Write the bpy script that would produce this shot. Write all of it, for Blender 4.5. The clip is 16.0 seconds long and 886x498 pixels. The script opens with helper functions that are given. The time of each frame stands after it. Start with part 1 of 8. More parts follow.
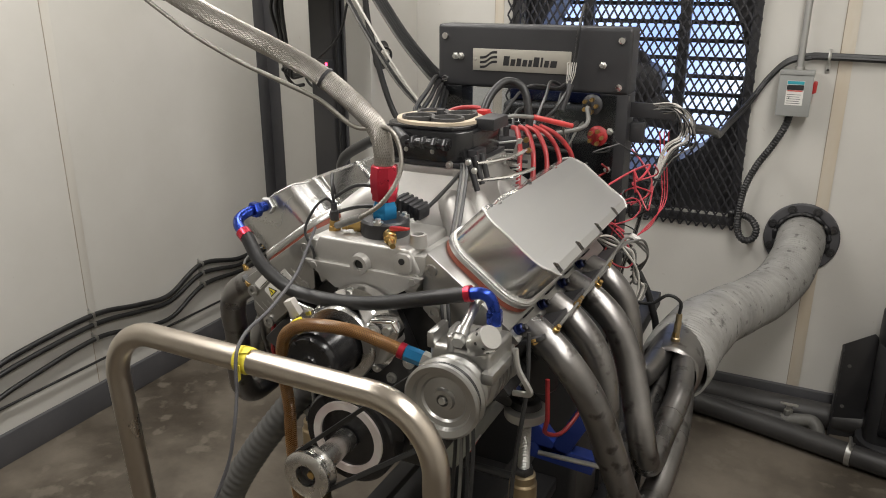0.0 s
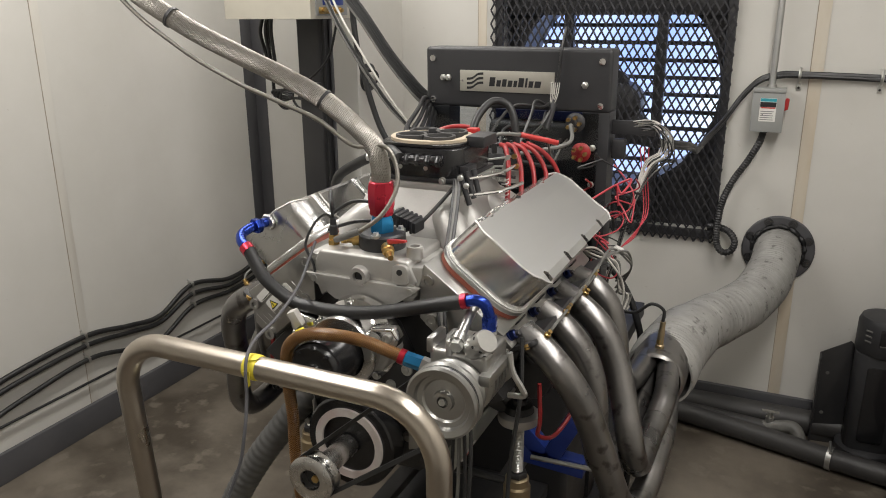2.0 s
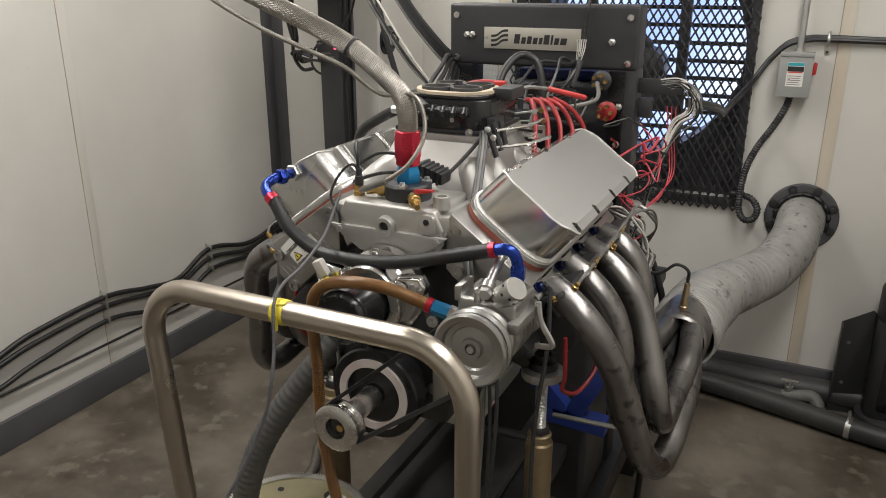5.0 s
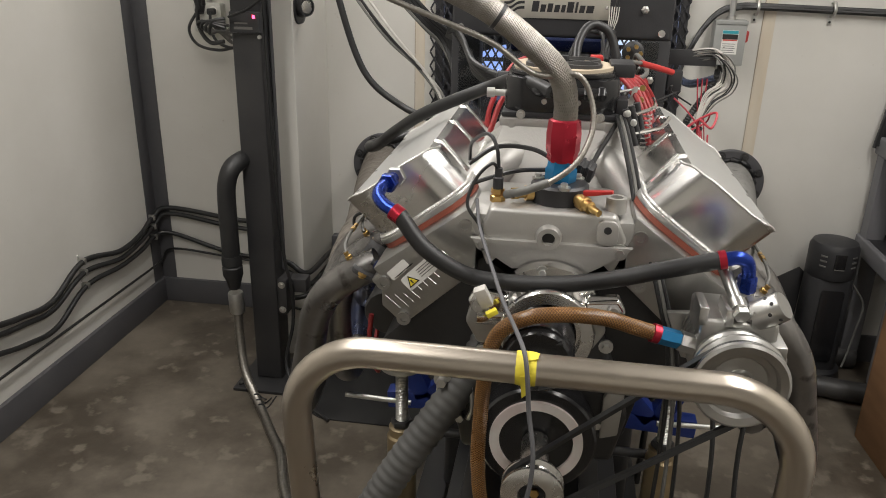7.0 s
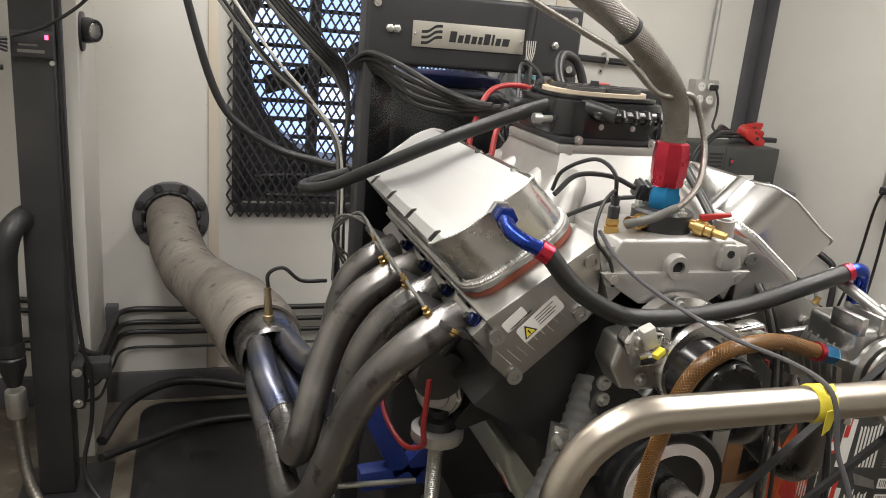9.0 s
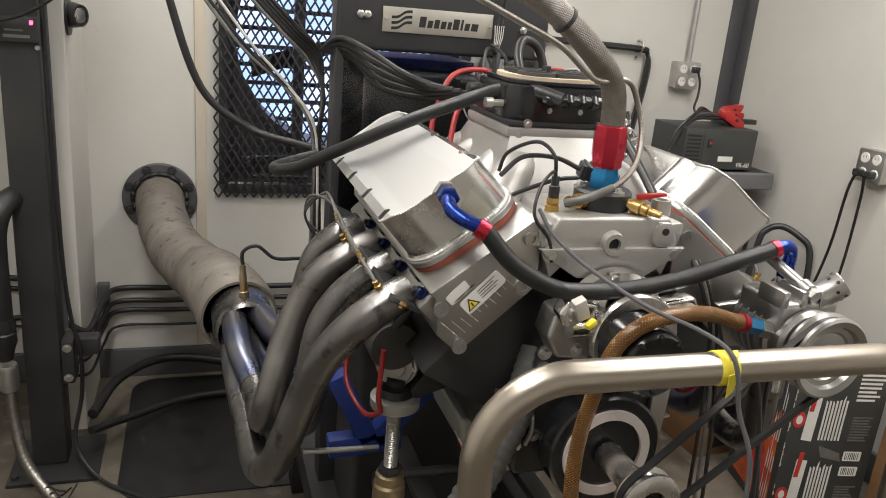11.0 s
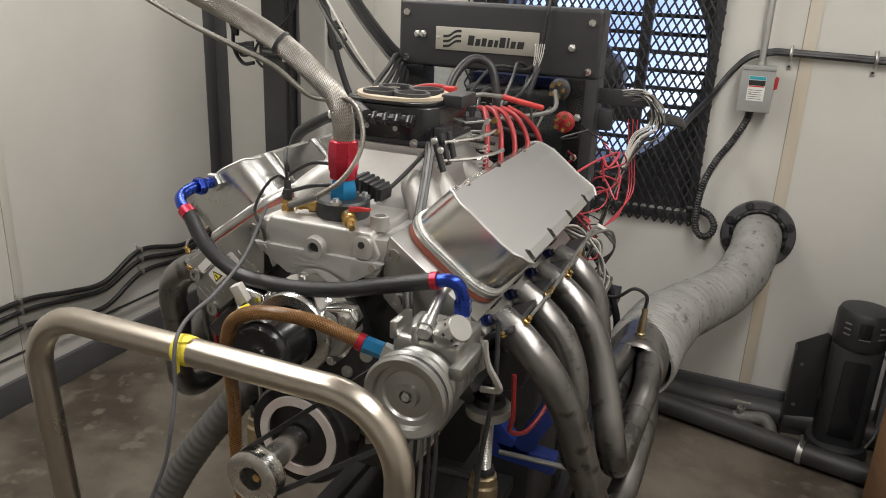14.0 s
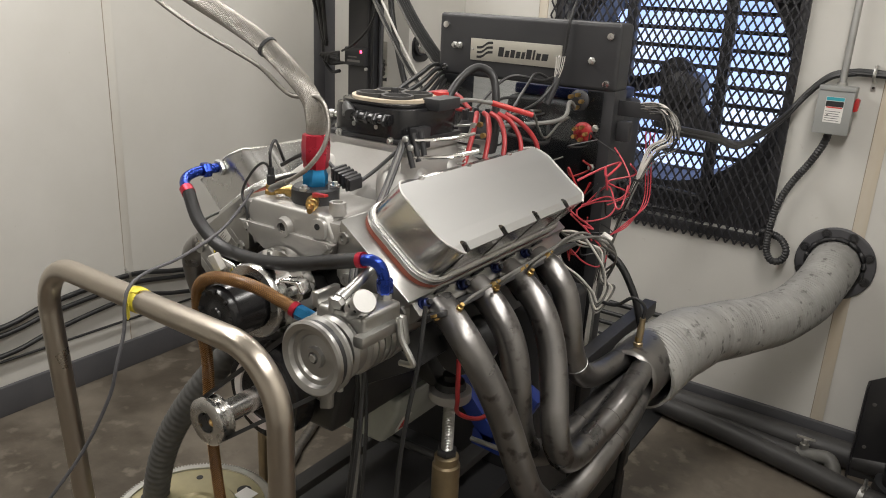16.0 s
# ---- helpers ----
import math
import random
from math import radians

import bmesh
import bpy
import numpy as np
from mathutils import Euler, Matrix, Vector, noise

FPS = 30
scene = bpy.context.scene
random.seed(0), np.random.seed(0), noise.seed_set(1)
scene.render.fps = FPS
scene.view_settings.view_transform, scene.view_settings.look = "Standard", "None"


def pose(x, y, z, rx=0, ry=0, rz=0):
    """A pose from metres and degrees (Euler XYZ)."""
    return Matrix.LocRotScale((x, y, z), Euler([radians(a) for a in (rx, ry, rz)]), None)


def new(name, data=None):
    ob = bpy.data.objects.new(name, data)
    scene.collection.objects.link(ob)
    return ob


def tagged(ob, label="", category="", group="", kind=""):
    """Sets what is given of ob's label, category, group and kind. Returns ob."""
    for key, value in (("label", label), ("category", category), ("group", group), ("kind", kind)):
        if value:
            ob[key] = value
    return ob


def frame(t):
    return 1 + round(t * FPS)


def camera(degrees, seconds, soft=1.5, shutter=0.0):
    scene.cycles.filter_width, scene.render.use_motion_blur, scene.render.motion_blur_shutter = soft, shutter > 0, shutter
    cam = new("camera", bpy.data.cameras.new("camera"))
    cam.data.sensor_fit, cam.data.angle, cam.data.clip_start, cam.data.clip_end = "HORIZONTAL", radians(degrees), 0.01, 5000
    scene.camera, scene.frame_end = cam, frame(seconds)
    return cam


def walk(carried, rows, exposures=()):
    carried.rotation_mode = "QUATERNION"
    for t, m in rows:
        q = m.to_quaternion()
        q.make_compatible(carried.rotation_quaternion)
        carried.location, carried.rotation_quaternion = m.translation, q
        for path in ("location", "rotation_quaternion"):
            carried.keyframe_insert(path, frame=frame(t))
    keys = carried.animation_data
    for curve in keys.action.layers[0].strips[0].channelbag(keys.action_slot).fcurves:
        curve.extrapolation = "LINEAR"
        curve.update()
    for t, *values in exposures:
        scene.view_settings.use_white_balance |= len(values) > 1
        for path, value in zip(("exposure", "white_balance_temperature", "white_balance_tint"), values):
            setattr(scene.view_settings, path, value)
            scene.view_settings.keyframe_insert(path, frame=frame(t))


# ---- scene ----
cam = camera(59.7, 16.0, soft=1.0)
METRES, EYE, TILT, LEAN, TURN = 3.8, 1.65, 0.0, 0.0, 26.0
ROWS = [
    (0.0, 0.0, 0.0, 0.0, 0.02, -18.91, -0.05),
    (0.5, -0.0216, -0.0115, 0.0022, -1.48, -18.06, -0.11),
    (1.0, -0.0115, -0.017, 0.0013, -1.31, -17.61, 0.12),
    (1.5, -0.0065, -0.0185, 0.0015, -1.42, -17.52, 0.25),
    (2.0, -0.0067, -0.0193, 0.0016, -1.5, -17.39, 0.35),
    (2.5, -0.0075, -0.0203, 0.002, -1.43, -17.47, 0.37),
    (3.0, -0.0077, -0.0215, 0.0024, -1.07, -17.79, 0.3),
    (5.5, -0.0202, -0.0168, -0.0149, -0.53, -19.8, 0.09),
    (6.0, -0.0675, -0.0061, -0.0162, -3.75, -20.76, 0.19),
    (6.5, -0.1192, 0.0279, -0.0182, -8.63, -20.89, 0.34),
    (7.0, -0.1728, 0.0821, -0.0192, -17.14, -21.16, -1.16),
    (7.5, -0.2368, 0.1415, -0.0363, -27.62, -19.99, -2.88),
    (8.0, -0.2893, 0.1898, -0.0498, -37.04, -17.96, -4.31),
    (8.5, -0.3081, 0.2136, -0.0489, -43.25, -15.95, -4.85),
    (11.0, -0.3043, 0.1853, -0.0428, -42.96, -17.36, -4.78),
    (11.5, -0.2379, 0.123, -0.0342, -34.5, -19.18, -4.85),
    (12.0, -0.1918, 0.0642, -0.0231, -27.76, -20.18, -4.56),
    (12.5, -0.1703, 0.0137, -0.0141, -22.36, -20.42, -3.41),
    (13.0, -0.1381, -0.0054, -0.0105, -15.92, -20.22, -2.02),
    (13.5, -0.0665, -0.0004, -0.0113, -9.28, -19.29, -1.94),
    (14.0, -0.0072, 0.0252, -0.0139, -3.32, -19.21, -2.44),
    (14.5, 0.0319, 0.0347, -0.0145, 1.57, -19.83, -2.9),
    (15.0, 0.0768, 0.0046, -0.0159, 5.88, -19.33, -2.95),
    (15.5, 0.0915, -0.0039, -0.0128, 7.62, -19.0, -2.78),
    (16.0, 0.0904, -0.0038, -0.012, 8.7, -18.53, -2.68),
]
walk(cam, [(t, pose(0, 0, EYE, TILT, LEAN, TURN) @ pose(METRES * x, METRES * y, METRES * z, 90 + pitch, roll, yaw)) for t, x, y, z, yaw, pitch, roll in ROWS],
     exposures=[(0.0, 0.12), (1.5, 0.05), (3.2, 0.05), (7.0, 0.13), (7.5, 0.20), (8.0, 0.36), (8.5, 0.38), (11.0, 0.34), (12.0, 0.46), (12.5, 0.40), (13.0, 0.28), (14.5, 0.09), (16.0, 0.14)])


# ---- world and light ----
world = bpy.data.worlds.new("world")
scene.world = world
world.use_nodes = True
wn = world.node_tree.nodes
sky = wn.new("ShaderNodeTexSky")
sky.sky_type, sky.sun_disc, sky.sun_elevation, sky.sun_rotation = "NISHITA", False, radians(35), radians(20)
world.node_tree.links.new(sky.outputs[0], wn["Background"].inputs[0])
wn["Background"].inputs[1].default_value = 0.12


def ceiling_lamp(x, y, sx, sy, watts):
    d = bpy.data.lights.new("ceiling_lamp", "AREA")
    d.shape, d.size, d.size_y, d.energy, d.color = "RECTANGLE", sx, sy, watts, (1.0, 0.965, 0.92)
    o = new("ceiling_lamp", d)
    o.matrix_world = pose(x, y, 2.62)
    return o


ceiling_lamp(-1.60, 1.05, 0.30, 2.40, 46)
ceiling_lamp(0.30, 1.05, 0.30, 2.40, 46)
ceiling_lamp(-1.55, 2.85, 1.60, 0.25, 17)


# ---- helpers of this scene ----
def V(*a):
    return Vector(a)


ORIGIN = {}


def thing(name, label, category, at, group="", kind=""):
    o = new(name)
    o.empty_display_size = 0.05
    o.location = at
    ORIGIN[o.name] = Vector(at)
    return tagged(o, label, category, group, kind)


def mesh_of(name, bm, material, smooth=True, sharp=38):
    bmesh.ops.recalc_face_normals(bm, faces=bm.faces)
    me = bpy.data.meshes.new(name)
    bm.to_mesh(me)
    bm.free()
    me.materials.append(material)
    if smooth:
        for p in me.polygons:
            p.use_smooth = True
        me.set_sharp_from_angle(angle=radians(sharp))
    return me


def part(name, bm, material, parent=None, label="", smooth=True, sharp=38):
    """One mesh object under a thing or a part, from a bmesh in world coordinates."""
    o = new(name, mesh_of(name, bm, material, smooth, sharp))
    if parent is not None:
        o.parent = parent
        at = ORIGIN.get(parent.name)
        if at is not None:
            o.matrix_parent_inverse = Matrix.Translation(-at)
    if label:
        tagged(o, label)
    return o


def single(name, bm, material, label, category, group="", kind="", smooth=True):
    return tagged(part(name, bm, material, None, "", smooth), label, category, group, kind)


def spline(pts, n=8):
    """Catmull-Rom curve through the points."""
    p = [Vector(a) for a in pts]
    p = [p[0] * 2 - p[1]] + p + [p[-1] * 2 - p[-2]]
    out = []
    for i in range(1, len(p) - 2):
        a, b, c, d = p[i - 1:i + 3]
        for k in range(n):
            t = k / n
            out.append(0.5 * (2 * b + (c - a) * t + (2 * a - 5 * b + 4 * c - d) * t * t + (3 * b - a - 3 * c + d) * t ** 3))
    out.append(p[-2].copy())
    return out


def resample(path, step):
    out, left = [path[0].copy()], step
    for a, b in zip(path, path[1:]):
        L = (b - a).length
        while L > 0 and left <= L:
            out.append(a.lerp(b, left / L))
            left += step
        left -= L
    return out


def sweep(bm, path, radius, seg=12, caps=True, bore=None):
    """A round tube along a path; radius is a number or a function of the ring's index."""
    tan = [(path[min(i + 1, len(path) - 1)] - path[max(i - 1, 0)]).normalized() for i in range(len(path))]
    up = V(0, 0, 1) if abs(tan[0].z) < 0.9 else V(1, 0, 0)
    nrm = (up - tan[0] * up.dot(tan[0])).normalized()
    rings = []
    for i, (p, t) in enumerate(zip(path, tan)):
        nrm = (nrm - t * nrm.dot(t)).normalized()
        bi = t.cross(nrm)
        r = radius(i) if callable(radius) else radius
        rings.append([bm.verts.new(p + (nrm * math.cos(2 * math.pi * k / seg) + bi * math.sin(2 * math.pi * k / seg)) * r) for k in range(seg)])
    for a, b in zip(rings, rings[1:]):
        for k in range(seg):
            bm.faces.new((a[k], a[(k + 1) % seg], b[(k + 1) % seg], b[k]))
    if caps:
        bm.faces.new(rings[0][::-1])
        bm.faces.new(rings[-1])
    return bm


def tube(pts, r, seg=12, n=8, caps=True, bm=None):
    return sweep(bm or bmesh.new(), spline(pts, n) if n > 1 else [Vector(p) for p in pts], r, seg, caps)


def frame_of(axis):
    z = Vector(axis).normalized()
    x = V(0, 0, 1).cross(z)
    x = V(1, 0, 0) if x.length < 1e-4 else x.normalized()
    return x, z.cross(x), z


def lathe(profile, at, axis, seg=32, bm=None, closed=False):
    """A turned body: profile of (radius, distance along the axis)."""
    bm = bm or bmesh.new()
    ex, ey, ez = frame_of(axis)
    at = Vector(at)
    rings = []
    for r, h in profile:
        if r < 1e-6:
            rings.append([bm.verts.new(at + ez * h)])
        else:
            rings.append([bm.verts.new(at + ez * h + (ex * math.cos(2 * math.pi * k / seg) + ey * math.sin(2 * math.pi * k / seg)) * r) for k in range(seg)])
    pairs = list(zip(rings, rings[1:]))
    if closed:
        pairs.append((rings[-1], rings[0]))
    for a, b in pairs:
        for k in range(seg):
            q = [a[k % len(a)], a[(k + 1) % len(a)], b[(k + 1) % len(b)], b[k % len(b)]]
            q = list(dict.fromkeys(q))
            if len(q) > 2:
                bm.faces.new(q)
    return bm


def bevel(bm, w, seg=2, angle=25):
    edges = [e for e in bm.edges if len(e.link_faces) == 2 and e.calc_face_angle(0) > radians(angle)]
    bmesh.ops.bevel(bm, geom=edges, offset=w, segments=seg, profile=0.6, affect="EDGES", clamp_overlap=True)
    return bm


def prism(poly, at, ex, ey, ez, depth, bw=0.0, seg=2, bm=None):
    """A polygon (in ex, ey) pushed along ez."""
    own = bmesh.new()
    at, ex, ey, ez = Vector(at), Vector(ex), Vector(ey), Vector(ez)
    a = [own.verts.new(at + ex * p + ey * q) for p, q in poly]
    b = [own.verts.new(at + ex * p + ey * q + ez * depth) for p, q in poly]
    own.faces.new(a[::-1])
    own.faces.new(b)
    for i in range(len(a)):
        own.faces.new((a[i], a[(i + 1) % len(a)], b[(i + 1) % len(a)], b[i]))
    bmesh.ops.recalc_face_normals(own, faces=own.faces)
    if bw:
        bevel(own, bw, seg)
    return join(bm, own)


def join(bm, own):
    if bm is None:
        return own
    me = bpy.data.meshes.new("join")
    own.to_mesh(me)
    own.free()
    bm.from_mesh(me)
    bpy.data.meshes.remove(me)
    return bm


def box(lo, hi, bw=0.0, seg=2, bm=None, m=None):
    own = bmesh.new()
    bmesh.ops.create_cube(own, size=1)
    lo, hi = Vector(lo), Vector(hi)
    for v in own.verts:
        v.co = Vector([(lo[i] + hi[i]) / 2 + v.co[i] * (hi[i] - lo[i]) for i in range(3)])
    if bw:
        bevel(own, bw, seg)
    if m is not None:
        bmesh.ops.transform(own, matrix=m, verts=own.verts)
    return join(bm, own)


def filleted(pts, radii, n=10):
    """Straight runs joined by round bends."""
    p = [Vector(a) for a in pts]
    out = [p[0]]
    for i in range(1, len(p) - 1):
        a, c = (p[i - 1] - p[i]).normalized(), (p[i + 1] - p[i]).normalized()
        half = a.angle(c) / 2
        r = radii[i - 1]
        d = r / math.tan(half)
        mid = p[i] + (a + c).normalized() * (r / math.sin(half))
        s, e = p[i] + a * d - mid, p[i] + c * d - mid
        for k in range(n + 1):
            out.append(mid + s.lerp(e, k / n).normalized() * r)
    out.append(p[-1])
    dense = []
    for a, c in zip(out, out[1:]):
        m = max(1, int((c - a).length / 0.05))
        dense += [a.lerp(c, k / m) for k in range(m)]
    return dense + [out[-1]]


def rod(a, b, r, seg=12, bm=None):
    a, b = Vector(a), Vector(b)
    return lathe([(0, 0), (r, 0), (r, (b - a).length), (0, (b - a).length)], a, b - a, seg, bm)


def hexnut(at, axis, r, h, bm=None):
    return lathe([(0, 0), (r * 0.92, 0), (r, h * 0.15), (r, h * 0.85), (r * 0.92, h), (0, h)], at, axis, 6, bm)


def bolt(at, axis, r, h, bm=None):
    bm = lathe([(0, -0.004), (r * 1.7, -0.004), (r * 1.7, 0.0012), (0, 0.0012)], at, axis, 14, bm)
    return hexnut(at, axis, r, h, bm)


def rounded(w, h, r, n=5, cx=0.0, cy=0.0):
    out = []
    for sx, sy, a0 in ((1, 1, 0), (-1, 1, 90), (-1, -1, 180), (1, -1, 270)):
        for k in range(n + 1):
            a = radians(a0 + 90 * k / n)
            out.append((cx + sx * (w / 2 - r) + r * math.cos(a), cy + sy * (h / 2 - r) + r * math.sin(a)))
    return out


def cut(name, bm, cutters):
    """The body less the cutters, as a bmesh."""
    obs = []
    for k, b in enumerate([bm] + cutters):
        bmesh.ops.recalc_face_normals(b, faces=b.faces)
        me = bpy.data.meshes.new("cut")
        b.to_mesh(me)
        b.free()
        obs.append(new("cut", me))
    for c in obs[1:]:
        md = obs[0].modifiers.new("cut", "BOOLEAN")
        md.operation, md.object, md.solver = "DIFFERENCE", c, "MANIFOLD"
    dg = bpy.context.evaluated_depsgraph_get()
    me = bpy.data.meshes.new_from_object(obs[0].evaluated_get(dg))
    out = bmesh.new()
    out.from_mesh(me)
    for o in obs:
        d = o.data
        bpy.data.objects.remove(o)
        bpy.data.meshes.remove(d)
    bpy.data.meshes.remove(me)
    return out


def text(name, words, size, at, right, up, material, parent=None, label="", shear=0.0, bold=0.0):
    """Raised lettering lying on a surface."""
    cu = bpy.data.curves.new("text", "FONT")
    cu.body, cu.size, cu.align_x, cu.align_y, cu.extrude, cu.shear, cu.offset = words, size, "CENTER", "CENTER", 0.0004, shear, bold
    tmp = new("text", cu)
    dg = bpy.context.evaluated_depsgraph_get()
    me = bpy.data.meshes.new_from_object(tmp.evaluated_get(dg))
    bpy.data.objects.remove(tmp)
    r, u = Vector(right).normalized(), Vector(up).normalized()
    n = r.cross(u)
    m = Matrix(((r.x, u.x, n.x, at[0]), (r.y, u.y, n.y, at[1]), (r.z, u.z, n.z, at[2]), (0, 0, 0, 1)))
    bm = bmesh.new()
    bm.from_mesh(me)
    bmesh.ops.transform(bm, matrix=m, verts=bm.verts)
    return part(name, bm, material, parent, label, smooth=False)


# ---- materials ----
def material(name, color, rough=0.5, metal=0.0, color2=None, scale=6.0, detail=6.0, spread=(0.35, 0.65), rough2=None, bump=0.0, bump_scale=60.0,
             stretch=None, fleck=None, fleck_scale=90.0, fleck_amount=0.62, coat=0.0, random=0.0):
    m = bpy.data.materials.new(name)
    m.use_nodes = True
    nt = m.node_tree
    n, l = nt.nodes, nt.links
    b = n["Principled BSDF"]
    b.inputs["Roughness"].default_value, b.inputs["Metallic"].default_value, b.inputs["Coat Weight"].default_value = rough, metal, coat
    tc = n.new("ShaderNodeTexCoord")
    vec = tc.outputs["Object"]
    if stretch:
        mp = n.new("ShaderNodeMapping")
        mp.inputs["Scale"].default_value = stretch
        l.new(vec, mp.inputs["Vector"])
        vec = mp.outputs["Vector"]
    no = n.new("ShaderNodeTexNoise")
    no.inputs["Scale"].default_value, no.inputs["Detail"].default_value, no.inputs["Roughness"].default_value = scale, detail, 0.62
    l.new(vec, no.inputs["Vector"])
    rp = n.new("ShaderNodeMapRange")
    rp.inputs["From Min"].default_value, rp.inputs["From Max"].default_value = spread
    l.new(no.outputs["Fac"], rp.inputs["Value"])
    mx = n.new("ShaderNodeMix")
    mx.data_type = "RGBA"
    mx.inputs["A"].default_value = (*color, 1)
    mx.inputs["B"].default_value = (*(color2 or [c * 0.8 for c in color]), 1)
    l.new(rp.outputs["Result"], mx.inputs["Factor"])
    out = mx.outputs["Result"]
    if fleck:
        n2 = n.new("ShaderNodeTexNoise")
        n2.inputs["Scale"].default_value, n2.inputs["Detail"].default_value = fleck_scale, 3
        l.new(tc.outputs["Object"], n2.inputs["Vector"])
        r2 = n.new("ShaderNodeMapRange")
        r2.inputs["From Min"].default_value, r2.inputs["From Max"].default_value = fleck_amount, fleck_amount + 0.1
        l.new(n2.outputs["Fac"], r2.inputs["Value"])
        m2 = n.new("ShaderNodeMix")
        m2.data_type = "RGBA"
        m2.inputs["B"].default_value = (*fleck, 1)
        l.new(r2.outputs["Result"], m2.inputs["Factor"])
        l.new(out, m2.inputs["A"])
        out = m2.outputs["Result"]
    l.new(out, b.inputs["Base Color"])
    r3 = n.new("ShaderNodeMapRange")
    r3.inputs["To Min"].default_value, r3.inputs["To Max"].default_value = rough, rough if rough2 is None else rough2
    l.new(rp.outputs["Result"], r3.inputs["Value"])
    l.new(r3.outputs["Result"], b.inputs["Roughness"])
    if bump:
        n4 = n.new("ShaderNodeTexNoise")
        n4.inputs["Scale"].default_value, n4.inputs["Detail"].default_value = bump_scale, 4
        l.new(vec, n4.inputs["Vector"])
        bp = n.new("ShaderNodeBump")
        bp.inputs["Strength"].default_value, bp.inputs["Distance"].default_value = bump, 0.002
        l.new(n4.outputs["Fac"], bp.inputs["Height"])
        l.new(bp.outputs["Normal"], b.inputs["Normal"])
    return m


WALL = material("wall_paint", (0.60, 0.585, 0.55), 0.55, 0, (0.53, 0.515, 0.475), 1.6, 8, (0.3, 0.75), 0.65, 0.12, 14, fleck=(0.45, 0.42, 0.37), fleck_scale=38, fleck_amount=0.72)
CEIL = material("ceiling_paint", (0.62, 0.60, 0.56), 0.8)
STAIN = material("stained_joint", (0.52, 0.44, 0.33), 0.7, 0, (0.58, 0.54, 0.47), 3.0, 7, (0.3, 0.7), None, 0.1, 30, (3, 3, 0.6))
PALEJOINT = material("pale_joint", (0.545, 0.515, 0.46), 0.65, 0, (0.585, 0.57, 0.53), 4.0, 7, (0.3, 0.7), None, 0.1, 30, (3, 3, 0.6))
JOINTGAP = material("joint_gap", (0.26, 0.215, 0.16), 0.8, 0, (0.40, 0.36, 0.30), 9, 6)
CONCRETE = material("stained_concrete", (0.066, 0.054, 0.041), 0.36, 0, (0.165, 0.142, 0.112), 2.6, 14, (0.40, 0.66), 0.62, 0.3, 40, fleck=(0.150, 0.130, 0.103), fleck_scale=13, fleck_amount=0.57)
GREYTRIM = material("grey_trim_paint", (0.062, 0.062, 0.068), 0.5, 0, (0.085, 0.083, 0.088), 5, 6, (0.3, 0.7), 0.6, 0.1, 50)
BLACK = material("black_powder_coat", (0.018, 0.018, 0.020), 0.42, 0, (0.026, 0.026, 0.028), 8, 6, (0.3, 0.7), 0.52, 0.12, 260)
STEELBLACK = material("black_steel_paint", (0.020, 0.020, 0.022), 0.38, 0, (0.034, 0.033, 0.033), 4, 7, (0.35, 0.7), 0.55, 0.1, 60)
BLACKGLOSS = material("black_gloss", (0.010, 0.010, 0.011), 0.16, 0, (0.014, 0.014, 0.015), 9, 5, (0.3, 0.7), 0.26, 0.03, 120)
BLOCKBLACK = material("black_engine_paint", (0.014, 0.014, 0.015), 0.35, 0, (0.022, 0.021, 0.021), 14, 6, (0.3, 0.7), 0.5, 0.25, 90)
RUBBER = material("black_rubber", (0.009, 0.009, 0.010), 0.36, 0, (0.017, 0.017, 0.017), 12, 6, (0.3, 0.7), 0.52, 0.15, 180)
WIRE = material("black_wire_sheath", (0.010, 0.010, 0.011), 0.36, 0, (0.017, 0.017, 0.017), 20, 4, (0.3, 0.7), 0.5)
GREYWIRE = material("grey_wire_sheath", (0.15, 0.147, 0.135), 0.45, 0, (0.10, 0.098, 0.09), 25, 4)
WHITEWIRE = material("white_wire_sheath", (0.55, 0.53, 0.49), 0.5, 0, (0.42, 0.4, 0.37), 25, 4)
REDWIRE = material("red_silicone", (0.34, 0.022, 0.024), 0.42, 0, (0.24, 0.016, 0.018), 20, 4)
PINKWIRE = material("pink_red_wire", (0.44, 0.045, 0.065), 0.42, 0, (0.34, 0.03, 0.04), 20, 4)
ALU = material("brushed_aluminium", (0.66, 0.655, 0.64), 0.20, 1, (0.57, 0.565, 0.55), 5, 7, (0.3, 0.7), 0.32, 0.06, 55, (1, 0.05, 1))
ALUTOP = material("satin_aluminium", (0.62, 0.62, 0.61), 0.30, 1, (0.55, 0.55, 0.54), 3, 8, (0.3, 0.7), 0.42, 0.04, 180)
SATIN = material("satin_sheet", (0.585, 0.585, 0.575), 0.40, 0.95, (0.53, 0.53, 0.52), 2.2, 8, (0.3, 0.7), 0.47, 0.03, 240, (1, 0.25, 1))
WELD = material("weld_bead", (0.64, 0.635, 0.62), 0.42, 1, (0.58, 0.57, 0.55), 60, 4, (0.3, 0.7), 0.5)
CAST = material("cast_aluminium", (0.47, 0.46, 0.44), 0.44, 0.75, (0.385, 0.375, 0.355), 6, 9, (0.3, 0.7), 0.56, 0.16, 300)
MACHINED = material("machined_aluminium", (0.47, 0.465, 0.45), 0.28, 1, (0.37, 0.365, 0.35), 9, 8, (0.3, 0.7), 0.44, 0.07, 200)
BRIGHT = material("bright_machined_steel", (0.70, 0.69, 0.67), 0.2, 1, (0.60, 0.59, 0.57), 12, 6, (0.3, 0.7), 0.32, 0.03, 160)
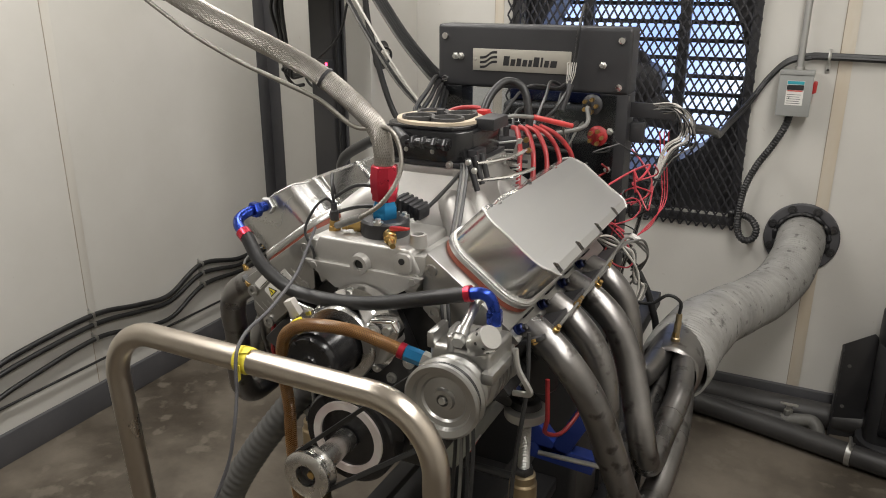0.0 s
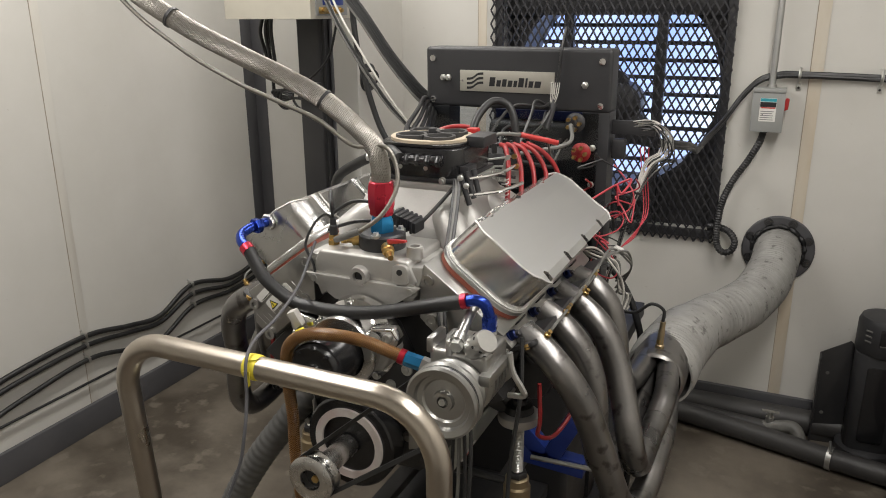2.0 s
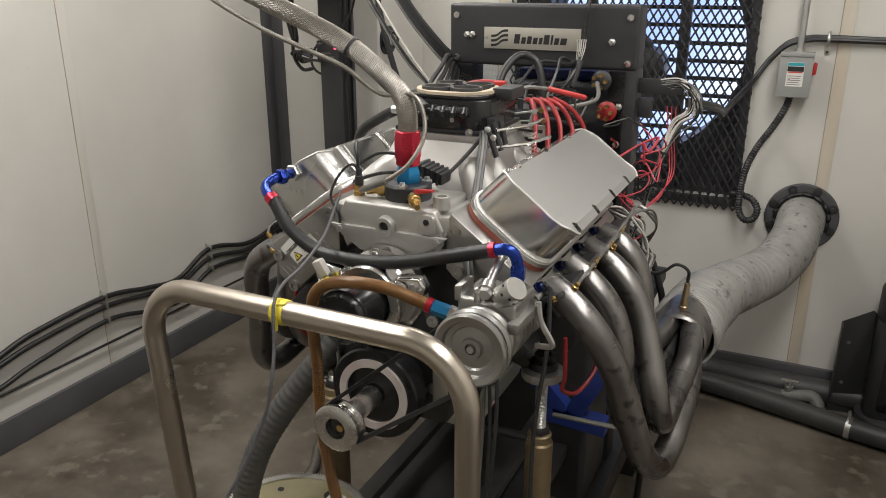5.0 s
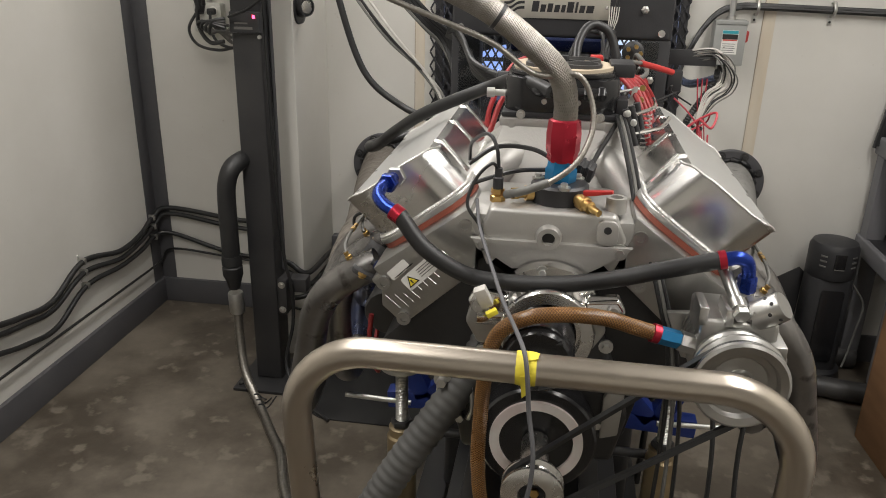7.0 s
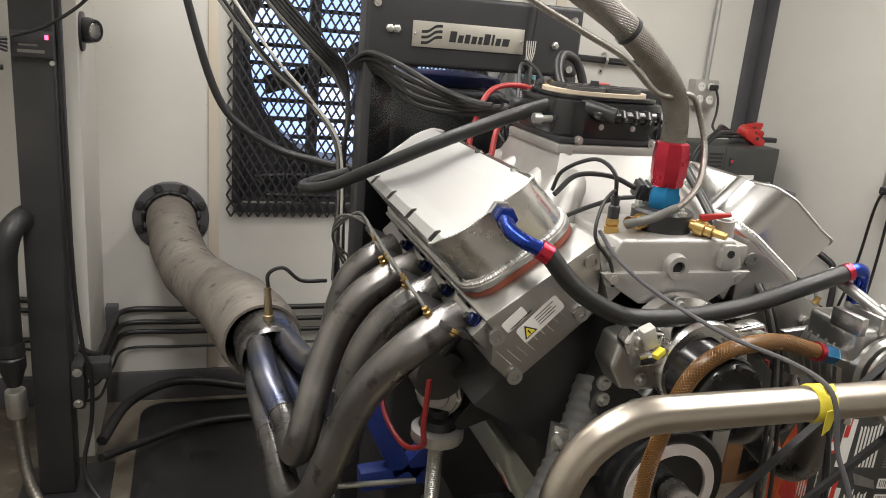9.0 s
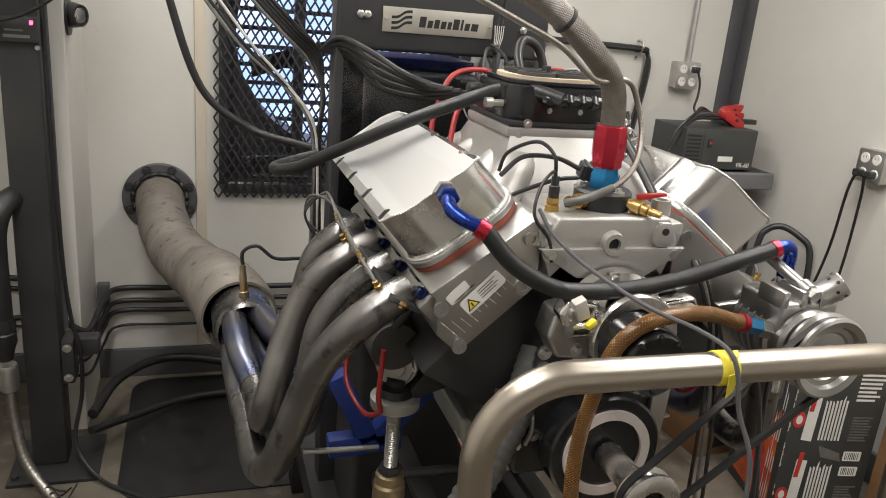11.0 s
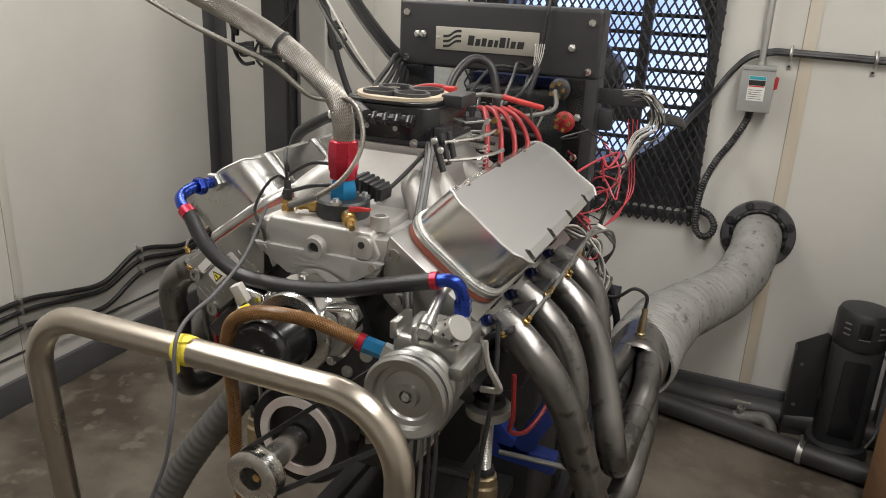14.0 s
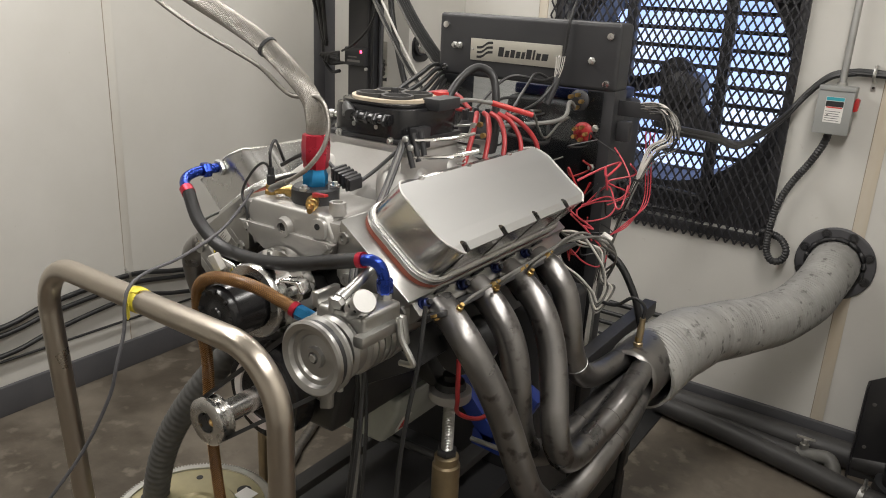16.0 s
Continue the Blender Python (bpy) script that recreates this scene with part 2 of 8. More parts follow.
CHROME = material("polished_metal", (0.78, 0.77, 0.76), 0.1, 1, (0.70, 0.69, 0.68), 8, 5, (0.3, 0.7), 0.18)
ZINC = material("zinc_plated_steel", (0.60, 0.60, 0.58), 0.32, 1, (0.48, 0.475, 0.45), 30, 6, (0.3, 0.7), 0.5)
BARTUBE = material("satin_nickel_tube", (0.50, 0.45, 0.385), 0.27, 1, (0.43, 0.385, 0.33), 5, 8, (0.35, 0.7), 0.36, 0.04, 90, fleck=(0.34, 0.24, 0.15), fleck_scale=34, fleck_amount=0.73)
GOLDTUBE = material("gold_zinc_tube", (0.42, 0.33, 0.20), 0.36, 0.9, (0.32, 0.26, 0.17), 16, 7, (0.35, 0.7), 0.5, 0.06, 60)
HEADER = material("bare_header_steel", (0.150, 0.146, 0.143), 0.24, 0.92, (0.255, 0.243, 0.232), 5, 9, (0.35, 0.68), 0.44, 0.10, 120, fleck=(0.095, 0.088, 0.083), fleck_scale=28, fleck_amount=0.58)
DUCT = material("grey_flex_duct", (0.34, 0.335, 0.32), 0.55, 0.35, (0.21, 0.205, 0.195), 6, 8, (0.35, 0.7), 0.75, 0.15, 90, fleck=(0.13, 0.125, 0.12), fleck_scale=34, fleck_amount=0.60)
# darker, browner variant of the duct grey, for the far-side duct
BROWNDUCT = material("brown_flex_duct", (0.20, 0.18, 0.155), 0.6, 0.3, (0.125, 0.110, 0.095), 5, 8, (0.35, 0.7), 0.7, 0.15, 90, fleck=(0.08, 0.07, 0.06), fleck_scale=26, fleck_amount=0.60)
GASKET = material("orange_gasket", (0.25, 0.062, 0.035), 0.6, 0, (0.19, 0.05, 0.03), 20, 5)
BLUEAN = material("blue_anodised", (0.022, 0.055, 0.33), 0.22, 0.85, (0.018, 0.04, 0.24), 20, 4, (0.3, 0.7), 0.32)
NAVY = material("dark_navy_anodised", (0.012, 0.022, 0.10), 0.3, 0.6, (0.010, 0.016, 0.06), 20, 4, (0.3, 0.7), 0.4)
CYANAN = material("light_blue_anodised", (0.02, 0.20, 0.42), 0.3, 0.7, (0.02, 0.16, 0.34), 20, 4, (0.3, 0.7), 0.38)
REDAN = material("red_anodised", (0.50, 0.03, 0.055), 0.24, 0.8, (0.40, 0.025, 0.045), 20, 4, (0.3, 0.7), 0.34)
BRASS = material("brass", (0.62, 0.42, 0.16), 0.26, 1, (0.50, 0.33, 0.12), 30, 4, (0.3, 0.7), 0.4)
BROWNHOSE = material("amber_hose", (0.095, 0.040, 0.011), 0.22, 0, (0.065, 0.028, 0.009), 8, 6, (0.3, 0.7), 0.34)
GOLDBRAID = material("gold_braid_thread", (0.30, 0.155, 0.042), 0.34, 0.3, (0.20, 0.10, 0.03), 30, 4)
DUSTYRUBBER = material("dusty_rubber", (0.050, 0.050, 0.049), 0.55, 0, (0.085, 0.083, 0.079), 7, 8, (0.3, 0.7), 0.7, 0.12, 140)
REDPLASTIC = material("red_plastic", (0.46, 0.028, 0.026), 0.36, 0, (0.36, 0.022, 0.02), 10, 5)
BLUEPAINT = material("blue_enamel", (0.018, 0.045, 0.27), 0.34, 0, (0.014, 0.035, 0.20), 9, 6, (0.3, 0.7), 0.5, 0.08, 70)
PANGREY = material("grey_green_pan", (0.36, 0.375, 0.335), 0.42, 0.2, (0.29, 0.30, 0.27), 8, 7, (0.3, 0.7), 0.55, 0.1, 90)
BOXGREY = material("grey_enclosure_paint", (0.30, 0.305, 0.295), 0.42, 0, (0.25, 0.255, 0.245), 7, 6, (0.3, 0.7), 0.52, 0.06, 120)
BEIGE = material("beige_enclosure_paint", (0.55, 0.52, 0.44), 0.45, 0, (0.49, 0.46, 0.39), 5, 6)
CARTGREY = material("grey_cart_plastic", (0.115, 0.115, 0.125), 0.55, 0, (0.15, 0.148, 0.155), 6, 7, (0.3, 0.7), 0.65, 0.2, 160)
DARKPLASTIC = material("dark_plastic", (0.020, 0.020, 0.022), 0.4, 0, (0.03, 0.03, 0.032), 9, 6, (0.3, 0.7), 0.55, 0.1, 220)
SUPPLY = material("charcoal_case", (0.035, 0.038, 0.037), 0.45, 0, (0.045, 0.047, 0.045), 9, 6)
CARD = material("brown_cardboard", (0.235, 0.122, 0.054), 0.75, 0, (0.175, 0.09, 0.040), 4, 8, (0.35, 0.7), 0.85, 0.15, 60, (1, 1, 3))
WHITE = material("white_label", (0.72, 0.71, 0.68), 0.5, 0, (0.66, 0.65, 0.62), 14, 4)
INK = material("black_ink", (0.015, 0.015, 0.016), 0.5)
YELLOW = material("yellow_tape", (0.78, 0.66, 0.05), 0.5, 0, (0.66, 0.55, 0.05), 18, 5, (0.3, 0.7), 0.6, 0.3, 90)
GREEN = material("green_label", (0.12, 0.62, 0.09), 0.55, 0, (0.10, 0.54, 0.08), 20, 4)
CYAN = material("teal_label", (0.03, 0.33, 0.40), 0.5)
REDINK = material("red_ink", (0.55, 0.04, 0.03), 0.5, 0, (0.4, 0.03, 0.025), 20, 4)
ORANGEINK = material("orange_ink", (0.62, 0.12, 0.03), 0.45, 0, (0.34, 0.045, 0.02), 9, 6)
BRAID = material("steel_braid", (0.33, 0.31, 0.285), 0.36, 1, (0.25, 0.235, 0.21), 60, 5, (0.3, 0.7), 0.46)
RINGWHITE = material("timing_ring", (0.70, 0.67, 0.64), 0.4, 0.2, (0.62, 0.52, 0.50), 14, 5)
PLATE = material("nameplate_metal", (0.55, 0.53, 0.47), 0.36, 0.8, (0.48, 0.46, 0.41), 14, 6, (0.3, 0.7), 0.46)
TANRING = material("tan_gasket", (0.50, 0.42, 0.31), 0.6, 0, (0.42, 0.35, 0.26), 20, 5)
FLYWHEEL = material("yellow_zinc_plate", (0.46, 0.41, 0.25), 0.36, 0.85, (0.36, 0.33, 0.22), 9, 7, (0.3, 0.7), 0.5)
MESHSTEEL = material("black_mesh_steel", (0.020, 0.020, 0.024), 0.5, 0.2, (0.032, 0.031, 0.035), 12, 5)
PIPEGREY = material("dark_pipe", (0.026, 0.025, 0.025), 0.45, 0, (0.045, 0.043, 0.041), 6, 7, (0.3, 0.7), 0.6, 0.1, 60)
EMT = material("galvanised_conduit", (0.50, 0.50, 0.49), 0.38, 0.85, (0.42, 0.42, 0.41), 18, 6, (0.3, 0.7), 0.5)


def emitter(name, color, strength):
    m = bpy.data.materials.new(name)
    m.use_nodes = True
    b = m.node_tree.nodes["Principled BSDF"]
    b.inputs["Base Color"].default_value = (0, 0, 0, 1)
    b.inputs["Emission Color"].default_value, b.inputs["Emission Strength"].default_value = (*color, 1), strength
    return m


def daylight():
    """Bright outdoors behind the fan opening: pale sky over a bluer lower part."""
    m = emitter("outdoor_light", (0.5, 0.65, 1.0), 1.5)
    n, l = m.node_tree.nodes, m.node_tree.links
    tc = n.new("ShaderNodeTexCoord")
    no = n.new("ShaderNodeTexNoise")
    no.inputs["Scale"].default_value = 1.6
    l.new(tc.outputs["Object"], no.inputs["Vector"])
    cr = n.new("ShaderNodeValToRGB")
    cr.color_ramp.elements[0].position, cr.color_ramp.elements[0].color = 0.38, (0.34, 0.48, 1.0, 1)
    cr.color_ramp.elements[1].position, cr.color_ramp.elements[1].color = 0.66, (0.74, 0.84, 1.0, 1)
    l.new(no.outputs["Fac"], cr.inputs["Fac"])
    l.new(cr.outputs["Color"], n["Principled BSDF"].inputs["Emission Color"])
    return m


def clear_plastic():
    m = bpy.data.materials.new("clear_polycarbonate")
    m.use_nodes = True
    nt = m.node_tree
    tr, gl, mx, fr = nt.nodes.new("ShaderNodeBsdfTransparent"), nt.nodes.new("ShaderNodeBsdfGlossy"), nt.nodes.new("ShaderNodeMixShader"), nt.nodes.new("ShaderNodeFresnel")
    tr.inputs[0].default_value = (0.80, 0.82, 0.84, 1)
    gl.inputs["Roughness"].default_value = 0.06
    fr.inputs["IOR"].default_value = 1.5
    nt.links.new(fr.outputs[0], mx.inputs[0])
    nt.links.new(tr.outputs[0], mx.inputs[1])
    nt.links.new(gl.outputs[0], mx.inputs[2])
    nt.links.new(mx.outputs[0], nt.nodes["Material Output"].inputs[0])
    return m


DAY = daylight()
LED = emitter("red_led", (1.0, 0.05, 0.12), 6.0)
CLEAR = clear_plastic()

# ---- the room ----
XL, XR, YB, YF, ZT = -2.63, 1.08, 3.30, -1.6, 2.7
ZF, ZS = -0.096, 0.028  # floor, and top of the skirting
FX, FZ, FR = -0.748, 1.318, 0.448
MID = Vector((-0.55, 0.0, 1.6))


def set_back(build, k, squeeze=None):
    """Builds a group about the room's middle and sets it out to its true distance, down to the floor."""
    before = set(bpy.data.objects)
    build()
    m = Matrix.Translation(MID) @ Matrix.Diagonal((k, k, k, 1)) @ Matrix.Translation(-MID)
    low = Matrix.Translation((0, 0, 1.6)) @ Matrix.Diagonal((1, 1, k, 1)) @ Matrix.Translation((0, 0, -1.6))
    for ob in list(bpy.data.objects):
        if ob not in before and ob.parent is None:
            ob.matrix_basis = (low if squeeze and ob.name.split(".")[0] in squeeze else m) @ ob.matrix_basis


def room():
    single("floor", box((XL - 0.2, YF - 0.2, ZF - 0.1), (XR + 0.2, YB + 0.35, ZF)), CONCRETE, "stained grey-brown sealed concrete floor", "floor", kind="structure", smooth=False)
    single("ceiling", box((XL - 0.2, YF - 0.2, ZT), (XR + 0.2, YB + 0.35, ZT + 0.1)), CEIL, "plain off-white ceiling", "ceiling", kind="structure", smooth=False)
    single("wall_west", box((XL - 0.15, YF, ZF), (XL, YB, ZT)), WALL, "off-white panelled wall with faint scuffs", "wall", kind="structure", smooth=False)
    single("wall_east", box((XR, YF, ZF), (XR + 0.15, YB, ZT)), WALL, "off-white panelled wall", "wall", kind="structure", smooth=False)
    single("wall_south", box((XL, YF - 0.15, ZF), (XR, YF, ZT)), WALL, "plain off-white wall", "wall", kind="structure", smooth=False)
    b = bmesh.new()
    x0, x1, z0, z1 = -1.255, -0.26, 0.72, 2.2
    box((XL - 0.15, YB, ZF), (x0, YB + 0.2, ZT), bm=b)
    box((x1, YB, ZF), (XR + 0.15, YB + 0.2, ZT), bm=b)
    box((x0, YB, ZF), (x1, YB + 0.2, z0), bm=b)
    box((x0, YB, z1), (x1, YB + 0.2, ZT), bm=b)
    single("wall_north", b, WALL, "off-white panelled wall with a square fan opening", "wall", kind="structure", smooth=False)
    # boxed-in column behind the steel post
    cx0, cx1, cy = -1.862, -1.742, 2.872
    single("wall_column", box((cx0, cy, ZF), (cx1, YB, ZT), 0.004), WALL, "off-white boxed-in column standing out from the wall", "column", kind="structure", smooth=False)
    # skirting
    for nm, lo, hi in (("baseboard_north", (cx1, YB - 0.022, ZF), (XR, YB, ZS)), ("baseboard_north", (XL + 0.02, YB - 0.022, ZF), (cx0, YB, ZS)), ("baseboard_west", (XL, YF, ZF), (XL + 0.02, YB, ZS)), ("baseboard_east", (XR - 0.02, YF, ZF), (XR, YB - 0.022, ZS))):
        single(nm, box(lo, hi, 0.004), GREYTRIM, "dark grey painted baseboard", "baseboard", kind="structure")
    # corner angles
    def angle(nm, x, s):
        b = box((min(x, x + s * 0.075), YB - 0.006, ZS), (max(x, x + s * 0.075), YB - 0.0005, ZT), 0.002)
        box((min(x, x + s * 0.006), YB - 0.085, ZS), (max(x, x + s * 0.006), YB - 0.006, ZT), 0.002, bm=b)
        single(nm, b, GREYTRIM, "dark grey steel corner angle", "trim", kind="structure")
    angle("trim_corner_west", XL, 1)
    angle("trim_corner_east", XR, -1)
    # panel joints: tan sealant strip with a fine gap
    def joint(nm, lo, hi, gap_lo, gap_hi):
        t = thing(nm, "tan stained wall panel joint", "trim", lo, kind="structure")
        part("strip", box(lo, hi, 0.001), PALEJOINT if nm.endswith("west") else STAIN, t)
        part("gap", box(gap_lo, gap_hi), JOINTGAP, t, smooth=False)
    joint("trim_joint_north", (0.035, YB - 0.004, ZS), (0.080, YB, ZT), (0.032, YB - 0.003, ZS), (0.035, YB, ZT))
    joint("trim_joint_north", (-1.352, YB - 0.004, ZS), (-1.312, YB, ZT), (-1.355, YB - 0.003, ZS), (-1.352, YB, ZT))
    for y in (2.014, 0.72, -0.57):
        joint("trim_joint_west", (XL, y, ZS), (XL + 0.003, y + 0.037, ZT), (XL, y - 0.0025, ZS), (XL + 0.002, y, ZT))
    joint("trim_joint_east", (XR - 0.003, 1.7, ZS), (XR, 1.735, ZT), (XR - 0.002, 1.697, ZS), (XR, 1.7, ZT))


room()


def fan_opening():
    t = thing("exhaust_fan", "dark wall fan with louvres behind a steel mesh guard", "fan", (FX, YB + 0.19, 0.72))
    # orifice plate with a round hole
    b = bmesh.new()
    n = 64
    yo, yi = 3.40, 3.46
    sq = []
    for k in range(n):
        a = 2 * math.pi * k / n
        c, s = math.cos(a), math.sin(a)
        tx = (0.497 if c > 0 else -0.497) / c if abs(c) > 1e-6 else 1e9
        tz = ((2.2 - FZ) if s > 0 else (0.72 - FZ)) / s if abs(s) > 1e-6 else 1e9
        q = min(tx, tz)
        sq.append((c * q, s * q))
    ring = [[b.verts.new((FX + (FR * math.cos(2 * math.pi * k / n)), y, FZ + FR * math.sin(2 * math.pi * k / n))) for k in range(n)] for y in (yo, yi)]
    edge = [[b.verts.new((FX + p[0], y, FZ + p[1])) for p in sq] for y in (yo, yi)]
    for k in range(n):
        j = (k + 1) % n
        b.faces.new((ring[0][k], ring[0][j], edge[0][j], edge[0][k]))
        b.faces.new((ring[1][k], edge[1][k], edge[1][j], ring[1][j]))
        b.faces.new((ring[0][k], ring[1][k], ring[1][j], ring[0][j]))
        b.faces.new((edge[0][k], edge[0][j], edge[1][j], edge[1][k]))
    part("orifice_plate", b, STEELBLACK, t)
    for k in range(15):
        z = 0.86 + k * 0.078
        part("louvre", box((FX - 0.49, 3.690, z), (FX + 0.49, 3.712, z + 0.018), 0.002), STEELBLACK, t)
    part("shroud", lathe([(FR, 0), (FR + 0.02, 0), (FR + 0.02, 0.22), (FR, 0.22)], (FX, 3.462, FZ), (0, 1, 0), 56, closed=True), STEELBLACK, t)
    for x in (-0.95, -0.548):
        part("strut", box((x - 0.022, 3.36, 0.73), (x + 0.022, 3.395, 2.19), 0.004), STEELBLACK, t)
    part("cross_beam", box((FX - 0.49, 3.355, 1.62), (FX + 0.49, 3.397, 1.70), 0.004), STEELBLACK, t)
    m = lathe([(0, 0), (0.05, 0), (0.085, 0.02), (0.088, 0.13), (0.06, 0.15), (0, 0.15)], (-0.70, 3.33, 1.25), (0, 1, 0), 28)
    part("motor", m, STEELBLACK, t)
    part("motor_bracket", prism([(-0.12, -0.10), (0.15, -0.14), (0.13, -0.05), (0.05, 0.03), (-0.10, 0.02)], (-0.68, 3.345, 1.20), (1, 0, 0), (0, 0, 1), (0, 1, 0), 0.05, 0.008), STEELBLACK, t)
    part("hub", lathe([(0, 0), (0.07, 0), (0.07, 0.03), (0, 0.03)], (FX, 3.41, FZ), (0, 1, 0), 24), STEELBLACK, t)
    for k in range(4):
        a = math.radians(20 + 90 * k)
        c, s = math.cos(a), math.sin(a)
        part("blade", prism([(0.06, -0.03), (0.40, -0.055), (0.415, 0.03), (0.06, 0.035)], (FX, 3.425, FZ), (c, 0, s), (-s * 0.9, 0.35, c * 0.9), (0, 1, 0), 0.003), STEELBLACK, t) if k in (2,) else None
    part("drip_tray", tube([(-1.15, 3.345, 0.80), (-1.13, 3.34, 0.84), (-0.60, 3.34, 0.84), (-0.56, 3.345, 0.80), (-0.60, 3.34, 0.76), (-1.13, 3.34, 0.76)], 0.012, 8, 4), STEELBLACK, t)
    s = single("backdrop", box((-2.2, 4.3, 0.0), (0.8, 4.32, 2.9)), DAY, "bright overcast daylight outside the fan", "backdrop", kind="structure", smooth=False)
    s.visible_shadow = False


fan_opening()


def mesh_guard():
    """Expanded metal: zigzag strands joined at the knuckles."""
    t = thing("mesh_guard", "black expanded steel mesh guard over the fan", "guard", (FX, YB - 0.03, 0.66))
    x0, x1, z0, z1 = -1.285, -0.232, 0.685, 2.2
    px, pz = 0.0345, 0.058
    b = bmesh.new()
    nx, nz = int((x1 - x0) / px), int((z1 - z0) / pz)
    y0 = YB - 0.026
    w = 0.0036
    def strand(a, c):
        d = (c - a).normalized()
        n = V(-d.z, 0, d.x) * w
        vs = []
        for p in (a, c):
            for sy in (-0.0018, 0.0018):
                for q in (-1, 1):
                    vs.append(b.verts.new(p + n * q + V(0, sy, 0)))
        b.faces.new((vs[0], vs[1], vs[5], vs[4]))
        b.faces.new((vs[2], vs[6], vs[7], vs[3]))
        b.faces.new((vs[0], vs[4], vs[6], vs[2]))
        b.faces.new((vs[1], vs[3], vs[7], vs[5]))
    for i in range(nx):
        for j in range(nz):
            x, z = x0 + i * px, z0 + j * pz
            k = V(x + px / 2, y0, z)
            strand(k, V(x, y0 + 0.003, z + pz / 2))
            strand(k, V(x + px, y0 - 0.003, z + pz / 2))
            top = V(x + px / 2, y0, z + pz)
            strand(V(x, y0 + 0.003, z + pz / 2), top)
            strand(V(x + px, y0 - 0.003, z + pz / 2), top)
    tagged(part("mesh", b, MESHSTEEL, t, smooth=False), kind="stuff")
    part("frame_rail", box((x0 + 0.03, YB - 0.020, 0.70), (x1 - 0.03, YB, 0.735), 0.003), STEELBLACK, t)
    for x in (x0 + 0.02, x1 - 0.055):
        part("frame_rail", box((x, YB - 0.020, 0.735), (x + 0.035, YB, z1), 0.003), STEELBLACK, t)


mesh_guard()

# ---- the engine ----
X0, ZC = -0.726, 0.828
S2 = math.sqrt(0.5)


def B(s, u, v, y):
    """A point by its bank: u up the cylinders, v outwards and down, s +1 or -1 for the bank."""
    return V(X0 + s * (u + v) * S2, y, ZC + (u - v) * S2)


def axes(s):
    return V(s * S2, 0, S2), V(s * S2, 0, -S2)


engine = thing("engine", "bare aluminium-headed race engine with a black block on a test stand", "engine", (X0, 1.45, 0.56))


def block():
    b = bmesh.new()
    poly = [(-0.15, -0.06), (0.15, -0.06), (0.17, 0.03), (0.285, 0.10), (0.11, 0.275), (0.06, 0.24), (-0.06, 0.24), (-0.11, 0.275), (-0.285, 0.10), (-0.17, 0.03)]
    prism(poly, (X0, 1.19, ZC), (1, 0, 0), (0, 0, 1), (0, 1, 0), 0.58, 0.008, 2, b)
    part("block", b, BLOCKBLACK, engine)
    # timing cover
    tc = prism([(-0.13, -0.07), (0.13, -0.07), (0.15, 0.02), (0.11, 0.13), (0.06, 0.235), (-0.06, 0.235), (-0.11, 0.13), (-0.15, 0.02)], (X0, 1.135, ZC), (1, 0, 0), (0, 0, 1), (0, 1, 0), 0.06, 0.012, 3)
    tcp = part("timing_cover", tc, BLOCKBLACK, engine)
    for a in range(0, 360, 36):
        part("bolt", bolt((X0 + 0.125 * math.cos(radians(a)), 1.134, ZC + 0.08 + 0.125 * math.sin(radians(a))), (0, -1, 0), 0.007, 0.008), ZINC, tcp)
    pan = bmesh.new()
    prism([(-0.165, 0.0), (0.165, 0.0), (0.155, -0.045), (0.115, -0.125), (-0.115, -0.125), (-0.155, -0.045)], (X0, 1.31, ZC - 0.062), (1, 0, 0), (0, 0, 1), (0, 1, 0), 0.45, 0.012, 3, pan)
    pp = part("oil_pan", pan, PANGREY, engine, "grey-green painted oil pan")
    for s in (1, -1):
        ex, up = V(0, s, 0), V(-s * 0.04, 0, -0.08).normalized() * -1
        out = V(s * 0.08, 0, -0.04).normalized()
        part("sticker", prism([(-0.014, -0.026), (0.014, -0.026), (0.014, 0.026), (-0.014, 0.026)], V(X0 + s * 0.137, 1.36, ZC - 0.145), ex, up, out, 0.003), WHITE, pp, smooth=False)
        part("sticker_print", prism([(-0.009, -0.018), (0.009, -0.018), (0.009, 0.014), (-0.009, 0.014)], V(X0 + s * 0.137, 1.36, ZC - 0.145) + out * 0.003, ex, up, out, 0.0008), REDINK, pp, smooth=False)


block()


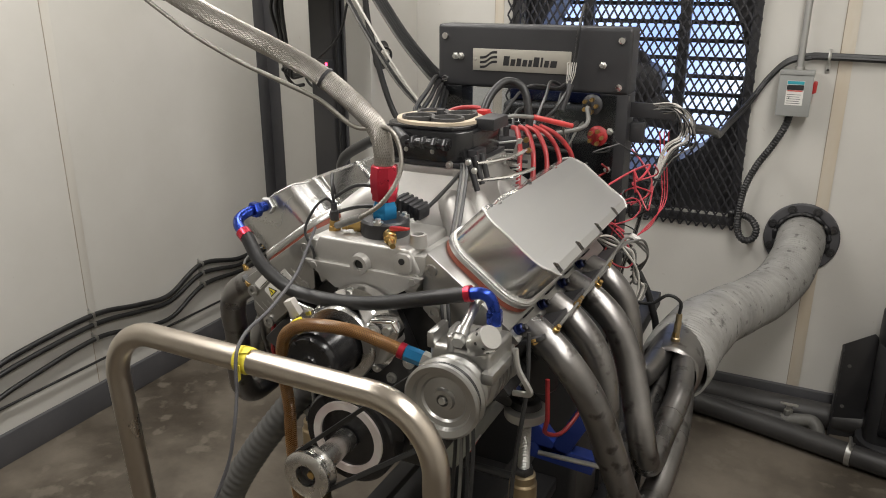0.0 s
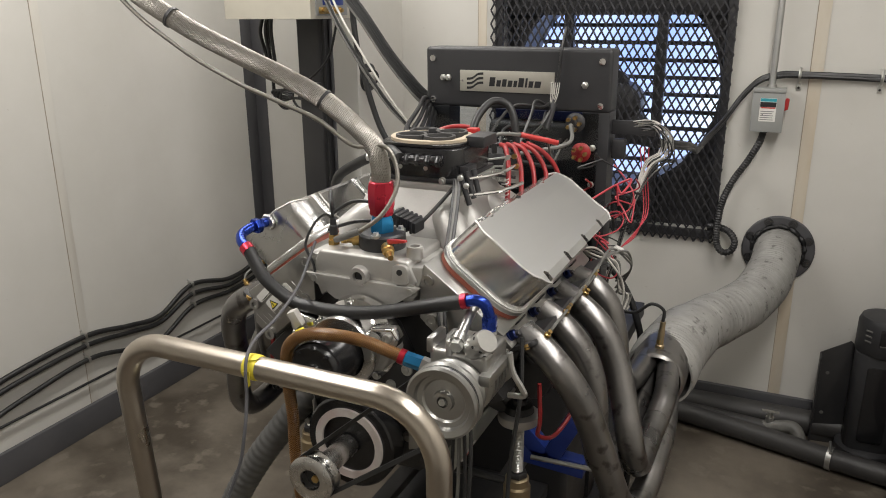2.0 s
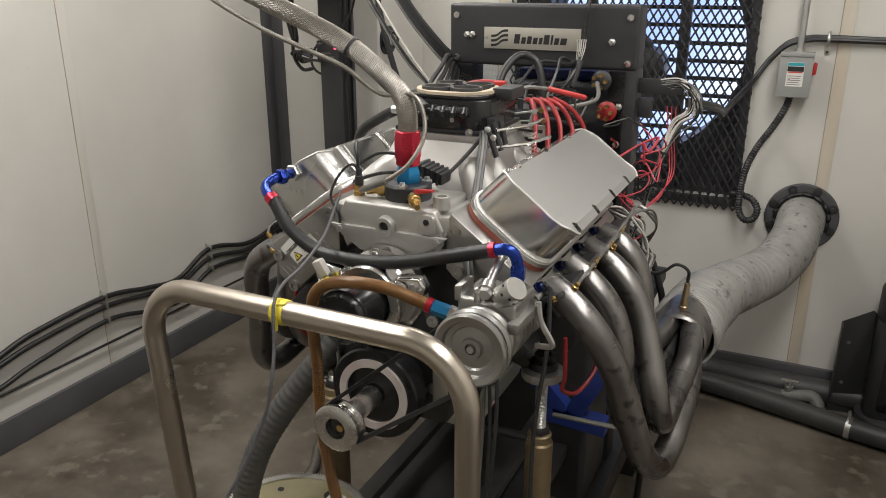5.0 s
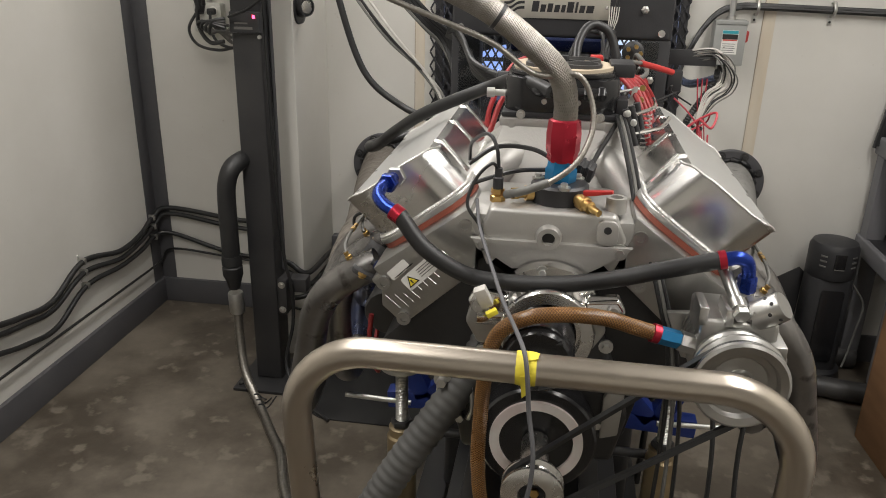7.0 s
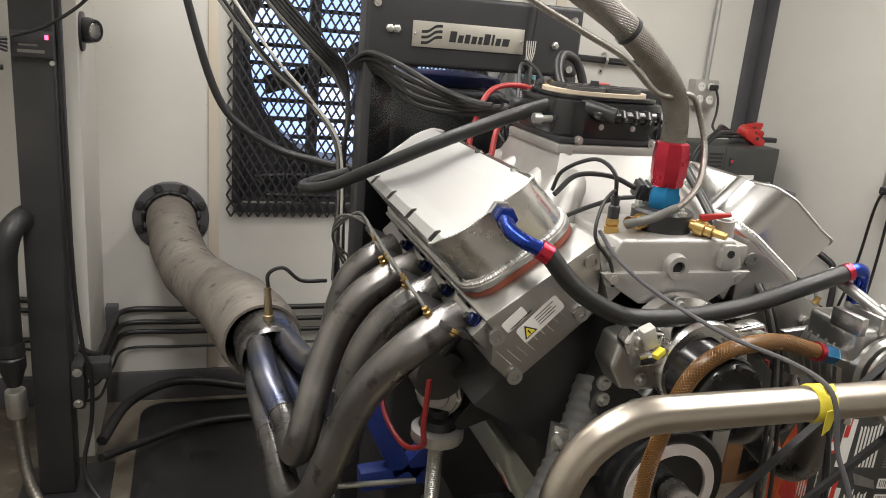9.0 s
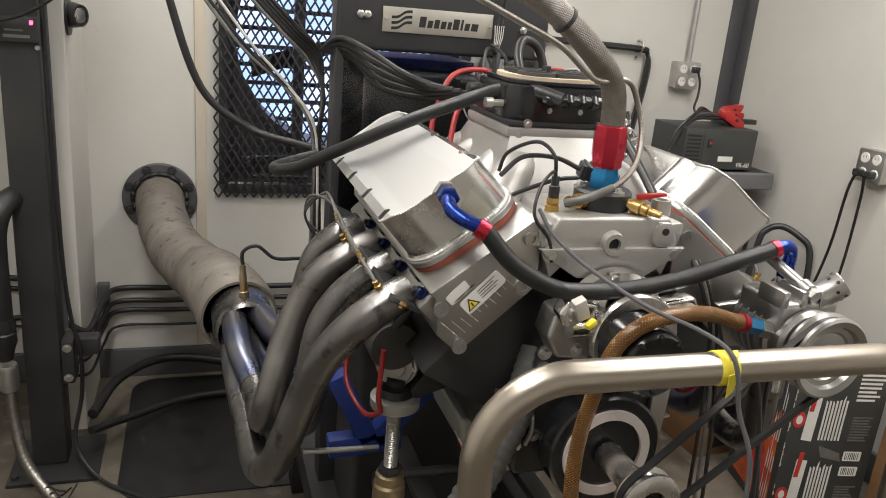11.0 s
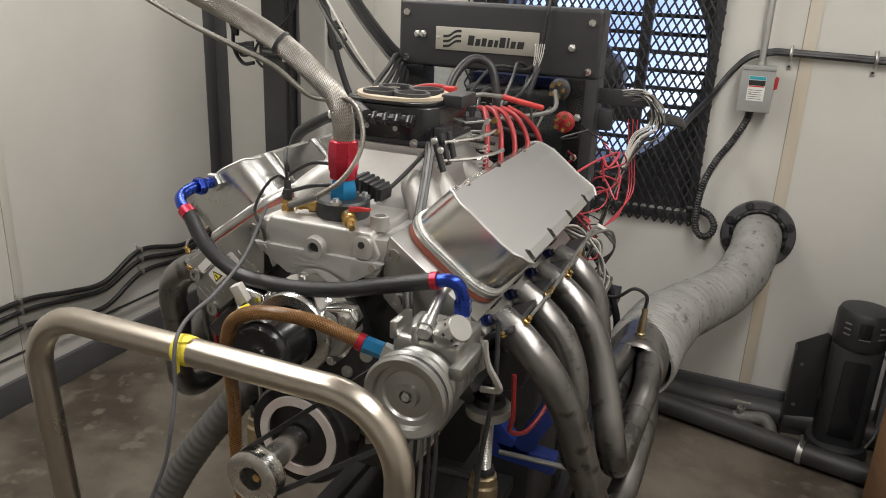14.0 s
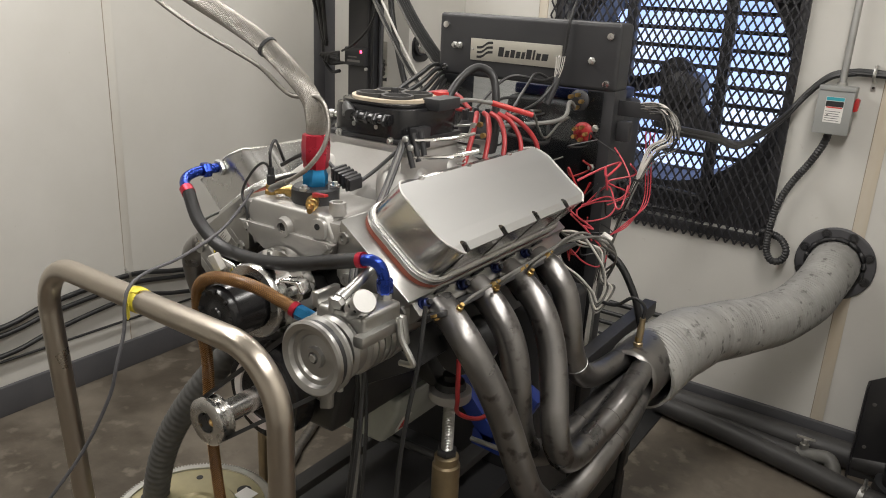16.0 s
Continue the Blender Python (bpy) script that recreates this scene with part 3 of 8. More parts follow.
def valve_cover(s):
    eu, ev = axes(s)
    y0, y1 = (1.205, 1.750) if s > 0 else (1.216, 1.760)
    vi, vo, rc = -0.170, 0.017, 0.050
    fold = [(-0.170, 0.450), (-0.160, 0.461), (-0.122, 0.471), (-0.035, 0.482), (-0.006, 0.491), (0.010, 0.490)]

    def top(v):
        for (a, p), (c, q) in zip(fold, fold[1:]):
            if v <= c:
                return p + (q - p) * max(0.0, (v - a) / (c - a))
        return fold[-1][1]
    poly = [(0.364, -0.167)] + [(u, v) for v, u in fold] + [(0.394, 0.016)]
    body = prism(poly, V(X0, y0, ZC), eu, ev, (0, 1, 0), y1 - y0)
    cutters = []
    # rounded upright corners
    for vc, sv in ((vi, -1), (vo, 1)):
        for yc, sy in ((y0, -1), (y1, 1)):
            arc = [(vc - sv * rc + sv * rc * math.cos(a), yc - sy * rc + sy * rc * math.sin(a)) for a in [math.pi / 2 * i / 12 for i in range(13)]]
            arc += [(vc - sv * rc, yc + sy * 0.03), (vc + sv * 0.03, yc + sy * 0.03), (vc + sv * 0.03, yc - sy * rc)]
            cutters.append(prism(arc, B(s, 0.32, 0, 0), ev, (0, 1, 0), eu, 0.22))
    for k in range(4):
        y = y0 + 0.040 + k * 0.134
        slot = [(0.0085 * math.cos(a), -0.0085 * math.sin(a)) for a in [math.pi * i / 8 for i in range(9)]] + [(-0.0085, 0.05), (0.0085, 0.05)]
        cutters.append(prism(slot, B(s, 0.374, -0.004, y), (0, 1, 0), ev, eu, 0.16))
    for k in range(3):
        y = y0 + 0.085 + k * 0.165
        cutters.append(lathe([(0, 0), (0.0165, 0), (0.0165, 0.16), (0, 0.16)], B(s, 0.364, -0.172, y), eu, 20))
    vc = part("valve_cover", cut("cover", body, cutters), ALU, engine, "fabricated brushed aluminium valve cover with welded seams", sharp=20)
    # the folded top sheet has a satin grain, the walls are bright
    vc.data.materials.append(SATIN)
    for f in vc.data.polygons:
        f.material_index = 1 if f.normal.dot(eu) > 0.80 else 0
    # rail, on the tilted joint face of the head
    w, h = 0.200, y1 - y0 + 0.018
    tilt = radians(8.5)
    tu, tv = eu * math.cos(tilt) - ev * math.sin(tilt), ev * math.cos(tilt) + eu * math.sin(tilt)
    mid = B(s, 0.3675, -0.072, (y0 + y1) / 2)
    rail = prism(rounded(w, h, 0.055, 8), mid + tu * 0.0095, tv, (0, 1, 0), tu, 0.010, 0.002)
    part("mounting_rail", rail, ALUTOP, vc)
    gk = prism(rounded(w - 0.005, h + 0.001, 0.055, 8), mid, tv, (0, 1, 0), tu, 0.0095)
    part("gasket", gk, GASKET, vc, "orange valve cover gasket")
    # weld beads along the rail and the top edge of each end
    loop = [mid + tu * 0.0215 + tv * p + V(0, q, 0) for p, q in rounded(0.190, y1 - y0 + 0.006, 0.052, 10)]
    loop = resample(loop + [loop[0]], 0.0016)
    wb = sweep(bmesh.new(), loop, lambda i: 0.0040 + 0.0007 * math.sin(i * 2.4), 7)
    part("weld_bead", wb, WELD, vc)
    for y, sy in ((y0, -1), (y1, 1)):
        ring = [(vi + rc - rc * math.cos(a), y - sy * (rc - rc * math.sin(a))) for a in [math.pi / 2 * i / 8 for i in range(9)]]
        ring += [(v, y) for v in (-0.09, -0.06, -0.045)]
        ring += [(vo - rc + rc * math.sin(a), y - sy * (rc - rc * math.cos(a))) for a in [math.pi / 2 * i / 8 for i in range(1, 7)]]
        pts = [B(s, top(v), v, q) for v, q in ring]
        wb = sweep(bmesh.new(), resample(spline(pts, 3), 0.0016), lambda i: 0.0021 + 0.0005 * math.sin(i * 2.2), 6)
        part("weld_bead", wb, WELD, vc)
    for k in range(3):
        y = y0 + 0.085 + k * 0.165
        for sy in (-1, 1):
            yy = y + sy * 0.0165
            part("weld_bead", tube([B(s, 0.372, -0.164, yy), B(s, 0.42, -0.165, yy), B(s, 0.452, -0.167, yy)], 0.0019, 6, 4), WELD, vc)
    for k in range(4):
        y = y0 + 0.040 + k * 0.134
        part("bolt", bolt(B(s, 0.395, 0.006, y), eu, 0.0062, 0.016), BLACK, vc)
    return vc


def head(s):
    eu, ev = axes(s)
    poly = [(0.266, -0.098), (0.318, -0.150), (0.352, -0.170), (0.3825, 0.030), (0.362, 0.031), (0.324, 0.067), (0.274, 0.064)]
    h = part("cylinder_head", prism(poly, (X0, 1.158, ZC), eu, ev, (0, 1, 0), 0.625, 0.004), MACHINED, engine, "machined aluminium cylinder head")
    for u, v in ((0.352, 0.034), (0.283, 0.054), (0.283, -0.080), (0.335, -0.140)):
        part("boss", lathe([(0, 0), (0.012, 0), (0.012, 0.006), (0.006, 0.006), (0.006, 0.002), (0, 0.002)], B(s, u, v, 1.159), (0, -1, 0), 18), MACHINED, h)
    # ledge with the stud nuts, exhaust flange and its bolts
    n = (ev * 0.94 - eu * 0.34).normalized()
    up = (eu * 0.94 + ev * 0.34).normalized()
    part("stud_ledge", box((-0.292, -0.020, -0.022), (0.292, 0.020, 0.012), 0.006, 2, m=Matrix.Translation(B(s, 0.355, 0.040, 1.472)) @ Matrix((V(0, 1, 0), ev * s, eu)).transposed().to_4x4()), MACHINED, h)
    fl = prism(rounded(0.560, 0.076, 0.012), B(s, 0.368, 0.0625, 1.475), (0, 1, 0), up, n, 0.009, 0.002)
    part("exhaust_flange", fl, STEELBLACK, h, "dark steel header flange")
    for k in range(4):
        y = 1.205 + k * 0.127
        nut = part("stud_nut", lathe([(0, 0), (0.0125, 0), (0.0125, 0.003), (0.0092, 0.004), (0.0092, 0.013), (0.007, 0.015), (0, 0.015)], B(s, 0.366, 0.040, y), eu + ev * 0.25, 12), NAVY, h, "dark blue anodised stud nut")
        part("stud", lathe([(0, 0), (0.0055, 0), (0.0055, 0.021), (0, 0.021)], B(s, 0.366, 0.040, y), eu + ev * 0.25, 10), BLACK, nut)
        for q in (-0.036, 0.030):
            part("bolt", bolt(B(s, 0.384, 0.064, y + 0.033 + q) + n * 0.009, n, 0.0062, 0.008), ZINC if k % 2 else BRASS, h)
        part("spark_plug_boot", lathe([(0, 0), (0.010, 0), (0.009, 0.03), (0.006, 0.045), (0, 0.045)], B(s, 0.318, 0.075, y + 0.095), ev * 0.95 - eu * 0.2, 12), RUBBER, h)
        part("intake_slot", box((-0.020, -0.002, -0.007), (0.020, 0.002, 0.007), 0.0015, m=Matrix.Translation(B(s, 0.371, 0.0325, y + 0.062)) @ Matrix((V(0, 1, 0), ev * s, eu)).transposed().to_4x4()), BLOCKBLACK, h)
    if s < 0:
        lab = part("warning_label", prism(rounded(0.078, 0.027, 0.005, 3), B(s, 0.324, -0.030, 1.1572), -ev, eu, (0, -1, 0), 0.0008), WHITE, h, "white warning label with a yellow triangle")
        for f, mt, o in ((1.0, INK, 0.0), (0.70, YELLOW, 0.0008)):
            part("triangle", prism([(-0.0115 * f, -0.0065 * f), (0.0115 * f, -0.0065 * f), (0, 0.0125 * f)], B(s, 0.322, -0.006, 1.1563 - o), -ev, eu, (0, -1, 0), 0.0008), mt, lab, smooth=False)
        part("triangle", prism([(-0.001, -0.003), (0.001, -0.003), (0.0012, 0.004), (-0.0012, 0.004)], B(s, 0.322, -0.006, 1.1546), -ev, eu, (0, -1, 0), 0.0006), INK, lab, smooth=False)
        for k in range(4):
            part("print_line", prism([(-0.020, -0.0006), (0.016 - 0.006 * (k % 2), -0.0006), (0.016 - 0.006 * (k % 2), 0.0006), (-0.020, 0.0006)], B(s, 0.332 - 0.0045 * k, -0.044, 1.1563), -ev, eu, (0, -1, 0), 0.0005), GREYTRIM, lab, smooth=False)
        bar = part("barcode_label", prism(rounded(0.040, 0.018, 0.003, 3), B(s, 0.352, -0.002, 1.1572), -ev, eu, (0, -1, 0), 0.0008), WHITE, h, "white barcode label")
        rnd = random.Random(4)
        for k in range(13):
            part("print_line", box((0, 0, 0), (rnd.choice((0.0008, 0.0013, 0.0018)), 0.0004, 0.011), m=Matrix.Translation(B(s, 0.346, 0.013 - 0.0026 * k, 1.1558)) @ Matrix.Rotation(radians(45), 4, "Y")), INK, bar, smooth=False)
        for k in range(11):
            u0, v0 = 0.290 + rnd.random() * 0.012, 0.045 - 0.013 * k
            part("scratch", tube([B(s, u0, v0, 1.1572), B(s, u0 + 0.02 + rnd.random() * 0.02, v0 + 0.003, 1.1572)], 0.0006, 4, 1), ALUTOP, h)


for s in (1, -1):
    head(s)
    valve_cover(s)


def intake():
    man = bmesh.new()
    # front casting between the heads
    fr = prism([(-0.105, 0.0), (-0.055, -0.022), (0.055, -0.022), (0.105, 0.0), (0.118, 0.022), (0.098, 0.062), (-0.098, 0.062), (-0.118, 0.022)], (X0, 1.150, 1.137), (1, 0, 0), (0, 0, 1), (0, 1, 0), 0.16, 0.007, 3)
    m = part("intake_manifold", fr, CAST, engine, "cast aluminium intake manifold")
    part("lower_flange", prism([(-0.115, 0.004), (-0.06, -0.030), (0.06, -0.030), (0.115, 0.004), (0.128, 0.018), (-0.128, 0.018)], (X0, 1.141, 1.133), (1, 0, 0), (0, 0, 1), (0, 1, 0), 0.012, 0.003), CAST, m)
    for s in (1, -1):
        part("rail", prism([(0.262, -0.205), (0.300, -0.205), (0.345, -0.165), (0.330, -0.150), (0.262, -0.120)], (X0, 1.155, ZC), *axes(s), (0, 1, 0), 0.60, 0.005), CAST, m)
    part("port_boss", lathe([(0.0, 0.004), (0.0105, 0.004), (0.0105, 0.012), (0.018, 0.012), (0.021, 0.0), (0.021, -0.02), (0, -0.02)], (X0 - 0.004, 1.149, 1.158), (0, -1, 0), 24), CAST, m)
    part("port_hole", lathe([(0, 0), (0.0100, 0), (0.0100, 0.0055), (0, 0.0055)], (X0 - 0.004, 1.1490, 1.158), (0, -1, 0), 20), INK, m)
    part("ear", prism(rounded(0.034, 0.040, 0.012), (X0 + 0.086, 1.142, 1.172), (1, 0, 0), (0, 0, 1), (0, 1, 0), 0.02, 0.003), CAST, m)
    part("ear_hole", lathe([(0, 0), (0.006, 0), (0.006, 0.002), (0, 0.002)], (X0 + 0.086, 1.1422, 1.178), (0, -1, 0), 16), INK, m)
    part("boss", lathe([(0, 0), (0.017, 0), (0.016, 0.024), (0.010, 0.024), (0.010, 0.014), (0, 0.014)], (X0 + 0.098, 1.185, 1.196), (0, 0, 1), 20), CAST, m)
    for sx in (1, -1):
        part("bolt", bolt((X0 + sx * 0.107, 1.148, 1.141), (0, -1, 0), 0.008, 0.008), ZINC, m)
    # plenum and its runners
    pl = bmesh.new()
    lo, hi = [], []
    for k in range(4):
        sx, sy = ((-1, -1), (1, -1), (1, 1), (-1, 1))[k]
        lo.append(pl.verts.new((X0 + sx * 0.150, 1.485 + sy * 0.185, 1.155)))
        hi.append(pl.verts.new((X0 + sx * 0.100, 1.480 + sy * 0.105, 1.288)))
    pl.faces.new(lo[::-1]), pl.faces.new(hi)
    for k in range(4):
        pl.faces.new((lo[k], lo[(k + 1) % 4], hi[(k + 1) % 4], hi[k]))
    bevel(pl, 0.040, 6)
    part("plenum", pl, CAST, m)
    for s in (1, -1):
        for k, (ya, yb) in enumerate(((1.40, 1.265), (1.45, 1.375), (1.51, 1.585), (1.56, 1.695))):
            pts = [V(X0 + s * 0.055, ya, 1.235), V(X0 + s * 0.095, (ya * 2 + yb) / 3, 1.222), V(X0 + s * 0.135, (ya + 2 * yb) / 3, 1.180), V(X0 + s * 0.175, yb, 1.120)]
            part("runner", sweep(bmesh.new(), spline(pts, 6), lambda i: 0.033 + 0.0003 * i, 16), CAST, m)
    part("carburettor_pad", box((X0 - 0.108, 1.372, 1.283), (X0 + 0.108, 1.590, 1.300), 0.005), CAST, m)
    for sx, sy in ((-1, -1), (1, -1), (1, 1), (-1, 1)):
        part("stud_boss", rod((X0 + sx * 0.085, 1.48 + sy * 0.092, 1.20), (X0 + sx * 0.085, 1.48 + sy * 0.092, 1.297), 0.017, 18), CAST, m)


intake()


def throttle_body():
    t = part("throttle_body", prism(rounded(0.206, 0.216, 0.045, 8), (X0, 1.484, 1.302), (1, 0, 0), (0, 1, 0), (0, 0, 1), 0.070, 0.012), BLACKGLOSS, engine, "glossy black four-barrel throttle body")
    part("base_plate", box((X0 - 0.105, 1.374, 1.3005), (X0 + 0.105, 1.588, 1.310), 0.003), BLACK, t)
    part("top_plate", prism(rounded(0.188, 0.195, 0.05, 6), (X0, 1.48, 1.372), (1, 0, 0), (0, 1, 0), (0, 0, 1), 0.007, 0.002), BLACKGLOSS, t)
    part("gasket_ring", lathe([(0.072, 0.0), (0.092, 0.0), (0.092, 0.006), (0.072, 0.006)], (X0, 1.475, 1.379), (0, 0, 1), 48, closed=True), TANRING, t, "tan flange gasket")
    for sx, sy in ((-1, -1), (1, -1), (1, 1), (-1, 1)):
        part("bore_ring", lathe([(0.026, 0.0), (0.036, 0.0), (0.0345, 0.011), (0.0285, 0.011)], (X0 + sx * 0.034, 1.475 + sy * 0.034, 1.380), (0, 0, 1), 32, closed=True), PIPEGREY, t)
        part("bore", lathe([(0, 0), (0.0285, 0), (0.0285, 0.004), (0, 0.004)], (X0 + sx * 0.034, 1.475 + sy * 0.034, 1.380), (0, 0, 1), 28), INK, t)
    part("stud", hexnut((X0, 1.475, 1.380), (0, 0, 1), 0.009, 0.020), BLACK, t)
    for sx in (-1, 1):
        part("screw", bolt((X0 + sx * 0.070, 1.3735, 1.306), (0, -1, 0), 0.0048, 0.006), ZINC, t)
        part("screw", bolt((X0 + sx * 0.03, 1.377, 1.33), (0, -1, 0), 0.003, 0.004), ZINC, t)
    # front rail of fuel fittings
    part("fuel_rail", tube([(X0 - 0.045, 1.372, 1.352), (X0 - 0.03, 1.362, 1.350), (X0 + 0.05, 1.362, 1.350), (X0 + 0.075, 1.366, 1.350)], 0.010, 12, 4), BLACKGLOSS, t)
    for k in range(4):
        part("fitting", hexnut((X0 - 0.01 + 0.024 * k, 1.362, 1.350), (1, 0, 0), 0.0135, 0.012), BLACKGLOSS, t)
    part("side_bracket", box((X0 + 0.098, 1.40, 1.29), (X0 + 0.118, 1.45, 1.335), 0.003), BLACK, t)
    for k in range(3):
        part("linkage", rod((X0 + 0.112 + 0.01 * k, 1.37 + 0.012 * k, 1.325 + 0.004 * k), (X0 + 0.135 + 0.005 * k, 1.368 + 0.012 * k, 1.262 + 0.012 * k), 0.006, 10), BLACK, t)
    for k in range(4):
        part("linkage_ball", lathe([(0, -0.007), (0.0055, -0.004), (0.007, 0), (0.0055, 0.004), (0, 0.007)], (X0 + 0.115 + 0.012 * (k % 2), 1.366 + 0.002 * k, 1.318 - 0.016 * k), (0, -1, 0), 12), ZINC, t)
    part("linkage_rod", tube([(X0 + 0.13, 1.375, 1.316), (X0 + 0.17, 1.45, 1.316), (X0 + 0.175, 1.53, 1.318)], 0.0038, 8, 2), CHROME, t)
    part("linkage_rod", tube([(X0 + 0.13, 1.372, 1.282), (X0 + 0.18, 1.42, 1.284), (X0 + 0.205, 1.50, 1.288)], 0.0042, 8, 2), CHROME, t)
    part("return_spring", sweep(bmesh.new(), [V(X0 + 0.165 + 0.008 * math.cos(k * 0.8), 1.50 + 0.008 * math.sin(k * 0.8), 1.225 + 0.0011 * k) for k in range(64)], 0.0014, 5), ZINC, t)
    part("sensor_plug", box((X0 + 0.085, 1.46, 1.365), (X0 + 0.13, 1.54, 1.39), 0.005), BLACK, t)
    part("injector_clip", box((X0 + 0.05, 1.55, 1.372), (X0 + 0.075, 1.575, 1.392), 0.003), REDPLASTIC, t)
    part("vacuum_port", lathe([(0, 0), (0.006, 0), (0.006, 0.02), (0.009, 0.02), (0.009, 0.034), (0, 0.034)], (X0 - 0.102, 1.42, 1.335), (-1, 0, 0), 12), ZINC, t)
    part("vacuum_port", lathe([(0, 0), (0.012, 0), (0.013, 0.025), (0.009, 0.028), (0, 0.028)], (X0 - 0.102, 1.54, 1.345), (-1, 0, 0), 14), BLACK, t)


throttle_body()


def front_drive():
    # damper
    d = part("damper", lathe([(0, 0), (0.094, 0), (0.098, 0.004), (0.098, 0.046), (0.06, 0.05), (0, 0.05)], (X0, 1.075, ZC), (0, 1, 0), 56), BLACKGLOSS, engine, "black crankshaft damper")
    part("timing_ring", lathe([(0.0605, 0), (0.0765, 0), (0.0765, 0.006), (0.0605, 0.006)], (X0, 1.0695, ZC), (0, 1, 0), 56, closed=True), RINGWHITE, d, "pale timing ring")
    p = part("crank_pulley", lathe([(0.0, 0.018), (0.021, 0.018), (0.021, 0.0), (0.044, 0.0), (0.047, 0.002), (0.047, 0.008), (0.040, 0.016), (0.040, 0.022), (0.047, 0.026), (0.047, 0.030), (0.030, 0.034), (0.0225, 0.036), (0.0225, 0.135), (0, 0.135)], (X0, 0.935, ZC), (0, 1, 0), 48), BRIGHT, engine, "bright machined crank pulley and spacer")
    part("bore", lathe([(0, 0), (0.0205, 0), (0.0205, 0.002), (0, 0.002)], (X0, 0.9505, ZC), (0, 1, 0), 24), INK, p)
    part("crank_bolt", hexnut((X0 + 0.003, 0.950, ZC - 0.004), (0, -1, 0), 0.008, 0.005), BRASS, p)
    # polished pump housing and black filter
    h = part("pump_housing", lathe([(0, 0), (0.060, 0.0), (0.066, 0.005), (0.068, 0.045), (0.085, 0.055), (0.088, 0.075), (0, 0.075)], (X0 + 0.004, 1.062, 1.035), (0, 1, 0), 44), CHROME, engine, "polished front pump housing")
    for a in range(20, 360, 40):
        part("bolt", bolt((X0 + 0.004 + 0.077 * math.cos(radians(a)), 1.116, 1.035 + 0.077 * math.sin(radians(a))), (0, -1, 0), 0.006, 0.007), ZINC, h)
    f = part("oil_filter", lathe([(0, 0), (0.012, 0.0), (0.014, 0.004), (0.032, 0.006), (0.045, 0.002), (0.051, 0.008), (0.053, 0.02), (0.053, 0.085), (0.055, 0.088), (0.055, 0.094), (0, 0.094)], (X0 - 0.006, 0.972, 1.030), (0, 1, 0), 44), BLACKGLOSS, engine, "black spin-on filter")
    for a in range(0, 360, 45):
        part("flute", box((-0.004, 0, 0.037), (0.004, 0.02, 0.0465), 0.002, m=Matrix.Translation((X0 - 0.006, 0.9725, 1.032)) @ Matrix.Rotation(radians(a), 4, "Y")), BLACKGLOSS, f)
    # side castings of the pump
    for sx, w in ((-1, 0.105), (1, 0.075)):
        c = prism([(0.05, -0.045), (w, -0.040), (w + 0.02, -0.005), (w + 0.010, 0.035), (0.07, 0.045), (0.05, 0.03)], (X0, 1.085, 1.035), (sx, 0, 0), (0, 0, 1), (0, 1, 0), 0.055, 0.007, 3)
        cp = part("pump_casting", c, MACHINED if sx < 0 else CAST, engine, "machined aluminium pump casting")
        part("boss", lathe([(0, 0), (0.016, 0), (0.014, 0.02), (0, 0.02)], (X0 + sx * (w - 0.005), 1.085, 1.068), (0, -1, 0), 18), CAST, cp)
        part("bolt", bolt((X0 + sx * (w - 0.005), 1.065, 1.068), (0, -1, 0), 0.007, 0.008), ZINC, cp)
        part("bolt", bolt((X0 + sx * (w - 0.03), 1.084, 1.01), (0, -1, 0), 0.006, 0.008), ZINC, cp)
    for sx in (-1, 1):
        arm = part("pump_arm", prism([(0.0, -0.016), (0.055, -0.022), (0.062, -0.004), (0.050, 0.018), (0.0, 0.016)], (X0 + sx * 0.058, 1.066, 1.072), (sx, 0, 0.12), (0, 0, 1), (0, 1, 0), 0.030, 0.006, 3), CHROME, engine, "polished pump arm")
        part("cap_screw", lathe([(0, 0), (0.0085, 0), (0.0085, 0.010), (0.0045, 0.010), (0.0045, 0.006), (0, 0.006)], (X0 + sx * 0.100, 1.066, 1.078), (0, -1, 0), 16), ZINC, arm)
    part("pump_flange", lathe([(0.052, 0), (0.070, 0), (0.072, 0.003), (0.072, 0.012), (0.052, 0.012)], (X0 + 0.004, 1.050, 1.035), (0, 1, 0), 44, closed=True), BRIGHT, engine, "bright machined ring behind the filter")
    part("pipe_stub", tube([(X0 - 0.065, 1.07, 1.05), (X0 - 0.105, 1.062, 1.052)], 0.012, 14, 1), CHROME, engine)
    part("connector", box((-0.010, -0.008, -0.016), (0.010, 0.008, 0.018), 0.003, m=pose(X0 - 0.094, 1.055, 1.088, 10, -25, 0)), WHITEWIRE, engine, "white wiring connector")
    part("yellow_cap", box((-0.009, -0.005, -0.0045), (0.009, 0.005, 0.0045), 0.002, m=pose(X0 - 0.080, 1.045, 1.068, 0, -25, 20)), YELLOW, engine)


front_drive()


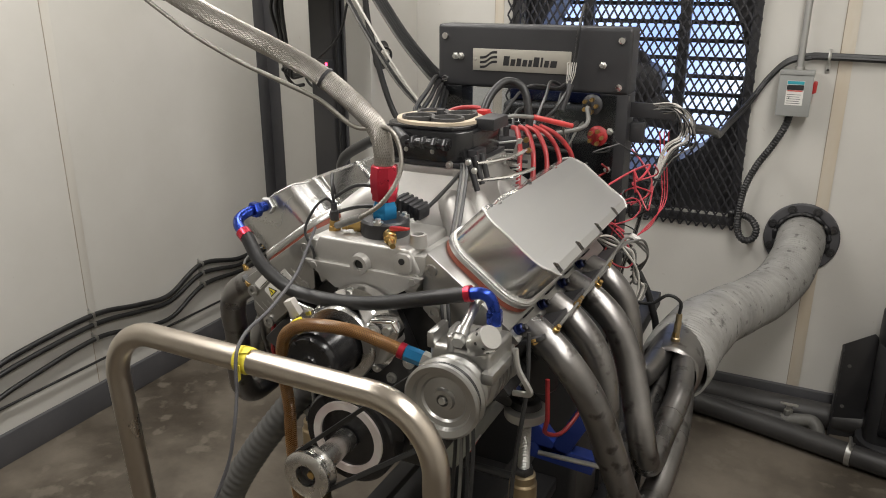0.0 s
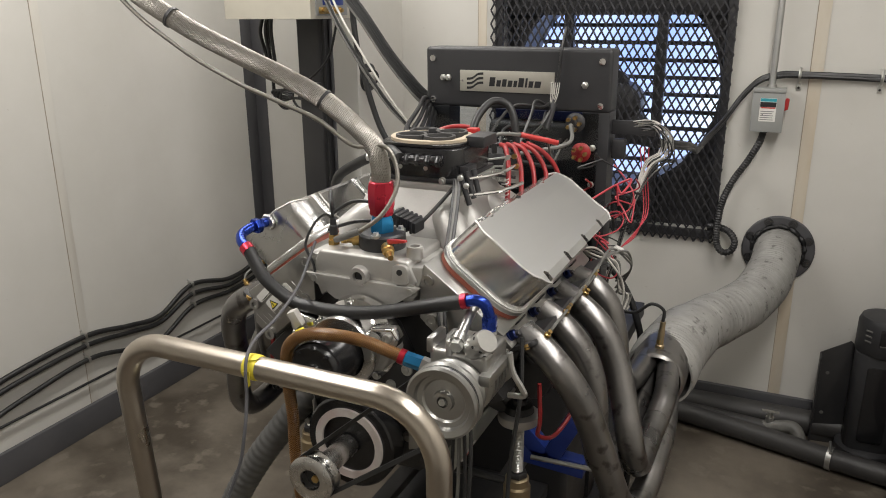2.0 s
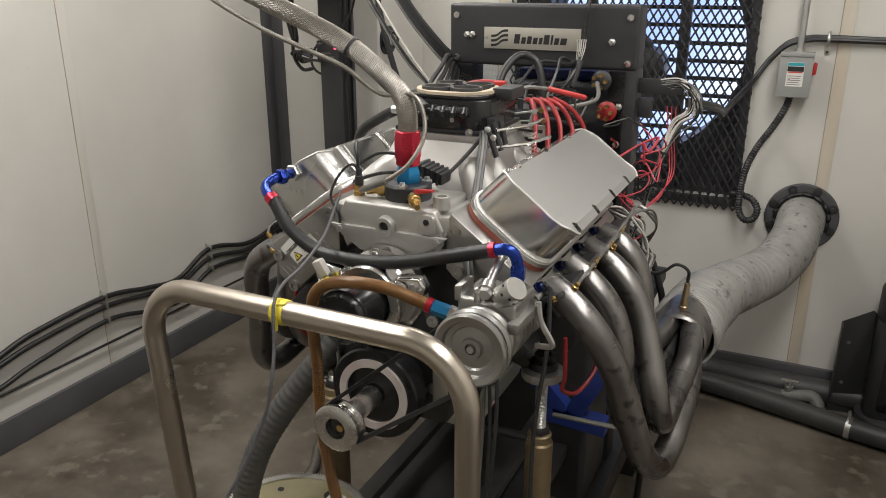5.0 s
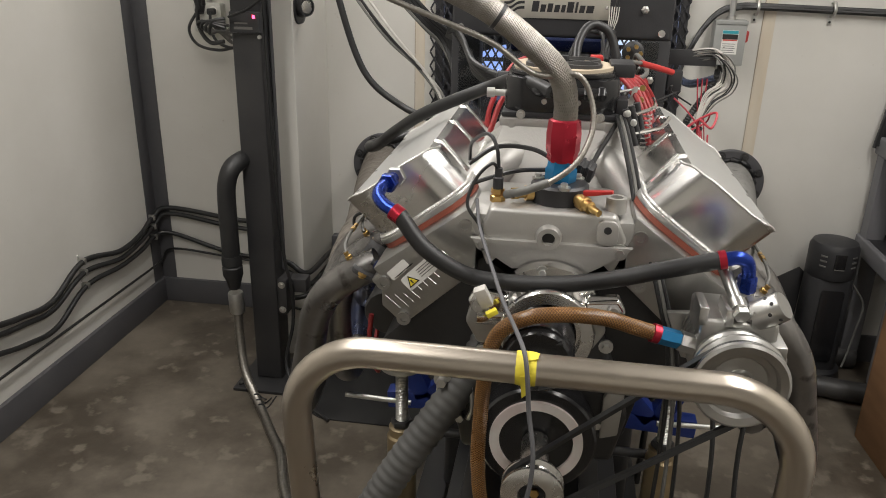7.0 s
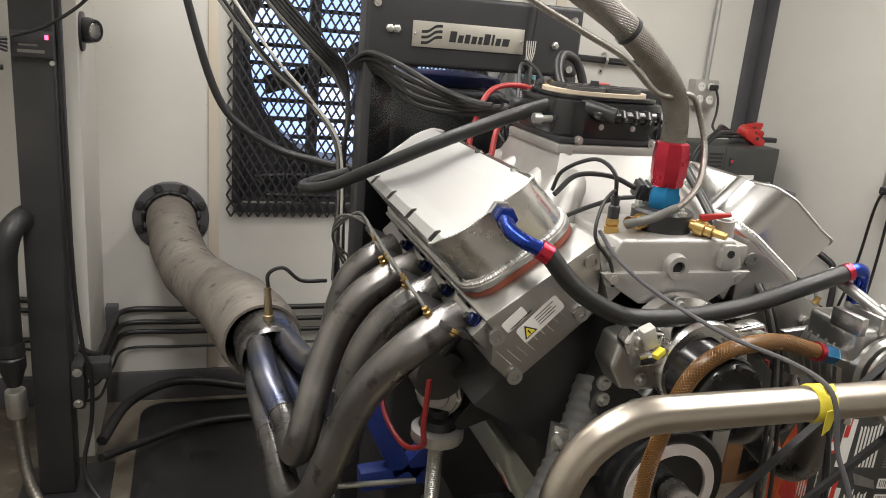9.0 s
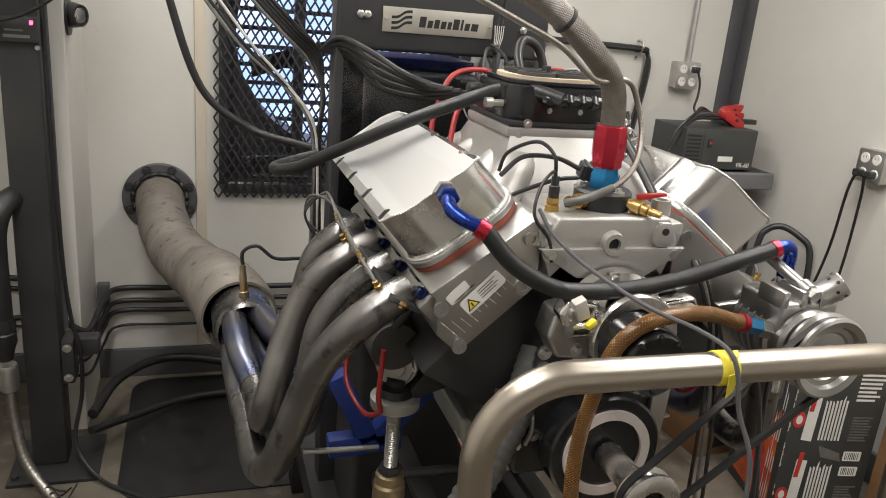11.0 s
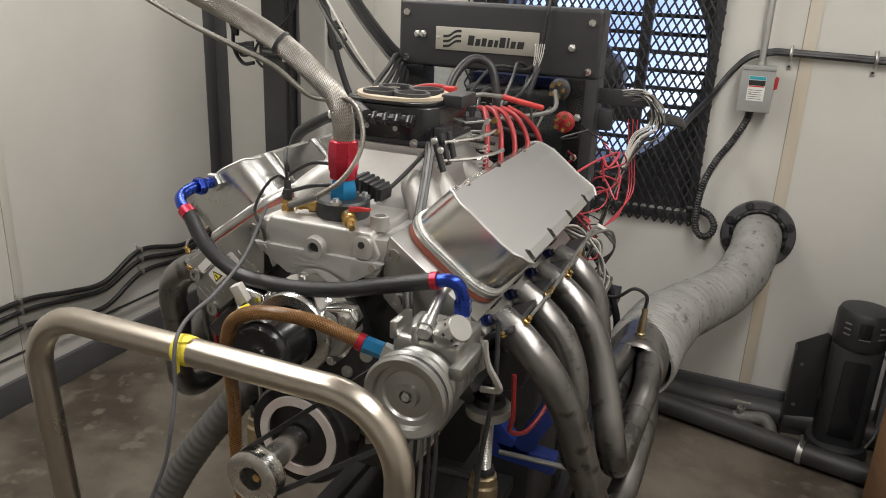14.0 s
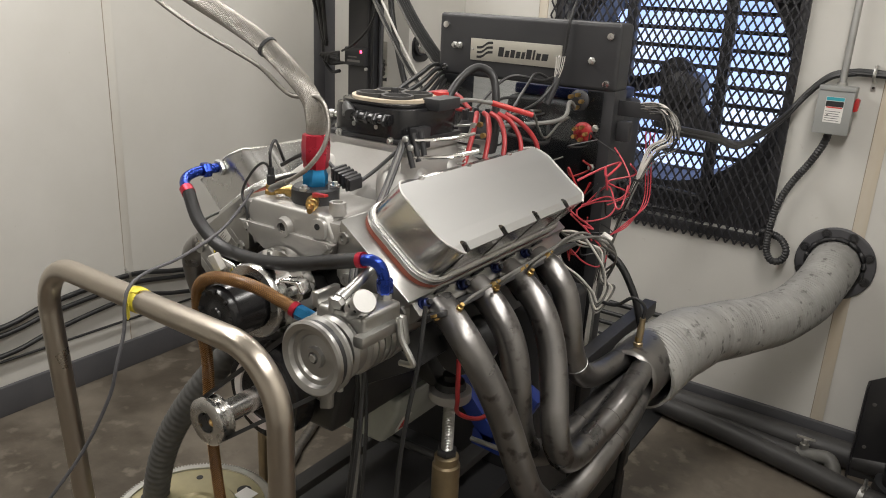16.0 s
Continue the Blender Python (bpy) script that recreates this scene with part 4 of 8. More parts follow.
def vacuum_pump():
    cx, cz = -0.461, 1.043
    b = lathe([(0, 0), (0.050, 0.0), (0.056, 0.006), (0.056, 0.012), (0.052, 0.014), (0.052, 0.030), (0.058, 0.034), (0.058, 0.040), (0.054, 0.045), (0.056, 0.05), (0.056, 0.115), (0.05, 0.122), (0, 0.122)], (cx, 0.985, cz), (0, 1, 0), 44)
    v = part("vacuum_pump", b, MACHINED, engine, "machined aluminium belt-driven vacuum pump")
    pu = lathe([(0.0, 0.016), (0.008, 0.015), (0.010, 0.008), (0.017, 0.008), (0.019, 0.015), (0.036, 0.016), (0.039, 0.012), (0.047, 0.011), (0.050, 0.003), (0.060, 0.0), (0.064, 0.003), (0.064, 0.009), (0.057, 0.016), (0.057, 0.020), (0.064, 0.026), (0.064, 0.031), (0.052, 0.038), (0.03, 0.05), (0, 0.05)], (cx, 0.935, cz), (0, 1, 0), 56)
    pl = part("pulley", pu, MACHINED, v, "machined dished pulley")
    part("hub_bolt", hexnut((cx, 0.948, cz), (0, -1, 0), 0.007, 0.008), ZINC, v)
    part("body_casting", box((cx - 0.05, 1.0, cz + 0.01), (cx + 0.054, 1.10, cz + 0.064), 0.008, 3), MACHINED, v)
    for k in range(3):
        part("fin", box((cx - 0.055 + 0.035 * k, 0.998, cz + 0.055), (cx - 0.042 + 0.035 * k, 1.055, cz + 0.083), 0.004), MACHINED, v)
    part("side_lug", box((cx + 0.045, 0.985, cz + 0.018), (cx + 0.066, 1.08, cz + 0.038), 0.004), MACHINED, v)
    for k in range(5):
        part("body_rib", lathe([(0.0555, 0), (0.0585, 0), (0.0585, 0.004), (0.0555, 0.004)], (cx, 1.022 + 0.016 * k, cz), (0, 1, 0), 44, closed=True), MACHINED, v)
    ax = V(0.62, -0.30, 0.55).normalized()
    br = lathe([(0, 0), (0.015, 0), (0.015, 0.008), (0.021, 0.010), (0.021, 0.048), (0.019, 0.052), (0, 0.052)], V(cx + 0.018, 1.02, cz + 0.062), ax, 28)
    bre = part("breather", br, MACHINED, v, "aluminium breather with drilled holes")
    ex, ey, ez = frame_of(ax)
    for k in range(10):
        a = 2 * math.pi * k / 10
        p = V(cx + 0.018, 1.02, cz + 0.062) + ez * (0.036 if k % 2 else 0.044) + (ex * math.cos(a) + ey * math.sin(a)) * 0.0205
        part("hole", lathe([(0, 0), (0.0028, 0), (0.0028, 0.0012), (0, 0.0012)], p, (ex * math.cos(a) + ey * math.sin(a)), 10), INK, bre)
    # long clamp bolt over the pump
    part("clamp_bar", lathe([(0, 0), (0.0115, 0), (0.0115, 0.012), (0.009, 0.014), (0.009, 0.095), (0.013, 0.097), (0.013, 0.115), (0, 0.115)], (cx - 0.012, 1.115, cz + 0.112), (0.10, -1, -0.30), 16), MACHINED, v)
    part("clamp_nut", hexnut((cx + 0.0, 1.006, cz + 0.079), (0.10, -1, -0.30), 0.012, 0.012), ZINC, v)
    part("mount_bracket", prism([(-0.08, 0.02), (0.05, 0.03), (0.06, -0.02), (0.02, -0.06), (-0.05, -0.055)], (cx, 1.108, cz), (1, 0, 0), (0, 0, 1), (0, 1, 0), 0.014, 0.003), MACHINED, v)
    part("hook_bracket", tube([(cx + 0.068, 1.075, cz + 0.045), (cx + 0.074, 1.075, cz + 0.01), (cx + 0.090, 1.08, cz - 0.022), (cx + 0.092, 1.085, cz - 0.038), (cx + 0.062, 1.09, cz - 0.045)], 0.0055, 8, 5), ALUTOP, v)
    part("drain_bolt", rod((cx - 0.012, 1.02, cz - 0.055), (cx - 0.012, 1.02, cz - 0.095), 0.006, 8), ZINC, v)
    # inlet fitting
    part("inlet_body", rod((-0.535, 1.018, 1.064), (-0.508, 1.022, 1.055), 0.015, 6), MACHINED, v)
    part("inlet_nut", rod((-0.564, 1.013, 1.072), (-0.535, 1.018, 1.064), 0.0135, 6), CYANAN, v, "blue anodised hose nut")
    part("inlet_collar", rod((-0.574, 1.012, 1.0750), (-0.564, 1.013, 1.072), 0.0142, 14), REDAN, v, "red anodised collar")


vacuum_pump()


def belt():
    a, c, r1, r2, y = V(X0, 0, ZC), V(-0.461, 0, 1.043), 0.042, 0.0555, 0.953
    d = c - a
    L = d.length
    base = math.atan2(d.z, d.x)
    off = math.acos((r1 - r2) / L)
    pts = []
    for k in range(25):
        g = base + off + (2 * math.pi - 2 * off) * k / 24
        pts.append((V(a.x + r1 * math.cos(g), y, a.z + r1 * math.sin(g)), V(math.cos(g), 0, math.sin(g))))
    for k in range(25):
        g = base - off + 2 * off * k / 24
        pts.append((V(c.x + r2 * math.cos(g), y, c.z + r2 * math.sin(g)), V(math.cos(g), 0, math.sin(g))))
    b = bmesh.new()
    rings = [[b.verts.new(p + n * i + V(0, j, 0)) for i, j in ((-0.003, -0.0035), (0.004, -0.006), (0.004, 0.006), (-0.003, 0.0035))] for p, n in pts]
    for q, w in zip(rings, rings[1:] + rings[:1]):
        for k in range(4):
            b.faces.new((q[k], q[(k + 1) % 4], w[(k + 1) % 4], w[k]))
    part("drive_belt", b, RUBBER, engine, "black rubber drive belt")


belt()


def heat_tint():
    """Bare steel blued in patches by heat."""
    m = material("blued_header_steel", (0.150, 0.146, 0.143), 0.24, 0.92, (0.255, 0.243, 0.232), 5, 9, (0.35, 0.68), 0.44, 0.10, 120)
    n, l = m.node_tree.nodes, m.node_tree.links
    b = n["Principled BSDF"]
    old = b.inputs["Base Color"].links[0].from_socket
    tc, no, rp, mx = n.new("ShaderNodeTexCoord"), n.new("ShaderNodeTexNoise"), n.new("ShaderNodeMapRange"), n.new("ShaderNodeMix")
    no.inputs["Scale"].default_value, no.inputs["Detail"].default_value = 7.0, 4
    l.new(tc.outputs["Object"], no.inputs["Vector"])
    rp.inputs["From Min"].default_value, rp.inputs["From Max"].default_value, rp.inputs["To Max"].default_value = 0.42, 0.66, 0.75
    l.new(no.outputs["Fac"], rp.inputs["Value"])
    mx.data_type = "RGBA"
    mx.inputs["B"].default_value = (0.085, 0.115, 0.24, 1)
    l.new(old, mx.inputs["A"])
    l.new(rp.outputs["Result"], mx.inputs["Factor"])
    l.new(mx.outputs["Result"], b.inputs["Base Color"])
    return m


BLUED = heat_tint()


def header(s):
    def M(p):
        # the far bank sits back, and its collector swings out
        out = 0.0 if s > 0 else 0.050 * max(0.0, min(1.0, (p[1] - 1.6) / 0.3))
        back = 0.0 if s > 0 else 0.045 * max(0.0, min(1.0, (1.05 - p[2]) / 0.15)) * max(0.0, min(1.0, (1.75 - p[1]) / 0.2))
        return V(X0 + s * (p[0] + out - X0), p[1] + back, p[2] + out * 0.4)
    h = part("exhaust_header", lathe([(0.066, -0.012), (0.072, -0.008), (0.075, 0.0), (0.077, 0.05), (0.077, 0.20), (0.071, 0.20), (0.069, 0.0)], M((-0.252, 1.845, 0.708)), M((-0.258, 2.0, 0.70)) - M((-0.252, 1.845, 0.708)), 32, closed=True), HEADER, engine, "bare steel four-tube exhaust header")
    paths = ([(-0.425, 1.240, 1.054), (-0.385, 1.228, 1.034), (-0.338, 1.216, 0.998), (-0.299, 1.226, 0.935), (-0.274, 1.250, 0.855), (-0.247, 1.275, 0.755), (-0.230, 1.300, 0.690), (-0.214, 1.350, 0.642), (-0.204, 1.420, 0.627), (-0.198, 1.520, 0.640), (-0.200, 1.700, 0.666), (-0.225, 1.890, 0.680)],
             [(-0.425, 1.363, 1.054), (-0.385, 1.355, 1.034), (-0.340, 1.345, 0.995), (-0.311, 1.338, 0.940), (-0.300, 1.340, 0.870), (-0.299, 1.362, 0.780), (-0.296, 1.410, 0.705), (-0.288, 1.500, 0.665), (-0.278, 1.650, 0.670), (-0.275, 1.890, 0.700)],
             [(-0.425, 1.488, 1.054), (-0.375, 1.475, 1.035), (-0.322, 1.460, 0.997), (-0.286, 1.443, 0.940), (-0.258, 1.416, 0.872), (-0.236, 1.388, 0.805), (-0.224, 1.388, 0.752), (-0.220, 1.424, 0.708), (-0.219, 1.485, 0.690), (-0.217, 1.558, 0.695), (-0.211, 1.640, 0.712), (-0.208, 1.730, 0.735), (-0.228, 1.890, 0.742)],
             [(-0.420, 1.613, 1.050), (-0.375, 1.600, 1.035), (-0.335, 1.592, 0.995), (-0.316, 1.590, 0.930), (-0.308, 1.600, 0.860), (-0.300, 1.650, 0.785), (-0.292, 1.740, 0.752), (-0.280, 1.890, 0.748)])
    for p in paths:
        run = spline([M(q) for q in p], 8)
        cutoff = next(i for i, q in enumerate(run) if q.y > 1.62 and q.z < 0.9)
        t = part("primary_tube", sweep(bmesh.new(), run[:cutoff + 1], 0.0288, 22), HEADER, h)
        part("merge_end", sweep(bmesh.new(), run[cutoff:], 0.0289, 22), BLUED if s < 0 else HEADER, t)
        part("weld_ring", lathe([(0.0285, -0.002), (0.0302, -0.001), (0.0302, 0.001), (0.0285, 0.002)], run[cutoff], run[cutoff + 1] - run[cutoff - 1], 22, closed=True), HEADER, t)
    for k, p in enumerate(paths[:3]):
        part("probe_boss", lathe([(0, -0.01), (0.0065, -0.01), (0.0065, 0.003), (0.0045, 0.004), (0.0045, 0.011), (0, 0.011)], M(p[1]) + V(s * 0.013, 0, 0.029), V(s * 0.5, -0.1, 0.8), 10), BRASS, h)
    # oxygen sensor
    q = M((-0.254, 1.888, 0.782))
    o = part("oxygen_sensor", lathe([(0, -0.01), (0.012, -0.01), (0.012, 0.008), (0.009, 0.010), (0.009, 0.05), (0.0075, 0.055), (0.0075, 0.075), (0, 0.075)], q, (0.05 * s, 0.0, 1), 16), GOLDTUBE, h)
    part("sensor_band", lathe([(0, 0), (0.010, 0), (0.010, 0.012), (0, 0.012)], q + V(0, 0, 0.012), (0.05 * s, 0, 1), 6), BRASS, h)
    part("sensor_wire", tube([q + V(0.003 * s, 0, 0.07), q + V(0.002 * s, 0.005, 0.105), q + V(-0.03 * s, 0.0, 0.12), q + V(-0.07 * s, 0, 0.09), q + V(-0.13 * s, 0.01, 0.085)], 0.0045, 8), WIRE, h)


for s in (1, -1):
    header(s)


def exhaust_duct(s):
    def M(p):
        return V(X0 + s * (p[0] - X0), p[1], p[2])
    t = thing("exhaust_duct", "ribbed grey flexible exhaust duct from header to wall flange" if s > 0 else "dark brown-grey ribbed flexible exhaust duct from header to wall flange", "duct", M((-0.20, 2.4, 0.52)), "exhaust ducts")
    pts = [(-0.258, 1.945, 0.674), (-0.248, 2.08, 0.680), (-0.226, 2.25, 0.674), (-0.188, 2.45, 0.644), (-0.138, 2.64, 0.614), (-0.080, 2.82, 0.604), (-0.034, 2.98, 0.622), (-0.010, 3.12, 0.656), (-0.002, 3.22, 0.678), (0.0, 3.296, 0.685)]
    if s < 0:
        pts = [(2 * X0 - a, c, d) for a, c, d in ((-1.252, 1.955, 0.715), (-1.272, 2.08, 0.715), (-1.310, 2.28, 0.692), (-1.362, 2.52, 0.652), (-1.415, 2.76, 0.625), (-1.455, 2.98, 0.628), (-1.480, 3.15, 0.652), (-1.490, 3.296, 0.674))]
    path = resample(spline([M(p) for p in pts], 14), 0.0045)
    rnd = random.Random(3)
    def rad(i):
        base = 0.097 - 0.008 * max(0.0, min(1.0, (i - 60) / 30)) if i > 4 else 0.092
        soft = 0.35 if 45 < i < 95 else 1.0
        return base + soft * 0.0017 * math.sin(i * 1.9) + 0.0012 * math.sin(i * 0.11)
    hose = sweep(bmesh.new(), path, rad, 44, caps=False)
    inner = sweep(bmesh.new(), path[:40], 0.088, 40, caps=False)
    hose = join(hose, inner)
    part("hose", hose, DUCT if s > 0 else BROWNDUCT, t)
    ex = (path[1] - path[0]).normalized()
    part("rim", lathe([(0.088, 0.0), (0.0945, 0.0), (0.0945, 0.006), (0.088, 0.006)], path[0], ex, 40, closed=True), DUCT if s > 0 else BROWNDUCT, t)
    c = V(0.0, YB, 0.686) if s > 0 else V(-1.490, YB, 0.674)
    f = thing("wall_flange", "grey sealed steel pipe flange bolted to the wall", "flange", c, "pipe flanges")
    part("ring", lathe([(0.099, 0.0), (0.141, 0.0), (0.141, 0.010), (0.136, 0.014), (0.104, 0.014), (0.099, 0.010)], c, (0, -1, 0), 56, closed=True), GREYTRIM, f)
    seal = sweep(bmesh.new(), [c + V(0.100 * math.cos(k * math.pi / 36), -0.016 - 0.003 * math.sin(k * 1.3), 0.100 * math.sin(k * math.pi / 36)) for k in range(73)], lambda i: 0.009 + 0.003 * math.sin(i * 1.7) * math.sin(i * 0.6), 8)
    part("sealant", seal, INK, f)
    for k in range(8):
        a = math.pi * (k + 0.5) / 4
        part("bolt", bolt(c + V(0.121 * math.cos(a), -0.014, 0.121 * math.sin(a)), (0, -1, 0), 0.011, 0.010), STEELBLACK, f)


for s in (1, -1):
    exhaust_duct(s)


def guard_bar():
    z = 1.098
    path = filleted([(-1.010, 0.880, ZF + 0.04), (-1.050, 0.838, z), (-0.412, 0.824, z + 0.004), (-0.412, 0.824, ZF + 0.04)], (0.105, 0.105), 14)
    t = thing("guard_bar", "satin nickel bent tube hoop on the test stand", "guard bar", (-0.72, 0.81, 0.0))
    part("hoop", sweep(bmesh.new(), path, 0.0200, 28), BARTUBE, t)
    for x, y in ((-1.010, 0.880), (-0.412, 0.824)):
        part("foot", box((x - 0.05, y - 0.05, ZF), (x + 0.05, y + 0.05, ZF + 0.05), 0.004), STEELBLACK, t)
    tape = thing("yellow_tape", "torn yellow tape holding a wire to the bar", "tape", (-0.745, 0.832, 1.075))
    b = sweep(bmesh.new(), [V(-0.757, 0.832, z + 0.002), V(-0.752, 0.832, z + 0.002), V(-0.738, 0.8315, z + 0.002), V(-0.732, 0.8315, z + 0.002)], lambda i: (0.0208, 0.0218, 0.0216, 0.0207)[i], 20)
    part("band", b, YELLOW, tape)
    part("tail", prism([(-0.010, 0.01), (0.004, 0.012), (0.004, -0.014), (-0.003, -0.022)], (-0.742, 0.8095, z - 0.006), (1, 0, 0), (0.1, -0.1, 1), (0, -1, 0), 0.0012), YELLOW, tape)
    part("tail", prism([(-0.004, -0.006), (0.009, -0.002), (0.011, 0.008), (-0.003, 0.007)], (-0.740, 0.822, z + 0.022), (1, 0, 0), (0, 0.9, 0.35), (0, 0, 1), 0.0012), YELLOW, tape)
    w = tube([(-0.848, 1.175, 1.205), (-0.838, 1.13, 1.175), (-0.815, 1.06, 1.15), (-0.785, 0.95, 1.135), (-0.762, 0.865, 1.136), (-0.748, 0.822, 1.128), (-0.742, 0.805, 1.105), (-0.737, 0.796, 1.06), (-0.728, 0.772, 1.01), (-0.735, 0.755, 0.95), (-0.765, 0.71, 0.85), (-0.83, 0.62, 0.70), (-0.93, 0.52, 0.48), (-1.08, 0.38, 0.22), (-1.25, 0.24, -0.03), (-1.4, 0.15, ZF + 0.004)], 0.0030, 8)
    single("sensor_cable", w, GREYTRIM, "thin grey sensor cable taped to the bar", "cable")


guard_bar()


def panel():
    t = thing("control_panel", "black powder-coated instrument panel with a silver nameplate", "panel", (-0.745, 2.12, 0.0))
    hx0, hx1, y0 = -1.022, -0.462, 2.062
    part("header_box", box((hx0, y0, 1.372), (hx1, y0 + 0.085, 1.545), 0.012, 4), BLACK, t)
    for x0, x1 in ((hx0, hx0 + 0.075), (hx1 - 0.078, hx1)):
        part("upright", box((x0, y0 + 0.004, ZF), (x1, y0 + 0.085, 1.376), 0.004), BLACK, t)
    part("shield", box((hx0 + 0.02, y0 - 0.004, 0.86), (hx1 - 0.03, y0 + 0.001, 1.372)), CLEAR, t, "clear scratched plastic shield")
    part("rear_plate", box((hx0 + 0.075, y0 + 0.075, 0.5), (hx1 - 0.078, y0 + 0.085, 1.12), 0.003), BLACK, t)
    part("blue_body", box((hx0 + 0.12, y0 + 0.20, 1.05), (hx1 - 0.10, y0 + 0.50, 1.31), 0.03, 4), STEELBLACK, t, "black absorber housing")
    # added navy slab: gives the bluish reflection over the housing as colour
    part("blue_reflection", box((hx0 + 0.14, y0 + 0.22, 1.312), (hx1 - 0.12, y0 + 0.46, 1.345), 0.008), NAVY, t, "dark blue strip standing in for a bluish reflection")
    for x in (-0.998, -0.489):
        for z in (1.512, 1.392):
            part("screw", lathe([(0, 0), (0.0105, 0), (0.009, 0.005), (0, 0.006)], (x, y0, z), (0, -1, 0), 18), CHROME, t)
    for x, z in ((-0.965, 1.457), (-0.948, 1.457), (-0.535, 1.448), (-0.505, 1.275), (-0.505, 1.17)):
        part("switch", lathe([(0, 0), (0.010, 0), (0.010, 0.004), (0.0055, 0.006), (0.0055, 0.014), (0, 0.014)], (x, y0, z), (0, -1, 0), 6), ZINC, t)
    px0, px1, pz0, pz1 = -0.910, -0.622, 1.420, 1.480
    pl = part("nameplate", box((px0, y0 - 0.004, pz0), (px1, y0, pz1), 0.001), PLATE, t, "silver nameplate with a black emblem")
    # emblem: three wavy bars, and a bar for the name
    for k in range(3):
        pts = []
        for j in range(13):
            x = px0 + 0.022 + 0.052 * j / 12
            pts.append((x, pz0 + 0.014 + 0.013 * k + 0.008 * math.tanh((j - 6) / 2.2) ))
        poly = [(x, z) for x, z in pts] + [(x, z + 0.0068) for x, z in pts[::-1]]
        part("emblem", prism(poly, (0, y0 - 0.004, 0), (1, 0, 0), (0, 0, 1), (0, -1, 0), 0.0006), INK, pl, smooth=False)
    x = px0 + 0.092
    for w, h in ((0.017, 0.026), (0.013, 0.018), (0.013, 0.021), (0.013, 0.018), (0.010, 0.018), (0.016, 0.026), (0.006, 0.026), (0.013, 0.018), (0.018, 0.018)):
        part("name_bar", prism([(0, 0), (w, 0), (w + 0.003, h), (0.003, h)], (x, y0 - 0.004, pz0 + 0.016), (1, 0, 0), (0, 0, 1), (0, -1, 0), 0.0006), INK, pl, smooth=False)
        x += w + 0.0045
    for sx in (px0 + 0.008, px1 - 0.008):
        part("rivet", lathe([(0, 0), (0.0045, 0), (0.003, 0.003), (0, 0.003)], (sx, y0 - 0.004, (pz0 + pz1) / 2), (0, -1, 0), 12), CHROME, pl)


panel()


# ---- hoses and fittings on the engine ----
def helix(path, r, wire, turns_per_m, phase, sense, bm, seg=5, weave=0.0, n=1, k=0):
    tan = [(path[min(i + 1, len(path) - 1)] - path[max(i - 1, 0)]).normalized() for i in range(len(path))]
    nrm = V(0, 1, 0)
    out, dist = [], 0.0
    for i, (p, t) in enumerate(zip(path, tan)):
        nrm = (nrm - t * nrm.dot(t)).normalized()
        bi = t.cross(nrm)
        if i:
            dist += (p - path[i - 1]).length
        a = phase + sense * 2 * math.pi * turns_per_m * dist
        out.append(p + (nrm * math.cos(a) + bi * math.sin(a)) * (r + weave * sense * math.cos(2 * math.pi * turns_per_m * n * dist + math.pi * k)))
    return sweep(bm, out, wire, seg)


